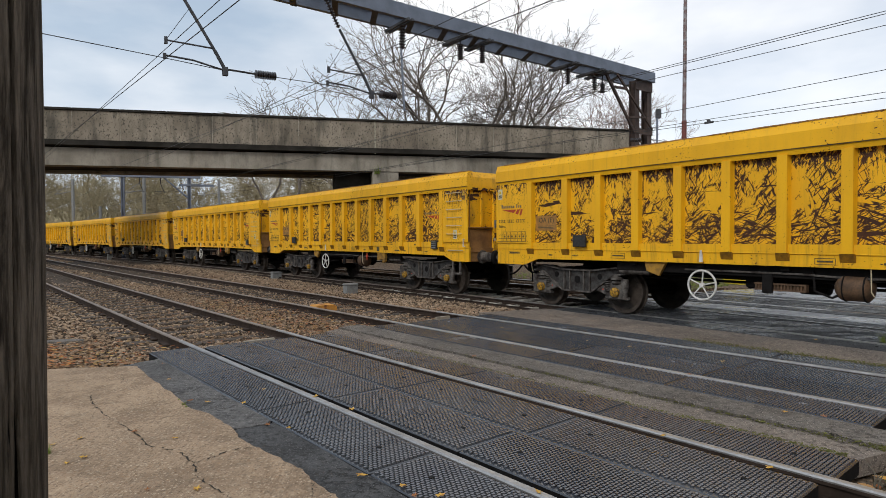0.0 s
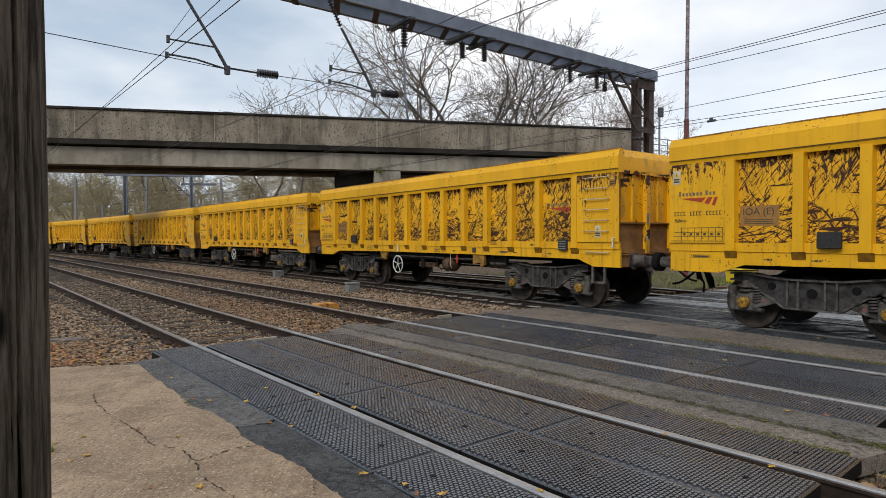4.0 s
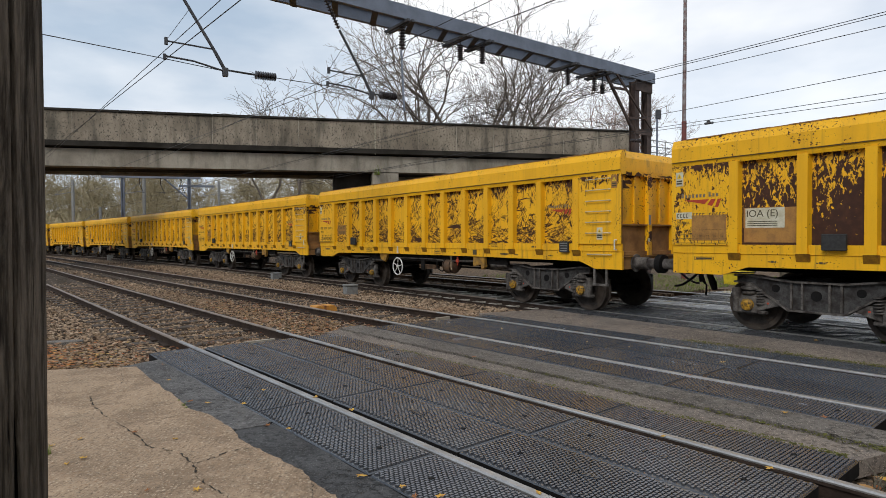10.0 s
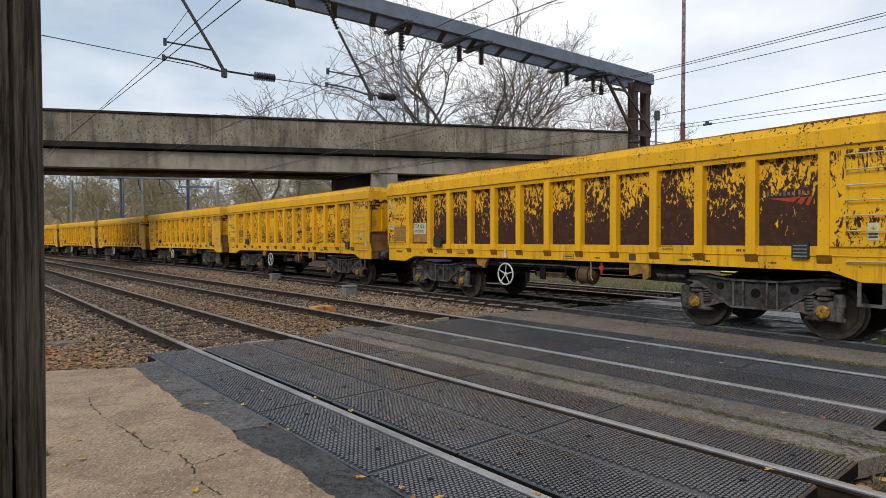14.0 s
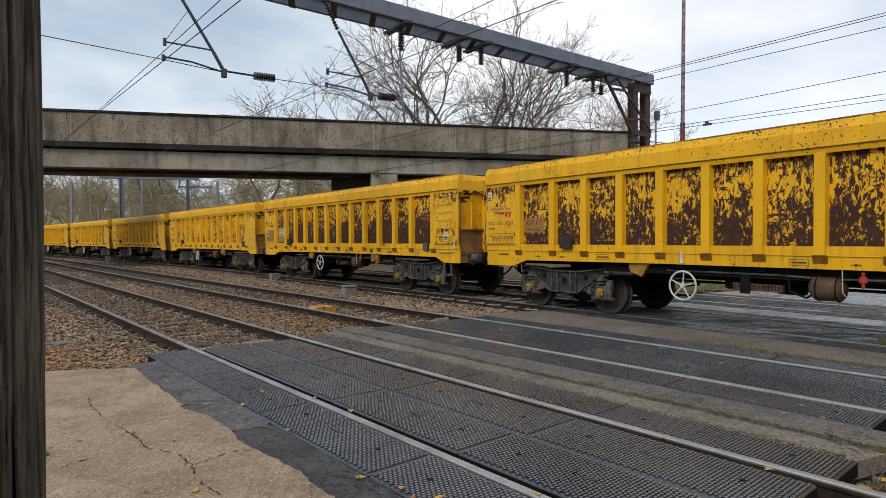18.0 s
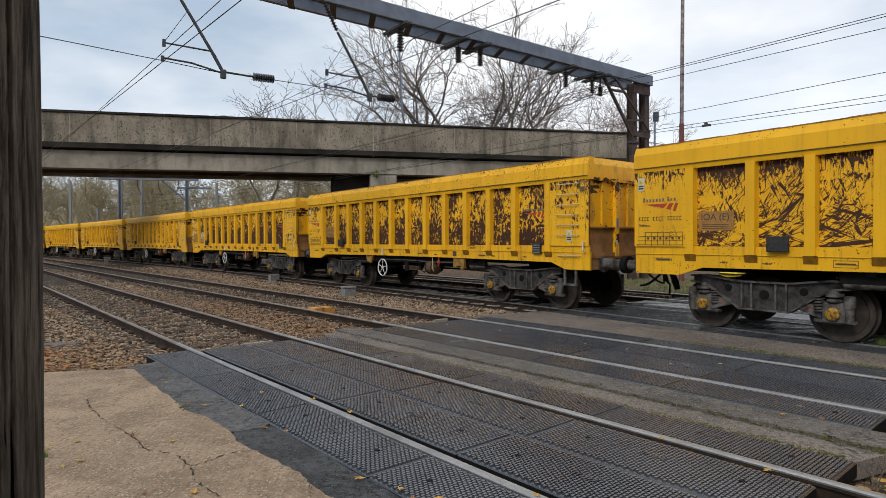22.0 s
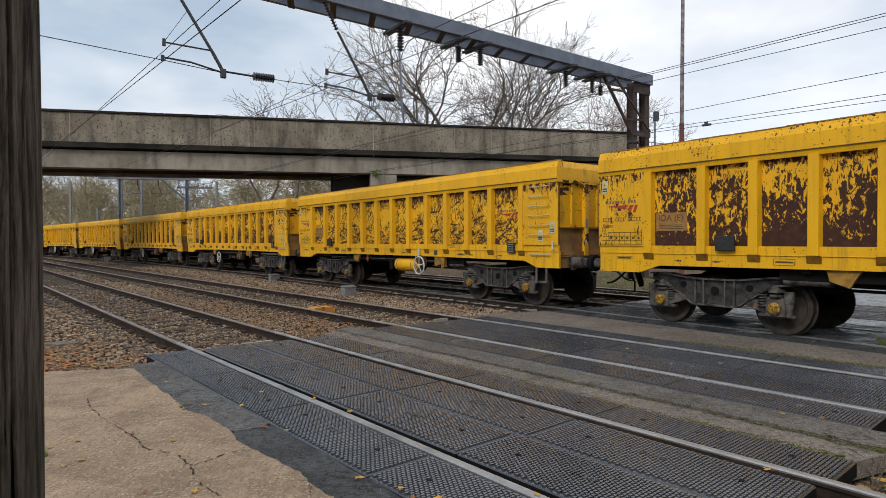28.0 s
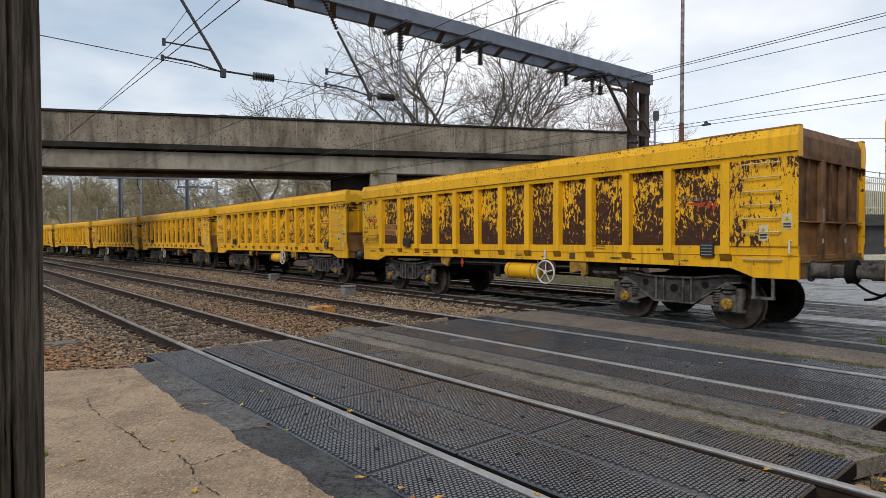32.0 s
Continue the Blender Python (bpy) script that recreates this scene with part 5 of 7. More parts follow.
        for yy in (-0.86, -0.18):
            part("tank_strap", Mesh().torus((-1.12, yy, 0.79), 0.186, 0.012, 20, 6, "y"), M["patch"], w)
    # ladder, steps, handles at the trailing end of this side
    for z in (2.59, 2.385, 2.18, 1.98, 1.775, 1.57):
        rung = Mesh().tube((-1.42, -5.93, z), (-1.42, -5.40, z), 0.0095, 8)
        for yy in (-5.93, -5.40):
            rung.tube((-1.42, yy, z), (-1.36, yy, z), 0.012, 6)
        part("ladder_rung", rung, M["rung"], w, "pale steel ladder rung")
    rung = Mesh().tube((-1.37, -5.93, 1.16), (-1.37, -5.40, 1.16), 0.013, 8)
    for yy in (-5.93, -5.40):
        rung.tube((-1.37, yy, 1.16), (-1.31, yy, 1.16), 0.012, 6)
    part("ladder_rung", rung, M["rung"], w)
    st = Mesh()
    for yy in (-5.80, -5.52):
        st.box(-1.31, -1.275, yy - 0.022, yy + 0.022, 0.56, 0.90)
    st.box(-1.33, -1.25, -5.822, -5.498, 0.56, 0.60)
    part("foot_step", st, M["iron_grey"], w, "grey hanging foot step")
    part("grab_handle", Mesh().line([(-1.37, -6.07, 1.26), (-1.43, -6.07, 1.26), (-1.43, -6.07, 1.44), (-1.37, -6.07, 1.44)], 0.014, 6), M["white"], w, "white grab handle")
    for e in (-1, 1):
        part("lamp_bracket", Mesh().box(-0.47, -0.40, e * HALF_L - 0.01, e * HALF_L + 0.025, 1.72, 1.92, 0.008), M["cabinet"], w)
        for x in (-0.46, 0.46):
            part("end_tag", Mesh().box(x - 0.035, x + 0.035, e * HALF_L - 0.004 * e - 0.004, e * HALF_L + 0.006 * e + 0.004, 1.40, 1.47), M["sign"], w)
    # plates and markings on the visible side
    X = -1.376
    part("document_box", Mesh().box(-1.43, -1.365, 3.56, 3.86, 1.29, 1.52, 0.01), M["plate"], w, "dark grey document holder")
    part("data_plate", Mesh().box(-1.385, -1.372 + 0.05, -4.93, -4.71, 1.19, 1.41), M["plate"], w, "dark data plate")
    bars = Mesh()
    for i in range(4):
        bars.box(-1.389, -1.384, -4.91, -4.73, 1.212 + i * 0.05, 1.230 + i * 0.05)
    part("data_lines", bars, M["cabinet"], w)

    def sign(y, z, mat_top, x=-1.367):
        s = part("warning_sign", Mesh().box(x - 0.004, x + 0.002, y - 0.065, y + 0.065, z - 0.115, z + 0.115), mat_top, w, "small warning plate with a triangle")
        part("sign_triangle", Mesh().prism([(y - 0.045, z + 0.01), (y + 0.045, z + 0.01), (y, z + 0.09)], x - 0.008, x - 0.004, "x"), M["signy"], s)
        part("sign_mark", Mesh().prism([(y - 0.008, z + 0.025), (y + 0.008, z + 0.025), (y, z + 0.065)], x - 0.011, x - 0.008, "x"), M["print"], s)
        part("sign_text", Mesh().box(x - 0.008, x - 0.004, y - 0.05, y + 0.05, z - 0.045, z - 0.02).box(x - 0.008, x - 0.004, y - 0.05, y + 0.05, z - 0.085, z - 0.06), M["print"], s)

    sign(-6.02, 1.72 if variant else 2.52, M["sign"] if variant else M["patch"])
    sign(-5.69, 1.56, M["sign"])
    sign(6.02, 2.45, M["sign"])

    def emblem(y, z, sc, x):
        """Operator's emblem: lettering as a bar of blocks over a red swoosh of converging lines."""
        em = Mesh()
        yy = y
        for i in range(11):
            wd = (0.050 if i != 7 else 0.025) * sc
            if i != 7:
                em.box(x - 0.003, x + 0.002, yy - wd * 0.55, yy, z, z + (0.062 if i in (0, 8) else 0.042) * sc)
            yy -= wd
        part("emblem_lettering", em, M["navy"], w, "worn dark blue lettering")
        sw = Mesh()
        b = y - 0.02 * sc
        sw.prism([(b, z - 0.03 * sc), (b - 0.30 * sc, z - 0.09 * sc), (b - 0.36 * sc, z - 0.03 * sc)], x - 0.003, x + 0.002, "x")
        sw.prism([(b - 0.34 * sc, z - 0.10 * sc), (b - 0.40 * sc, z - 0.12 * sc), (b - 0.45 * sc, z - 0.03 * sc), (b - 0.39 * sc, z - 0.03 * sc)], x - 0.003, x + 0.002, "x")
        sw.prism([(b - 0.44 * sc, z - 0.13 * sc), (b - 0.48 * sc, z - 0.14 * sc), (b - 0.52 * sc, z - 0.03 * sc), (b - 0.475 * sc, z - 0.03 * sc)], x - 0.003, x + 0.002, "x")
        part("emblem_swoosh", sw, M["red"], w, "red striped swoosh")

    emblem(5.98, 2.13, 1.25, -1.367)
    emblem(-4.32, 2.10, 1.15, SKIN - 0.003)
    txt = Mesh()
    xx = -1.367
    yy = 6.06
    for grp in (4, 4, 5):
        for i in range(grp):
            txt.box(xx - 0.003, xx + 0.002, yy - 0.032, yy, 1.806, 1.818).box(xx - 0.003, xx + 0.002, yy - 0.032, yy, 1.862, 1.874).box(xx - 0.003, xx + 0.002, yy - 0.010, yy, 1.812, 1.868)
            yy -= 0.055
        yy -= 0.06
    part("running_number", txt, M["print"], w, "dark row of number marks")
    grid = Mesh()
    for i, (z, a, b) in enumerate(((1.60, 5.95, 5.22), (1.53, 6.06, 5.22), (1.455, 6.08, 5.22), (1.385, 6.12, 5.22))):
        grid.box(xx - 0.003, xx + 0.002, b, a, z, z + 0.008)
    for i in range(7):
        grid.box(xx - 0.003, xx + 0.002, 5.93 - i * 0.118, 5.937 - i * 0.118, 1.385, 1.60)
        grid.box(xx - 0.003, xx + 0.002, 5.86 - i * 0.118, 5.90 - i * 0.118, 1.48, 1.52)
    part("load_table", grid, M["print"], w, "black printed load table")
    for y0, y1, z0, z1 in ((5.78, 5.45, 1.115, 1.165), (3.02, 2.72, 1.085, 1.185), (-0.42, -0.68, 1.085, 1.175), (-2.92, -3.18, 1.10, 1.14)):
        lbl = Mesh()
        lbl.box(-1.326, -1.32, y1, y0, z0, z0 + 0.006).box(-1.326, -1.32, y1, y0, z1 - 0.006, z1).box(-1.326, -1.32, y1, y1 + 0.006, z0, z1).box(-1.326, -1.32, y0 - 0.006, y0, z0, z1)
        lbl.box(-1.326, -1.32, y1 + 0.03, y0 - 0.03, (z0 + z1) / 2 - 0.012, (z0 + z1) / 2 + 0.012)
        part("sill_label", lbl, M["print"], w)
    mark = Mesh()
    for i in range(7):
        if i != 3:
            mark.box(-1.339, -1.334, -3.92 - i * 0.026, -3.90 - i * 0.026, 1.275, 1.31)
    part("sill_number", mark, M["print"], w, "small dark row of marks")
    mark = Mesh()
    for y in (-4.42, -3.42, -1.25, 3.9, 4.55):
        mark.box(-1.326, -1.32, y - 0.06, y - 0.035, 1.10, 1.125).box(-1.326, -1.32, y - 0.025, y + 0.02, 1.10, 1.13).box(-1.326, -1.32, y + 0.03, y + 0.06, 1.105, 1.12)
    part("sill_marks", mark, M["print"], w)
    part("sill_emblem", Mesh().box(-1.327, -1.32, -2.10, -1.96, 1.085, 1.205), M["print"], w, "black square sill emblem")
    part("wedge_lamp_iron", Mesh().prism([(hy - 0.005, 1.07), (hy + 0.055, 1.07), (hy + 0.04, 1.26), (hy + 0.015, 1.26)], -1.40, -1.375, "x"), M["white"], w, "white pointed bracket")
    for body, y, z, size in (("Ealnos", 6.06, 1.70, 0.085), ("IOA (E)", 4.96, 1.79, 0.15), ("MINIMUM CURVE", -2.50 + 0.02, 1.33, 0.045), ("70 METRES", -2.62, 1.28, 0.045)):
        cu = bpy.data.curves.new("lettering", "FONT")
        cu.body, cu.size, cu.extrude = body, size, 0.002
        ob = bpy.data.objects.new("lettering", cu)
        scene.collection.objects.link(ob)
        me = bpy.data.meshes.new_from_object(ob.evaluated_get(bpy.context.evaluated_depsgraph_get()))
        bpy.data.objects.remove(ob)
        me.materials.append(M["print"])
        px = -1.369 if y > 5.3 else (SKIN - 0.004 if z > 1.5 else -1.338)
        part("lettering", me, None, w, "black stencilled lettering", at=Matrix.Translation((px, y, z)) @ Matrix(((0, 0, -1, 0), (-1, 0, 0, 0), (0, 1, 0, 0), (0, 0, 0, 1))))
    ip = part("type_panel", Mesh().box(SKIN - 0.002, SKIN + 0.003, 4.42, 5.0, 1.62, 1.93), M["patch"], w, "faded tan type panel")
    tl = Mesh()
    for i in range(3):
        tl.box(SKIN - 0.004, SKIN, 4.5, 4.94, 1.65 + i * 0.03, 1.662 + i * 0.03)
    part("type_lines", tl, M["print"], ip)
    return w


def cap_bolts(x, y, z, sx):
    m = Mesh()
    for i in range(3):
        a = i * 2.094 + 0.5
        m.tube((x - 0.004 * sx, y + 0.065 * math.cos(a), z + 0.065 * math.sin(a)), (x + 0.014 * sx, y + 0.065 * math.cos(a), z + 0.065 * math.sin(a)), 0.016, 6)
    return m.v, m.f


PITCH = 13.3907
# wear of each wagon's plates: (flakes, scratches), from the head of the stretch to its tail
WEAR = [(0.2, 0.7, 0.5), (0.2, 0.7, 0.5), (0.25, 0.7, 0.4), (0.2, 0.8, 0.5), (0.25, 0.8, 0.5), (0.10, 0.9, 0.5), (0.05, 0.75, 0.4), (1.0, 0.1, 0.2), (0.80, 0.5, 0.5),
        (0.05, 0.8, 0.7), (0.90, 0.2, 0.3), (0.5, 0.5, 0.4)]
VARIANT = [0, 0, 0, 0, 0, 0, 0, 0, 0, 1, 1, 1]
WAGONS = []
TYPE = {v: build_wagon(v) for v in (0, 1)}
used = set()
for k, (wear, scr, upr) in enumerate(WEAR):
    v = VARIANT[k]
    ob = TYPE[v] if v not in used else copy_thing(TYPE[v], Matrix())
    used.add(v)
    mat_side = paint_material("flaked_paint", wear, 1.7 * k + 0.6, scr, 0.5, 0.3, upr)
    mat_end = paint_material("flaked_end_bay_paint", wear * 0.5, 2.3 * k + 0.2, 0.0, 0.95, 0.5, 0.4)
    for o in ob.children:
        if o.name.split(".")[0] == "side_plate":
            o.material_slots[0].link = "OBJECT"
            o.material_slots[0].material = mat_side
        elif k in (7, 8, 10, 11) and o.name.split(".")[0] == "top_rail":
            o.material_slots[0].link = "OBJECT"
            o.material_slots[0].material = M["chipped"]
        elif o.name.split(".")[0] == "end_bay_plate":
            o.material_slots[0].link = "OBJECT"
            o.material_slots[0].material = mat_end
    state = ("heavily flaked to dark brown primer" if wear > 0.6 else "scratched and partly flaked" if wear > 0.3 else "with light scratches")
    tagged(ob, "yellow bogie box wagon, side plates " + state)
    WAGONS.append(ob)
# one wagon's ends have lost nearly all their paint
rusty_end = worn("rusted_brown_end", (0.20, 0.105, 0.045), (0.065, 0.033, 0.018), 3.5, 0.9, 0.75)
for o in WAGONS[10].children:
    if o.name.split(".")[0] in ("end_plate", "end_rail", "end_post", "end_stiffener"):
        o.material_slots[0].link = "OBJECT"
        o.material_slots[0].material = rusty_end
# the fourth wagon from the tail of the stretch has repainted patches and white-backed lettering
for nm, box_, mt, lab in (("repaint_patch", (-1.370, -1.362, 5.22, 5.80, 1.43, 1.84), "patch", "flat tan repaint patch"), ("repaint_patch", (SKIN - 0.0015, SKIN + 0.004, 4.23, 4.99, 1.40, 1.92), "patch", "flat tan repaint patch"),
                          ("number_backing", (-1.3685, -1.362, 5.80, 6.08, 1.785, 1.895), "sign", "white backing of the number"), ("type_backing", (SKIN - 0.0035, SKIN, 4.40, 4.97, 1.62, 1.92), "sign", "white type label")):
    part(nm, Mesh().box(*box_), M[mt], WAGONS[7], lab)


# ---------------------------------------------------------------- the road bridge
BR_A, BR_B = Vector((-21.7, 32.3, 0)), Vector((12.9, 40.05, 0))
BR_D = (BR_B - BR_A).normalized()
BR_TURN = math.degrees(math.atan2(BR_D.y, BR_D.x))


def make_bridge():
    """Local x runs along the bridge from BR_A, local y away from the camera."""
    br = thing("road_bridge", "weathered concrete road bridge over the tracks", "bridge", m=pose(BR_A.x, BR_A.y, 0, 0, 0, BR_TURN))
    L0, L1 = -40.0, 35.3
    for y, nm in ((0.0, "front"), (4.1, "back")):
        part("edge_beam", Mesh().prism([(y - 0.0, 5.57), (y + 0.9, 5.57), (y + 0.9, 6.55), (y - 0.0, 6.55)], L0, L1, "x"), M["concrete"], br, "grey concrete edge beam")
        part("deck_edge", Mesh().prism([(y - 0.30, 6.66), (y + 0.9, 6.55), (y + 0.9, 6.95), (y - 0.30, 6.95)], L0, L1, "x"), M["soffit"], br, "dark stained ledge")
    part("deck", Mesh().box(L0, L1, 0.9, 4.1, 5.72, 6.75), M["soffit"], br, "underside of the deck, its shade put into the colour")
    x = L0 + 0.23 - 2.42
    jl = 2.42
    k = 0
    while x < L1 - 0.5:
        lean = 0.01 * ((k * 7) % 3 - 1)
        part("parapet_panel", Mesh().box(x + 0.012, x + jl - 0.012, -0.22 + lean, -0.02 + lean, 6.952, 8.56, 0.012), M["pebbled"], br, "pebbled concrete parapet panel")
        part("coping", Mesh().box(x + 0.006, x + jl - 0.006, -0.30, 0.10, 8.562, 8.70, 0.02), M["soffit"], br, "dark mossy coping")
        part("panel_joint", Mesh().box(x - 0.011, x + 0.011, -0.212, -0.05, 6.955, 8.555), M["mortar"], br, "pale mortar joint")
        x += jl
        k += 1
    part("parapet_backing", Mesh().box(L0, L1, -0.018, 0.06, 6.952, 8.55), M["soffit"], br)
    part("back_parapet", Mesh().box(L0, L1, 4.6, 4.8, 6.952, 8.6), M["concrete"], br)
    # pier under the joint
    for px in (18.2,):
        part("pier", Mesh().box(px - 0.1, px + 1.1, 0.35, 4.7, -0.4, 5.56, 0.04), M["concrete"], br)
        part("pier_head", Mesh().box(px - 0.35, px + 1.3, 0.05, 4.95, 4.5, 5.565, 0.05), M["concrete"], br)
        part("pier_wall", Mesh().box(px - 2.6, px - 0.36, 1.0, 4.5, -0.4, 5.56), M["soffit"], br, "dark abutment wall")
    part("abutment", Mesh().box(28.5, L1, 0.6, 4.8, -0.4, 5.56), M["concrete"], br)
    part("drain_stain_plant", stems((18.1, -0.1, 5.4), 26, 0.6, 3), M["grass"], br, "weed growing from the joint")
    part("light_pipe", Mesh().tube((18.0, -0.26, 6.6), (18.0, -0.26, 8.9), 0.02, 6), M["sign"], br, "thin pale conduit")
    return br


def stems(base, n, size, seed):
    """A tuft of thin curved blades."""
    r = random.Random(seed)
    m = Mesh()
    for _ in range(n):
        a, ln, w = r.uniform(0, 6.28), size * r.uniform(0.5, 1.1), size * 0.035
        dx, dy, lean = math.cos(a), math.sin(a), r.uniform(0.25, 1.0)
        bx, by = base[0] + r.uniform(-0.3, 0.3) * size, base[1] + r.uniform(-0.3, 0.3) * size
        pts = [(0, 0), (lean * 0.35, 0.6), (lean * 0.9, 0.9)]
        vs = []
        for i, (o, h) in enumerate(pts):
            ww = w * (1 - i * 0.42)
            vs += [(bx + dx * o * ln - dy * ww, by + dy * o * ln + dx * ww, base[2] + h * ln), (bx + dx * o * ln + dy * ww, by + dy * o * ln - dx * ww, base[2] + h * ln)]
        m.add(vs, [(0, 1, 3, 2), (2, 3, 5, 4)])
    return m


make_bridge()

# ---------------------------------------------------------------- overhead line portal
GE = Vector((8.02, 22.61, 0))                      # right-hand end of the beam
GD = Vector((0.8046, 0.5938, 0))                   # along the beam towards that end
GTURN = math.degrees(math.atan2(GD.y, GD.x))


def insulator(a, b, n=8, r=0.095):
    """A ribbed insulator between two points."""
    a, b = Vector(a), Vector(b)
    pts, rs = [a], [0.03]
    for i in range(n):
        for f, k in ((0.18, 0.4), (0.30, 1.0), (0.48, 0.95), (0.78, 0.4)):
            pts.append(a.lerp(b, (i + f) / n))
            rs.append(r * k)
    return Mesh().line(pts + [b], rs + [0.03], 12)


def make_portal():
    """Local x along the beam (0 at its right-hand end), local y away from the camera."""
    g = thing("overhead_line_portal", "blue-grey steel portal carrying overhead line fittings", "gantry", m=pose(GE.x, GE.y, 0, 0, 0, GTURN))
    L = -34.0
    for y in (0.0, 0.95):
        s = -1 if y < 0.1 else 1
        m = Mesh().prism([(y, 7.42), (y, 7.80), (y - s * 0.12, 7.80), (y - s * 0.12, 7.775), (y - s * 0.02, 7.775), (y - s * 0.02, 7.445), (y - s * 0.12, 7.445), (y - s * 0.12, 7.42)], L, 0.30, "x")
        part("beam", m, M["gantry"], g, "long steel channel beam")
    x = -0.6
    while x > L:
        part("batten", Mesh().prism([(x - 0.09, 0.0), (x + 0.09, 0.0), (x + 0.54, 0.95), (x + 0.36, 0.95)], 7.40, 7.418, "z"), M["fitting"], g)
        x -= 1.15
    for xx in (0.16, -0.62):
        leg = Mesh().box(xx - 0.13, xx + 0.13, 0.16, 0.18, -0.2, 7.42).box(xx - 0.13, xx + 0.13, 0.42, 0.44, -0.2, 7.42).box(xx - 0.012, xx + 0.012, 0.18, 0.42, -0.2, 7.42)
        part("column", leg, M["gantry_rust"], g, "rust-brown column")
    part("column_head", Mesh().box(-0.75, 0.29, 0.12, 0.155, 7.05, 7.42), M["gantry_rust"], g)
    for z in (5.5, 3.9, 2.3):
        part("column_plate", Mesh().box(-0.75, 0.29, 0.12, 0.155, z - 0.1, z + 0.1), M["gantry_rust"], g)
    part("brace", Mesh().tube((-2.4, 0.2, 7.35), (-0.75, 0.2, 5.45), 0.06, 4), M["gantry_rust"], g)
    part("brace", Mesh().tube((-2.05, 0.0, 7.38), (0.1, 0.0, 5.60), 0.045, 4), M["gantry_rust"], g)
    part("brace", Mesh().tube((-2.05, 0.15, 6.95), (-1.55, 0.0, 6.92), 0.05, 4), M["gantry_rust"], g)
    part("brace", Mesh().tube((-1.15, 0.15, 5.95), (-0.4, 0.0, 6.0), 0.05, 4), M["gantry_rust"], g)
    # hanging insulators
    for u, z0, z1 in ((-11.08, 7.42, 6.67), (-9.05, 7.30, 6.73), (-8.2, 7.40, 6.78), (-4.35, 7.36, 6.72), (-2.95, 7.30, 6.72), (-2.5, 7.12, 6.68), (-19.6, 7.3, 6.7), (-23.4, 7.3, 6.7)):
        ins = part("insulator", insulator((u, 0.3, z0 - 0.1), (u, 0.3, z1)), M["insul"], g, "dark ribbed insulator", True)
        part("hanger_plate", Mesh().box(u - 0.10, u - 0.03, -0.14, 1.08, 7.33, 7.398).box(u + 0.03, u + 0.10, -0.14, 1.08, 7.33, 7.398).tube((u, 0.3, 7.33), (u, 0.3, z0 - 0.1), 0.025, 6), M["fitting"], ins)
    # the two registration assemblies, with steep drop tubes
    for du in (0.0, -3.72):
        a = part("drop_tube", Mesh().tube((-13.14 + du, 0, 6.71), (-12.45 + du, 0, 5.62), 0.035, 8).tube((-12.45 + du, 0, 5.62), (-12.22 + du, 0, 5.22), 0.04, 8), M["fitting"], g, "steep dark registration tube")
        part("drop_insulator", insulator((-13.50 + du, 0, 7.38), (-13.16 + du, 0, 6.74), 10, 0.065), M["insul"], a, "", True)
        arm = Mesh().tube((-13.43 + du, 0, 5.66), (-12.46 + du, 0, 5.66), 0.018, 6)
        arm.line([(-13.46 + du, 0, 5.34), (-12.9 + du, 0, 5.33), (-12.25 + du, 0, 5.22)], 0.02, 6)
        arm.box(-13.50 + du, -13.44 + du, -0.03, 0.03, 5.26, 5.38).box(-13.47 + du, -13.41 + du, -0.03, 0.03, 5.58, 5.73)
        arm.box(-12.29 + du, -12.17 + du, -0.04, 0.04, 5.10, 5.30, 0.01)
        part("steady_arm", arm, M["fitting"], a)
        stay = Mesh().tube((-13.43 + du, 0, 5.68), (-12.95 + du, 0, 6.45), 0.006, 5)
        part("stay_wire", stay, M["wire"], a)
        sh = 0.42 if du else 0.0
        lnk = Mesh().line([(-12.16 + du, 0, 5.25), (-11.75 + du + sh, 0, 5.25)], 0.022, 6)
        part("link", lnk, M["wire"], a)
        part("span_insulator", insulator((-11.98 + du + sh, 0, 5.25), (-11.48 + du + sh, 0, 5.27), 9, 0.10), M["insul"], a, "", True)
    part("drop_tube", Mesh().tube((-11.12, 0.3, 6.67), (-11.16, 0.1, 4.95), 0.03, 8), M["gantry"], g)
    span = Mesh().line([(-24, 0, 5.55), (-19.3, 0, 5.36), (-17.2, 0, 5.28), (-16.0, 0, 5.22)], 0.009, 5)
    span.line([(-15.1, 0, 5.25), (-13.4, 0, 5.27), (-12.2, 0, 5.26)], 0.009, 5)
    span.line([(-11.4, 0, 5.33), (-8, 0, 5.40), (-4, 0, 5.5), (-1.1, 0, 5.62)], 0.009, 5)
    part("cross_span_wire", span, M["wire"], g)
    part("end_insulator", insulator((-1.4, -0.1, 5.05), (-0.75, -0.1, 5.10), 5, 0.07), M["insul"], g, "", True)
    return g


make_portal()


def wire_run(lat, z, turn=0.0, s0=-30, s1=130, r=0.008, label="contact wire", dz=0.0, sag=0.0):
    """A wire along a track, at height z."""
    m = Mesh()
    pts = []
    n = 24
    for i in range(n + 1):
        s = s0 + (s1 - s0) * i / n
        pts.append(tf(s, lat + turn * s, z + dz * s - sag * math.sin(math.pi * i / n)))
    m.line(pts, r, 5)
    return solid("overhead_wire", m, M["wire"], label, "wire", "overhead line wires")


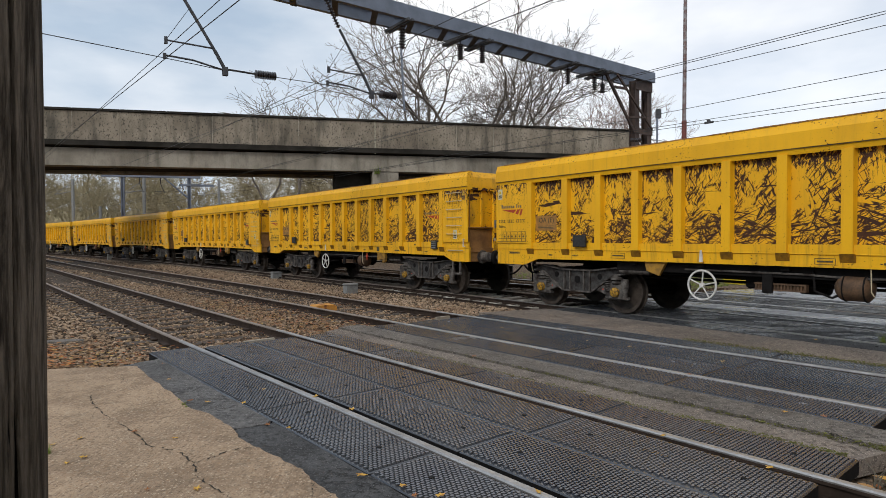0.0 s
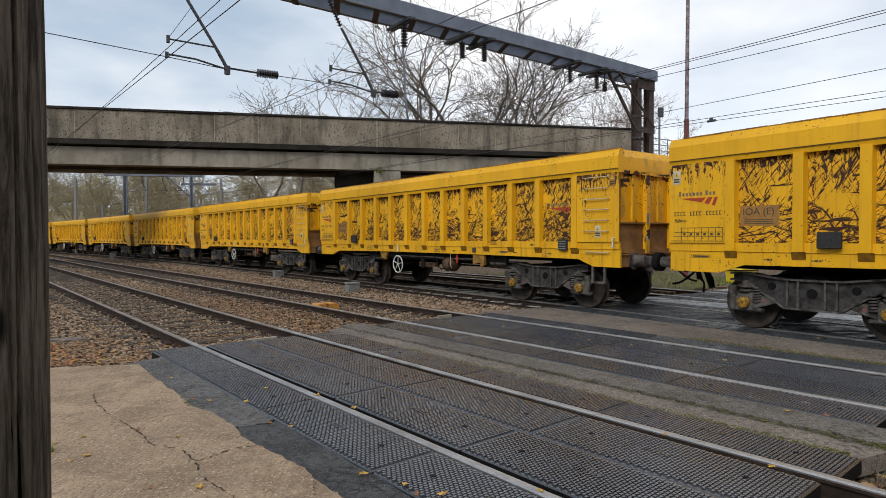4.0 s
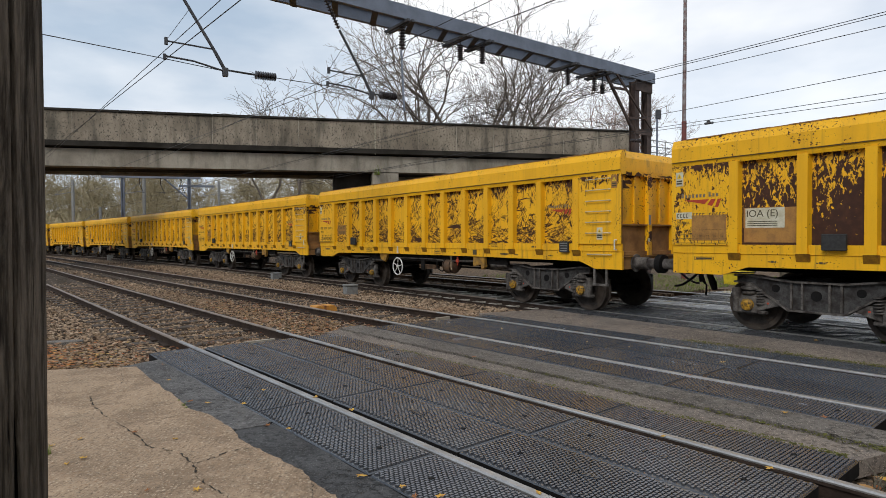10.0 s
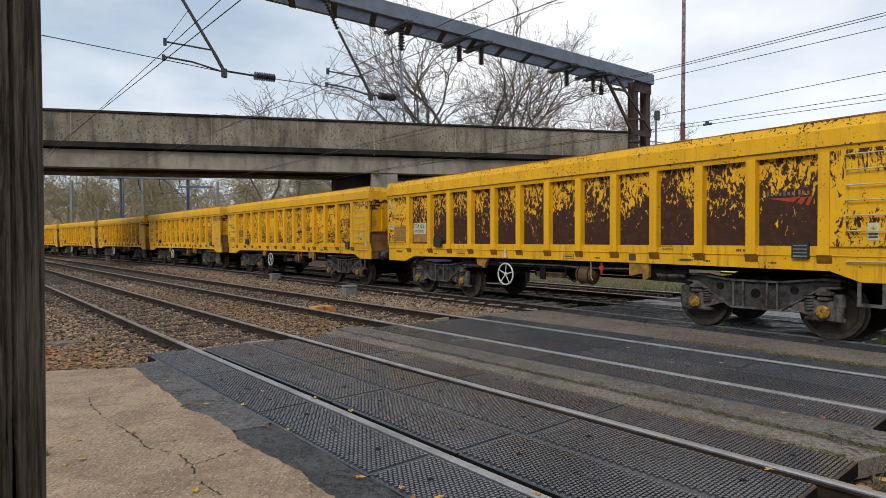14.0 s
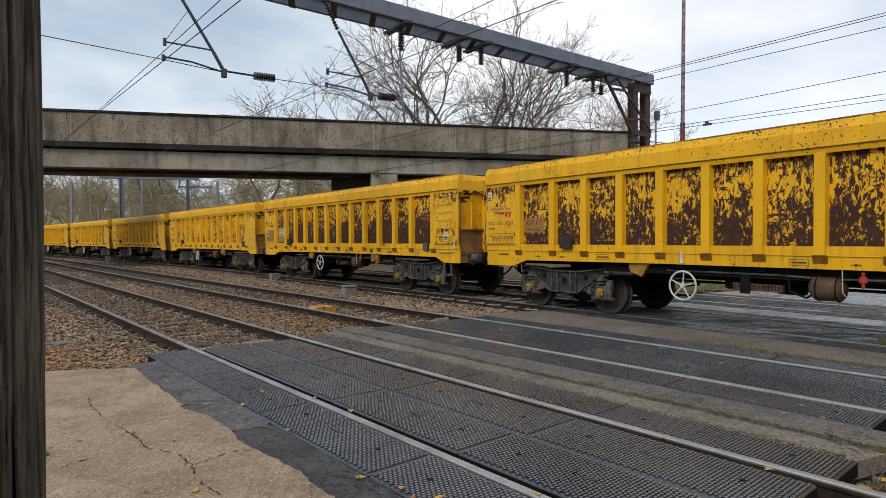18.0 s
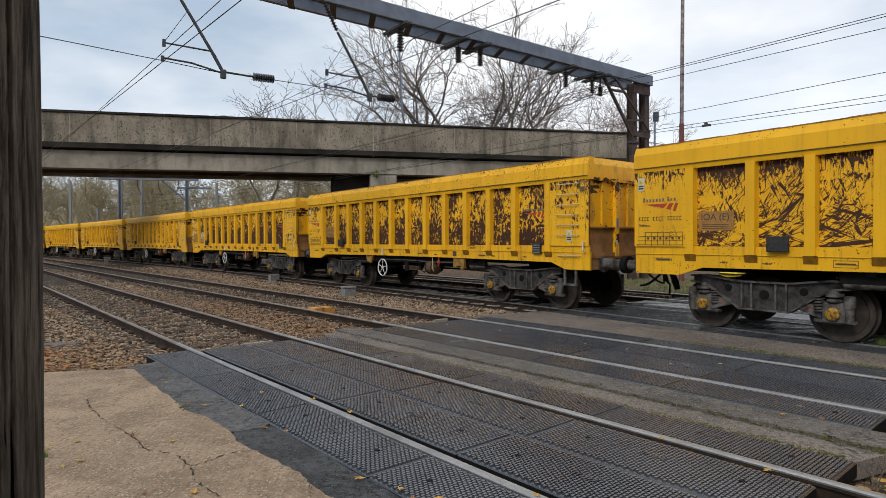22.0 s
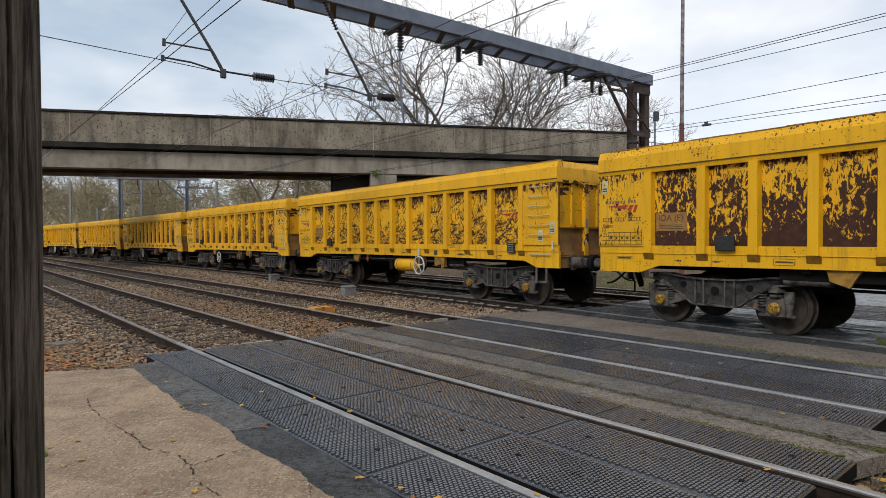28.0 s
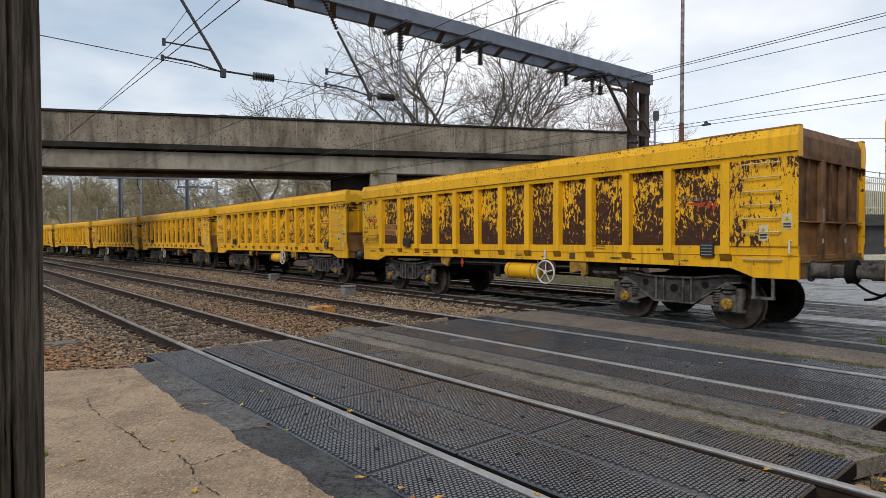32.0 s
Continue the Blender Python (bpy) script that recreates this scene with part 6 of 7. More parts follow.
for lat, z, turn, rad, label in ((3.70, 5.27, -0.0068, 0.009, "thin dark contact wire over the near track"), (3.58, 5.62, 0.0126, 0.008, "thin dark catenary wire over the near track"),
                                 (7.7, 5.34, -0.0141, 0.009, "thin dark contact wire over the second track"), (7.1, 5.69, 0.0474, 0.008, "thin dark catenary wire over the second track"),
                                 (12.22, 5.27, 0.0335, 0.007, "thin dark contact wire over the train"), (12.22, 5.32, 0.0365, 0.007, "thin dark twin wire over the train"),
                                 (12.94, 5.27, 0.014, 0.007, "thin dark wire beside the train's line"), (16.15, 5.27, 0.08, 0.008, "thin dark wire over the far track"),
                                 (19.1, 5.27, -0.019, 0.009, "thin dark feeder wire beyond the tracks"), (20.16, 5.27, -0.0725, 0.009, "thin dark feeder wire beyond the tracks")):
    wire_run(lat, z, turn, r=rad, label=label)
for lat, turn in ((20.16, -0.0725),):
    q_ = tf(9.2, lat + turn * 9.2, 5.27)
    solid("wire_clamp", Mesh().box(-0.04, 0.04, -0.15, 0.15, -0.03, 0.04, 0.015).box(-0.03, 0.03, -0.04, 0.07, 0.02, 0.10, 0.01), M["fitting"], "grey clamp on the feeder wire", "clamp", m=pose(q_.x, q_.y, q_.z, 0, 0, -math.degrees(TH1)))


# ---------------------------------------------------------------- trees
def bare_tree(name, base, height, seed, spread=0.55, levels=6, trunk_r=0.22, material=None, label="", fork=0.22, twig=0.012, group="", lean=(0, 0), side_shoots=0.4):
    """A leafless tree: tapering, crooked limbs that fork down to fine twigs."""
    r = random.Random(seed)
    big, small = Mesh(), Mesh()

    def grow(p, d, ln, rad, lev):
        segs = 4 if lev < 3 else 3
        q, dd = p.copy(), d.copy()
        tgt = big if lev < 2 else small
        bow = Vector((r.uniform(-1, 1), r.uniform(-1, 1), 0.3 if lev < 3 else r.uniform(-0.5, 0.5))) * (0.05 + 0.035 * lev)
        pts, rs, forks = [q.copy()], [max(rad, twig)], []
        for i in range(segs):
            dd = (dd + bow * 0.5 + Vector((r.uniform(-1, 1), r.uniform(-1, 1), r.uniform(-0.7, 0.7))) * (0.15 + 0.045 * lev)).normalized()
            q = q + dd * (ln / segs)
            pts.append(q.copy())
            rs.append(max(rad * (1 - 0.34 * (i + 1) / segs), twig * 0.8))
            if lev >= 1 and i < segs - 1 and r.random() < side_shoots and lev < levels:
                forks.append((q.copy(), dd.copy(), rs[-1]))
        tgt.line(pts, rs, 6 if lev < 2 else (4 if lev < 4 else 3))
        for p2, d2, r2 in forks:
            side = (d2 * 0.6 + Vector((r.uniform(-1, 1), r.uniform(-1, 1), r.uniform(-0.2, 0.6))).normalized()).normalized()
            grow(p2, side, ln * r.uniform(0.4, 0.65), r2 * 0.42, lev + 1 + (r.random() < 0.4))
        if lev < levels:
            for _ in range(2 if r.random() < 0.75 else 3):
                nd = (dd + Vector((r.uniform(-1, 1), r.uniform(-1, 1), r.uniform(-0.3, 0.45))) * spread).normalized()
                grow(q, nd, ln * r.uniform(0.62, 0.86), rad * r.uniform(0.52, 0.68), lev + 1)

    t = thing(name, label, "tree", group, m=pose(base[0], base[1], base[2]))
    grow(Vector((0, 0, -0.3)), Vector((lean[0], lean[1], 1)).normalized(), height * fork, trunk_r, 0)
    material = material or M["bark"]
    k = height / max(v[2] for v in small.v)
    big.v, small.v = [[(x * k, y * k, z * k) for x, y, z in m.v] for m in (big, small)]
    for nm, mm in (("trunk", big), ("crown", small)):
        me = bpy.data.meshes.new(nm)
        me.from_pydata(mm.v, [], mm.f)
        me.materials.append(material)
        part(nm, me, None, t)
    return t


TREES = [(-2.6, 48, 20, 0.26, 7), (0.0, 50, 22, 0.32, 7), (2.2, 52, 23, 0.34, 7), (4.4, 50, 21, 0.30, 7), (6.6, 54, 19, 0.24, 7), (-8.5, 60, 18.5, 0.2, 6), (-11.5, 60, 19, 0.2, 6), (-15, 60, 18, 0.2, 6), (-18.5, 62, 15, 0.18, 6)]
for k, (x, y, h, rad, lv) in enumerate(TREES):
    bare_tree("bare_tree", (x, y, 0), h, 30 + k, 0.52 if lv == 7 else 0.66, lv, rad, label="tall leafless tree with dense fine branches", group="bare trees behind the bridge", twig=0.010 if y < 56 else 0.017, side_shoots=0.41)
for k, (x, y, h) in enumerate(((11.6, 62, 18.5), (14.2, 60, 19.5), (16.8, 62, 18.0), (18.4, 61, 16.5))):
    bare_tree("birch_tree", (x, y, 0), h, 60 + k, 0.40, 7, 0.15, M["birch"], "slender leafless tree with reddish twigs", 0.26, 0.012, "bare trees behind the bridge", side_shoots=0.45)


def copses():
    """Thin leafless scrub and trees beyond the bridge."""
    r = random.Random(77)
    protos = []
    for k in range(5):
        protos.append(bare_tree("scrub_tree", (-30 - 4 * k, 70 + 3 * k, 0), 11 + 1.5 * (k % 3), 200 + k, 0.5, 6, 0.11, M["bark2"], "thin brown-grey leafless scrub tree", 0.24, 0.016, "scrub trees beyond the bridge"))
    for k in range(190):
        s = r.uniform(0, 1)
        x, y = -95 + 105 * s + r.uniform(-3, 3), 66 + 45 * r.random() + (10 if s < 0.3 else 0)
        copy_thing(protos[k % 5], Matrix.Translation((x, y, 0)) @ Matrix.Rotation(r.uniform(0, 6.28), 4, "Z"))


copses()


def bush(name, centre, size, count, material, seed, leaf=0.16, label="", kind="stuff"):
    """A loose heap of small leaf clumps with an uneven outline."""
    r = np.random.default_rng(seed)
    m = Mesh()
    for _ in range(count):
        a, b, c = r.normal(0, 0.45, 3)
        p = (centre[0] + a * size[0], centre[1] + b * size[1], max(-0.2, centre[2] + c * size[2]))
        d = r.normal(0, 1, 3)
        d /= np.linalg.norm(d)
        e = np.cross(d, r.normal(0, 1, 3))
        e /= np.linalg.norm(e)
        s = leaf * r.uniform(0.5, 1.3)
        P = np.array(p)
        m.v += [tuple(P - d * s), tuple(P + e * s * 0.5), tuple(P + d * s), tuple(P - e * s * 0.5)]
        o = len(m.v) - 4
        m.f.append((o, o + 1, o + 2, o + 3))
    me = bpy.data.meshes.new(name)
    me.from_pydata(m.v, [], m.f)
    me.materials.append(material)
    return solid(name, me, None, label, "scrub", kind=kind)


_r = random.Random(5)
for k in range(16):
    x = -78 + 5.2 * k
    bush("undergrowth", (x, 72 + _r.uniform(-4, 10), 1.2), (6, 4, 3.4), 2600, M["scrub"] if k % 5 != 4 else M["scrub2"], 300 + k, 0.11, "olive-brown thicket beyond the bridge")
bush("undergrowth", (-16, 62, 2.5), (4, 2, 3.0), 2600, M["scrub2"], 340, 0.11, "orange-brown autumn shrubs")


def far_ridge():
    """A low, ragged belt of woods on the horizon."""
    m = Mesh()
    n = 420
    for i in range(n):
        a = radians(-82 + 150 * i / n)
        h = 8.5 + 3.0 * noise.noise((i * 0.06, 0, 0)) + 1.6 * noise.noise((i * 0.45, 3, 0)) + _r.uniform(-0.5, 0.5)
        for d, z in ((170, -1), (171, h * 0.6), (174, h), (190, h * 0.8)):
            m.v.append((math.sin(a) * d, math.cos(a) * d, z))
    m.f = [(4 * i + j, 4 * i + j + 1, 4 * i + 5 + j, 4 * i + 4 + j) for i in range(n - 1) for j in range(3)]
    solid("backdrop_woods", m, M["bark2"], "distant grey-brown woods on the horizon", "woods", kind="stuff")


far_ridge()


def sky_blocker():
    """An unseen belt, added to shut off the low sky's light on the side of the camera."""
    m = Mesh()
    n = 260
    for i in range(n):
        a = radians(70 + 205 * i / (n - 1))
        h = 9.5 + 2.4 * noise.noise((i * 0.09, 7, 0)) + 1.5 * noise.noise((i * 0.5, 5, 0)) + _r.uniform(-0.4, 0.4)
        d0 = 34 + 4 * noise.noise((i * 0.12, 2, 4))
        for d, z in ((d0, -0.3), (d0 + 0.8, h * 0.55), (d0 + 2.0, h), (d0 + 7, h * 0.9), (d0 + 8, -0.3)):
            m.v.append((math.sin(a) * d, math.cos(a) * d, z))
    m.f = [(5 * i + j, 5 * i + j + 1, 5 * i + 6 + j, 5 * i + 5 + j) for i in range(n - 1) for j in range(4)]
    solid("backdrop_trees", m, M["woods"], "unseen dark belt added behind the camera to block low sky light", "woods", kind="stuff")


# dark colour of the unseen belt that blocks low sky light
M["woods"] = worn("sky_blocker_dark", (0.10, 0.09, 0.06), (0.045, 0.042, 0.03), 0.6, 0.8, 0.95, world=True)
sky_blocker()


# ---------------------------------------------------------------- lineside things
def timber_post():
    """The weathered post beside the camera, with drying cracks."""
    m = Mesh()
    n, rows = 420, 60
    r = random.Random(4)
    POST_CRACK = 6.17
    groove = [r.uniform(0, 6.28) for _ in range(16)]
    deep = [r.uniform(0.001, 0.006) for _ in groove]
    for j in range(rows):
        z = -0.1 + 3.4 * j / (rows - 1)
        for i in range(n):
            a = 2 * math.pi * i / n
            rad = 0.125 + 0.004 * noise.noise((math.cos(a) * 2, math.sin(a) * 2, z * 1.5))
            for g, d in zip(groove, deep):
                da = (a - g - 0.05 * noise.noise((g, z * 1.2, 0)) + math.pi) % (2 * math.pi) - math.pi
                rad -= d * math.exp(-(da / 0.05) ** 2)
            da = (a - POST_CRACK - 0.03 * noise.noise((9, z, 0)) + math.pi) % (2 * math.pi) - math.pi
            rad -= 0.06 * math.exp(-(da / 0.016) ** 4)
            m.v.append((rad * math.cos(a), rad * math.sin(a), z))
    m.f = [(j * n + i, j * n + (i + 1) % n, (j + 1) * n + (i + 1) % n, (j + 1) * n + i) for j in range(rows - 1) for i in range(n)]
    m.f += [tuple(reversed(range(n))), tuple(range((rows - 1) * n, rows * n))]
    post_me = m.data("timber_post", M["post"], True)
    post_me.materials.append(M["post_check"])
    for f in post_me.polygons:
        x, y, z = f.center
        da = (math.atan2(y, x) - POST_CRACK - 0.03 * noise.noise((9, z, 0)) + 3 * math.pi) % (2 * math.pi) - math.pi
        if abs(da) < 0.018:
            f.material_index = 1
    solid("timber_post", post_me, None, "dark weathered round timber post with long cracks", "post", m=pose(-0.630, 0.708, 0))


timber_post()


def lamp_pole():
    x, y = 8.85, 21.5
    t = thing("tall_pole", "tall thin grey pole with flaking rust-red foot", "pole", m=pose(x, y, -0.2))
    part("pole_shaft", Mesh().tube((0, 0, 5.9), (0.05, 0, 13.5), 0.07, 10, 0.058), M["pole"], t)
    part("pole_foot", Mesh().tube((0, 0, 0), (0, 0, 5.9), 0.085, 10), M["pole_red"], t, "rust-red lower length")


lamp_pole()


def small_cabinet(x, y, w, d, h, turn, label, material, z=-0.18):
    c = thing("trackside_box", label, "trackside box", "trackside boxes", m=pose(x, y, z, 0, 0, turn))
    part("box_body", Mesh().box(-w / 2, w / 2, -d / 2, d / 2, 0, h * 0.8, 0.015), material, c)
    part("box_lid", Mesh().box(-w / 2 - 0.015, w / 2 + 0.015, -d / 2 - 0.015, d / 2 + 0.015, h * 0.8, h, 0.02), material, c)
    return c


small_cabinet(-2.72, 17.3, 0.36, 0.28, 0.32, 35, "grey metal trackside junction box on the ballast", M["cabinet"])
small_cabinet(-6.75, 23.8, 0.36, 0.3, 0.30, 35, "grey metal trackside junction box beside the train's track", M["cabinet"])
small_cabinet(-26.6, 47.0, 0.4, 0.3, 0.42, 35, "distant grey trackside cabinet", M["cabinet"])
ob_ = thing("point_machine_cover", "scuffed orange cover between the rails", "cover", m=pose(-2.66, 13.05, -0.16, 0, 0, 38))
part("cover_body", Mesh().prism([(-0.27, 0.0), (0.27, 0.0), (0.25, 0.12), (0.19, 0.165), (-0.22, 0.165), (-0.26, 0.12)], -0.16, 0.16, "y"), M["orange"], ob_)
part("cover_strap", Mesh().box(-0.05, 0.0, -0.165, 0.165, 0.0, 0.17), M["leaf2"], ob_)


def tuft(x, y, z, size, n, seed, label, material=None):
    me = stems((0, 0, 0), n, size, seed)
    solid("grass_tuft", me, material or M["grass"], label, "grass", "grass tufts", m=pose(x, y, z))


for k, (u, v, sz) in enumerate(((84, 803, 0.07), (327, 716, 0.04), (331, 720, 0.03), (318, 707, 0.025), (1567, 605, 0.14))):
    q = gp(u, v)
    tuft(q.x, q.y, -0.01, sz, 40, 60 + k, "small green weed in the crossing's edge")
for k in range(26):
    r_ = random.Random(k)
    q = tf(r_.uniform(0.3, 1.0), r_.uniform(4.3, 6.4))
    tuft(q.x, q.y, -0.16, r_.uniform(0.12, 0.28), 26, 90 + k, "dry yellow-green weed at the crossing's end", M["grass"] if k % 3 else M["timber"])


# beyond the train: verge, fence, hedge, parked things
def beyond():
    strip("verge", [tf(8.1, 15.0), tf(8.3, 17.2), tf(7.0, 18.5), tf(8.3, 24), tf(12, 40), tf(40, 45), tf(60, 20), tf(30, 15.5)], -0.2, -0.06, M["gravel"], "gravelly verge with rough grass", "verge")
    r2 = np.random.default_rng(8)
    blades = Mesh()
    for _ in range(5200):
        q = tf(8.1 + 9 * r2.random() ** 1.5, r2.uniform(15.6, 22))
        a, h, wd = r2.uniform(0, 6.28), r2.uniform(0.03, 0.11), 0.008
        dx, dy = math.cos(a), math.sin(a)
        blades.v += [(q.x - dy * wd, q.y + dx * wd, -0.06), (q.x + dy * wd, q.y - dx * wd, -0.06), (q.x + dx * h * 0.6, q.y + dy * h * 0.6, -0.06 + h)]
        o = len(blades.v) - 3
        blades.f.append((o, o + 1, o + 2))
    me_ = bpy.data.meshes.new("verge_grass")
    me_.from_pydata(blades.v, [], blades.f)
    me_.materials.append(M["grass"])
    solid("verge_grass", me_, None, "short yellow-green grass on the verge", "grass", kind="stuff")
    for k in range(30):
        r_ = random.Random(400 + k)
        q = tf(8.3 + 12 * r_.random() ** 2, r_.uniform(15.3, 23))
        tuft(q.x, q.y, -0.07, r_.uniform(0.08, 0.2), 22, 500 + k, "rough green verge grass")
    bin_ = thing("yellow_grit_bin", "bright yellow plastic bin with black trim on the verge", "bin", m=pose(9.6, 19.0, -0.06, 0, 0, 25))
    part("bin_body", Mesh().prism([(-0.3, 0), (0.3, 0), (0.36, 0.42), (-0.36, 0.42)], -0.3, 0.3, "y"), M["hivis"], bin_)
    part("bin_lid", Mesh().prism([(-0.38, 0.42), (0.38, 0.42), (0.3, 0.55), (-0.3, 0.55)], -0.32, 0.32, "y"), M["hivis"], bin_)
    part("bin_band", Mesh().box(-0.39, 0.39, -0.33, 0.33, 0.39, 0.43), M["black"], bin_)
    solid("white_sack", Mesh().lathe([(0.0, 0.12), (0.06, 0.14), (0.13, 0.11), (0.17, 0.05)], (0, 0, 0), 12, "z"), M["white"], "pale rubble sack on the verge", "sack", smooth=True, m=pose(10.1, 17.9, -0.07))
    pole = thing("timber_pole", "old greenish timber pole with a wire", "pole", m=pose(13.0, 22.3, -0.2))
    part("pole_shaft", Mesh().tube((0, 0, 0), (0, 0, 5.75), 0.15, 12, 0.13).lathe([(5.75, 0.13), (5.85, 0.10), (5.89, 0.03)], (0, 0, 0), 12, "z"), M["timber"], pole)
    part("pole_bolt", Mesh().tube((-0.3, 0, 5.45), (0.35, 0, 5.45), 0.03, 6), M["iron"], pole)
    part("pole_wire", Mesh().line([(0.35, 0, 5.45), (8, 0.5, 5.5), (22, 1, 5.6)], 0.011, 5), M["wire"], pole)
    sg = thing("small_lamp", "small lamp head on a slim grey post", "lamp", m=pose(12.8, 35, 0.04))
    part("lamp_post", Mesh().tube((0, 0, 0), (0, 0, 9.0), 0.06, 8), M["gantry"], sg)
    part("lamp_head", Mesh().box(-0.08, 0.22, -0.1, 0.1, 8.45, 9.0, 0.03), M["fitting"], sg)
    fl = thing("bridge_railing", "thin pale railing along the approach road", "railing", m=pose(13.2, 39.5, 0, 0, 0, 12))
    for z in (7.3, 7.7, 8.1):
        part("rail_bar", Mesh().tube((0, 0, z), (26, 0, z - 2.4), 0.03, 6), M["cabinet"], fl)
    for i in range(14):
        part("rail_post", Mesh().tube((i * 2.0, 0, 6.4 - i * 0.18), (i * 2.0, 0, 8.15 - i * 0.18), 0.035, 6), M["cabinet"], fl)
    m = Mesh()
    pts = [(12.5, 38.5, -0.3), (60, 46, -0.3), (60, 50, 3.4), (12.5, 43, 6.6), (12.5, 52, 6.6), (60, 60, 3.2)]
    m.add(pts, [(0, 1, 2, 3), (3, 2, 5, 4)])
    solid("embankment", m, M["verge"], "grassy road embankment", "embankment", kind="structure")
    for k in range(9):
        bush("hedge", (15 + 4.6 * k, 37.5 + 0.5 * k, 1.4), (3.4, 1.4, 1.8), 900, M["hedge"], 700 + k, 0.16, "dark green hedge at the foot of the embankment")
    pal = thing("palisade_fence", "pale steel palisade fence above the hedge", "fence", m=pose(14, 36.6, 0, 0, 0, 8))
    me = Mesh().box(-0.035, 0.035, -0.008, 0.008, 0, 2.35).add([(-0.035, 0, 2.35), (0.035, 0, 2.35), (0, 0, 2.5)], [(0, 1, 2)]).data("pale", M["sign"])
    for i in range(170):
        part("pale", me, None, pal, at=pose(i * 0.155, 0, 3.0))
    for z in (3.4, 5.0):
        part("fence_rail", Mesh().box(-0.1, 26.5, 0.02, 0.06, z, z + 0.06), M["sign"], pal)
    for i in range(10):
        part("fence_post", Mesh().box(i * 2.75 - 0.05, i * 2.75 + 0.05, 0.06, 0.16, -0.2, 5.4), M["sign"], pal)
    shed = thing("dark_shed", "low dark building behind the road", "shed", m=pose(22, 31, -0.2, 0, 0, 8))
    part("shed_wall", Mesh().box(-4, 8, 0, 5, 0, 2.3), M["shed"], shed)
    part("shed_roof", Mesh().prism([(-0.3, 2.3), (5.3, 2.3), (2.5, 3.0)], -4.3, 8.3, "x"), M["soffit"], shed)
    gr = thing("road_guardrail", "pale guardrail beside the far road", "guardrail", m=pose(14.5, 24.5, -0.06, 0, 0, 8))
    part("guard_beam", Mesh().box(0, 16, -0.03, 0.03, 0.55, 0.8, 0.02), M["sign"], gr)
    for i in range(7):
        part("guard_post", Mesh().box(i * 2.6, i * 2.6 + 0.1, 0.03, 0.12, 0, 0.75), M["cabinet"], gr)


M["verge"] = worn("verge_ground", (0.19, 0.16, 0.11), (0.10, 0.11, 0.045), 0.9, 0.8, 0.92, fine=22.0, world=True)
M["hedge"] = worn("hedge_leaf", (0.05, 0.07, 0.025), (0.03, 0.04, 0.018), 2.0, 0.7, 0.8, world=True)
M["shed"] = worn("dark_cladding", (0.06, 0.055, 0.055), (0.035, 0.03, 0.03), 2.0, 0.5, 0.7)
beyond()


# far portals seen under the bridge
def far_portal(x, y, turn, w, h, label):
    g = thing("distant_portal", label, "gantry", "distant overhead line structures", m=pose(x, y, 0, 0, 0, turn))
    for xx in (0, -w):
        part("column", Mesh().box(xx - 0.13, xx - 0.07, -0.13, 0.13, -0.2, h).box(xx + 0.07, xx + 0.13, -0.13, 0.13, -0.2, h).box(xx - 0.07, xx + 0.07, -0.02, 0.02, -0.2, h), M["gantry"], g)
    part("beam", Mesh().box(-w - 1.6, 0.9, -0.2, 0.2, h - 0.3, h), M["gantry"], g)
    part("brace", Mesh().tube((-0.1, 0, h - 2.0), (-2.0, 0, h - 0.3), 0.07, 5), M["gantry"], g)
    part("cross_arm", Mesh().box(-0.8, 2.0, -0.12, 0.12, h - 1.0, h - 0.82), M["gantry"], g)
    for i in range(3):
        u = -w * (i + 0.4) / 3.2
        hg = part("insulator", insulator((u, 0, h - 0.3), (u, 0, h - 0.8), 5, 0.055), M["insul"], g)
        part("registration_arm", Mesh().tube((u, 0, h - 0.8), (u + 0.3, 0, 5.4), 0.03, 5).tube((u + 0.4, 0, 5.45), (u - 0.5, 0, 5.5), 0.02, 5), M["fitting"], hg)


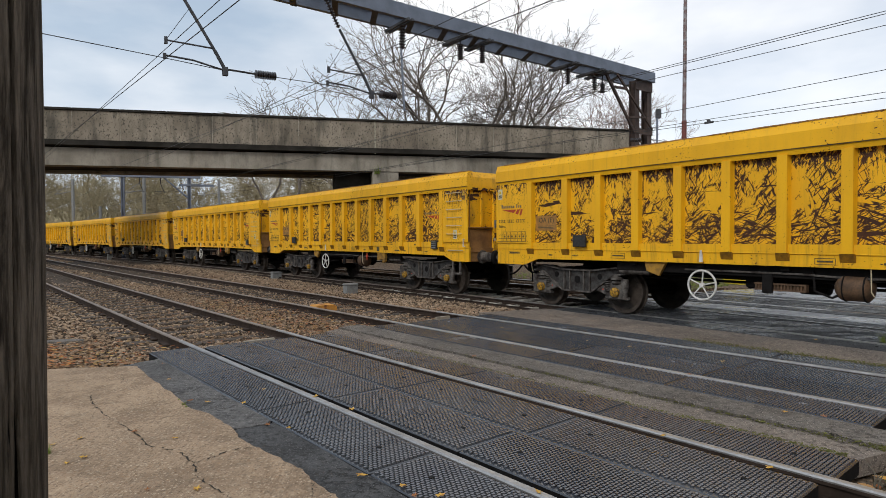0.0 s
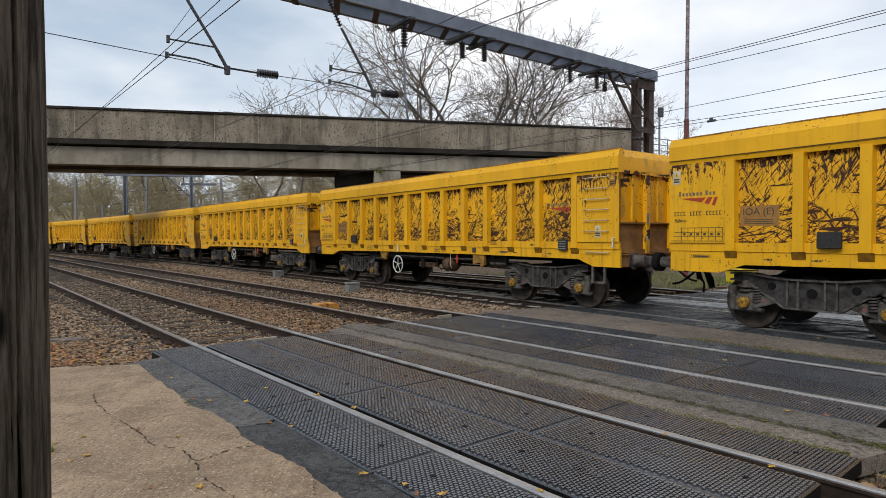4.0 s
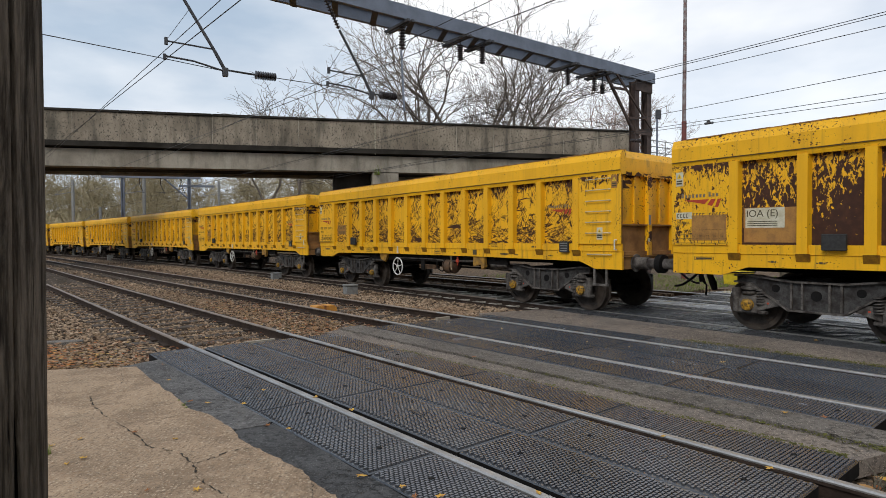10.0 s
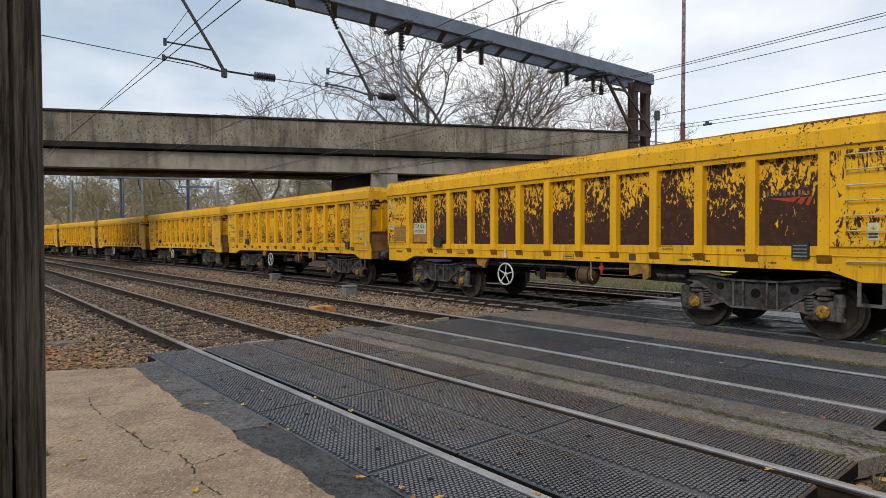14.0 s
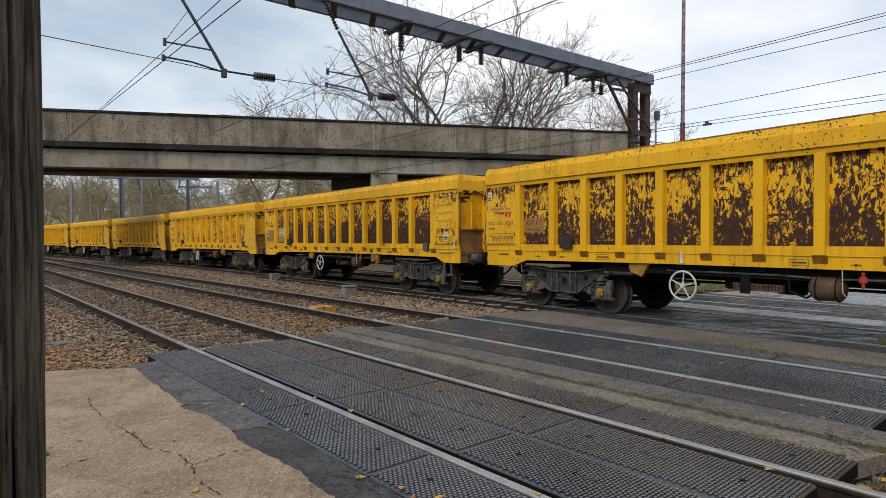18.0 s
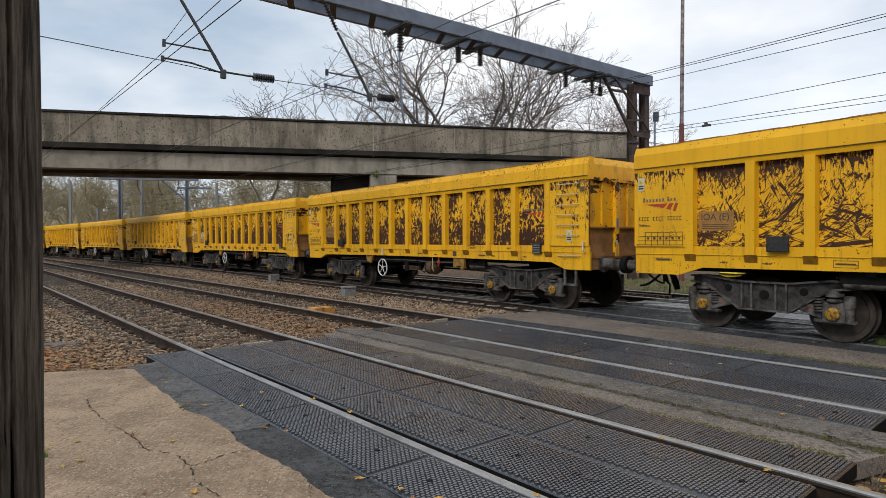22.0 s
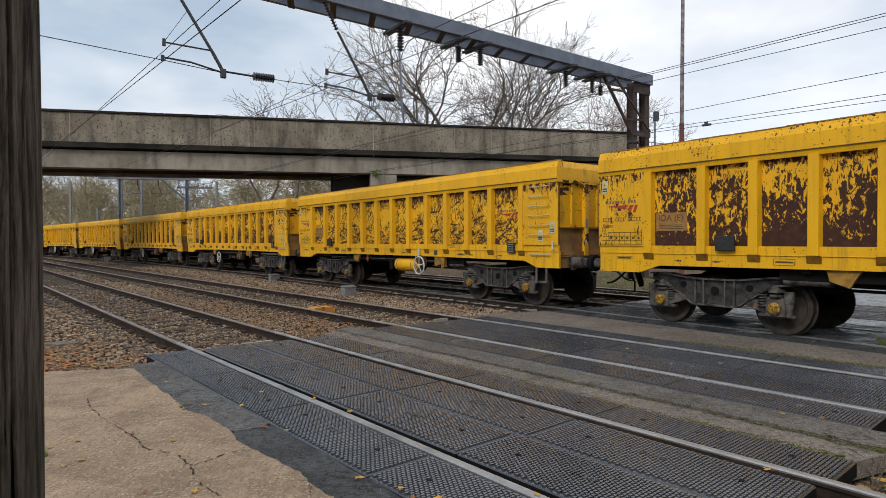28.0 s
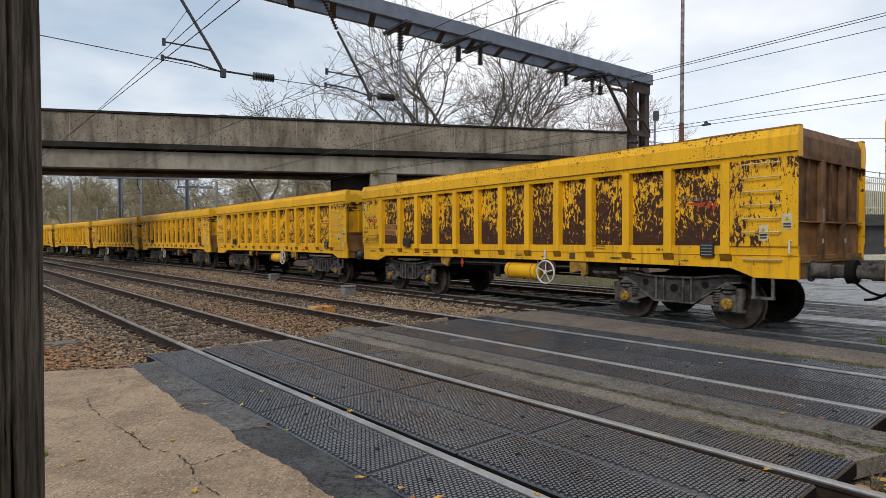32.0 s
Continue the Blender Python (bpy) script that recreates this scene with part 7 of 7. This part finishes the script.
far_portal(-21.7, 50.5, 13, 5.2, 6.95, "blue-grey overhead line portal beyond the bridge")
for x, y, h in ((-36.4, 58.0, 7.6), (-45, 66, 6.9), (-26.35, 52, 7.2), (-22.0, 58, 7.4), (-34.9, 60, 5.0)):
    s_ = thing("distant_mast", "slim pale overhead line mast", "mast", "distant overhead line structures", m=pose(x, y, -0.2))
    part("mast_shaft", Mesh().box(-0.1, 0.1, -0.1, 0.1, 0, h), M["cabinet"], s_)
    part("mast_arm", Mesh().tube((0, 0, h - 1.2), (-1.8, 0, h - 1.5), 0.04, 5).tube((0, 0, h - 0.3), (-1.8, 0, h - 1.5), 0.03, 5), M["cabinet"], s_)

q_ = gp(118, 604, -0.14)
solid("flat_stone", Mesh().prism([(-0.32, -0.1), (0.05, -0.14), (0.28, -0.04), (0.22, 0.11), (-0.15, 0.13), (-0.3, 0.06)], -0.2, -0.125, "z"), M["asphalt"], "flat grey slab lying in the litter", "slab", m=pose(q_.x, q_.y, 0, 0, 0, 8))


# ---------------------------------------------------------------- how the train rolls
S_KEYS = [(0, -20.221), (3, -13.364), (6, -6.746), (9, -0.058), (12, 6.592), (16, 15.717), (20, 24.864), (24, 34.425), (28, 43.803), (32, 52.674)]


def train_s(t):
    """How far the reference wagon has come along the arc at t seconds."""
    kt, kv = [a for a, _ in S_KEYS], [b for _, b in S_KEYS]
    m = np.gradient(np.array(kv), np.array(kt))
    j = min(max(int(np.searchsorted(kt, t)) - 1, 0), len(kt) - 2)
    h = kt[j + 1] - kt[j]
    u = (t - kt[j]) / h
    return (2 * u**3 - 3 * u**2 + 1) * kv[j] + (u**3 - 2 * u**2 + u) * h * m[j] + (-2 * u**3 + 3 * u**2) * kv[j + 1] + (u**3 - u**2) * h * m[j + 1]


def wagon_pose(s):
    a, b = arc(s - BOGIE)[0], arc(s + BOGIE)[0]
    c, d = (a + b) / 2, b - a
    return pose(c.x, c.y, 0, 0, 0, -math.degrees(math.atan2(d.x, d.y)))


def motions():
    turns = [(0.25 * i, train_s(0.25 * i)) for i in range(129)]
    for k, w in enumerate(WAGONS):
        s0 = -(k - 6) * PITCH
        walk(w, [(t, wagon_pose(train_s(t) + s0)) for t in range(33)])
        for o in w.children:
            if o.name.split(".")[0] == "wheelset":
                x, y, z = o.location
                walk(o, [(t, Matrix.Translation((x, y, z)) @ Matrix.Rotation(-(s - turns[0][1]) / WHEEL_R, 4, "X")) for t, s in turns])


motions()
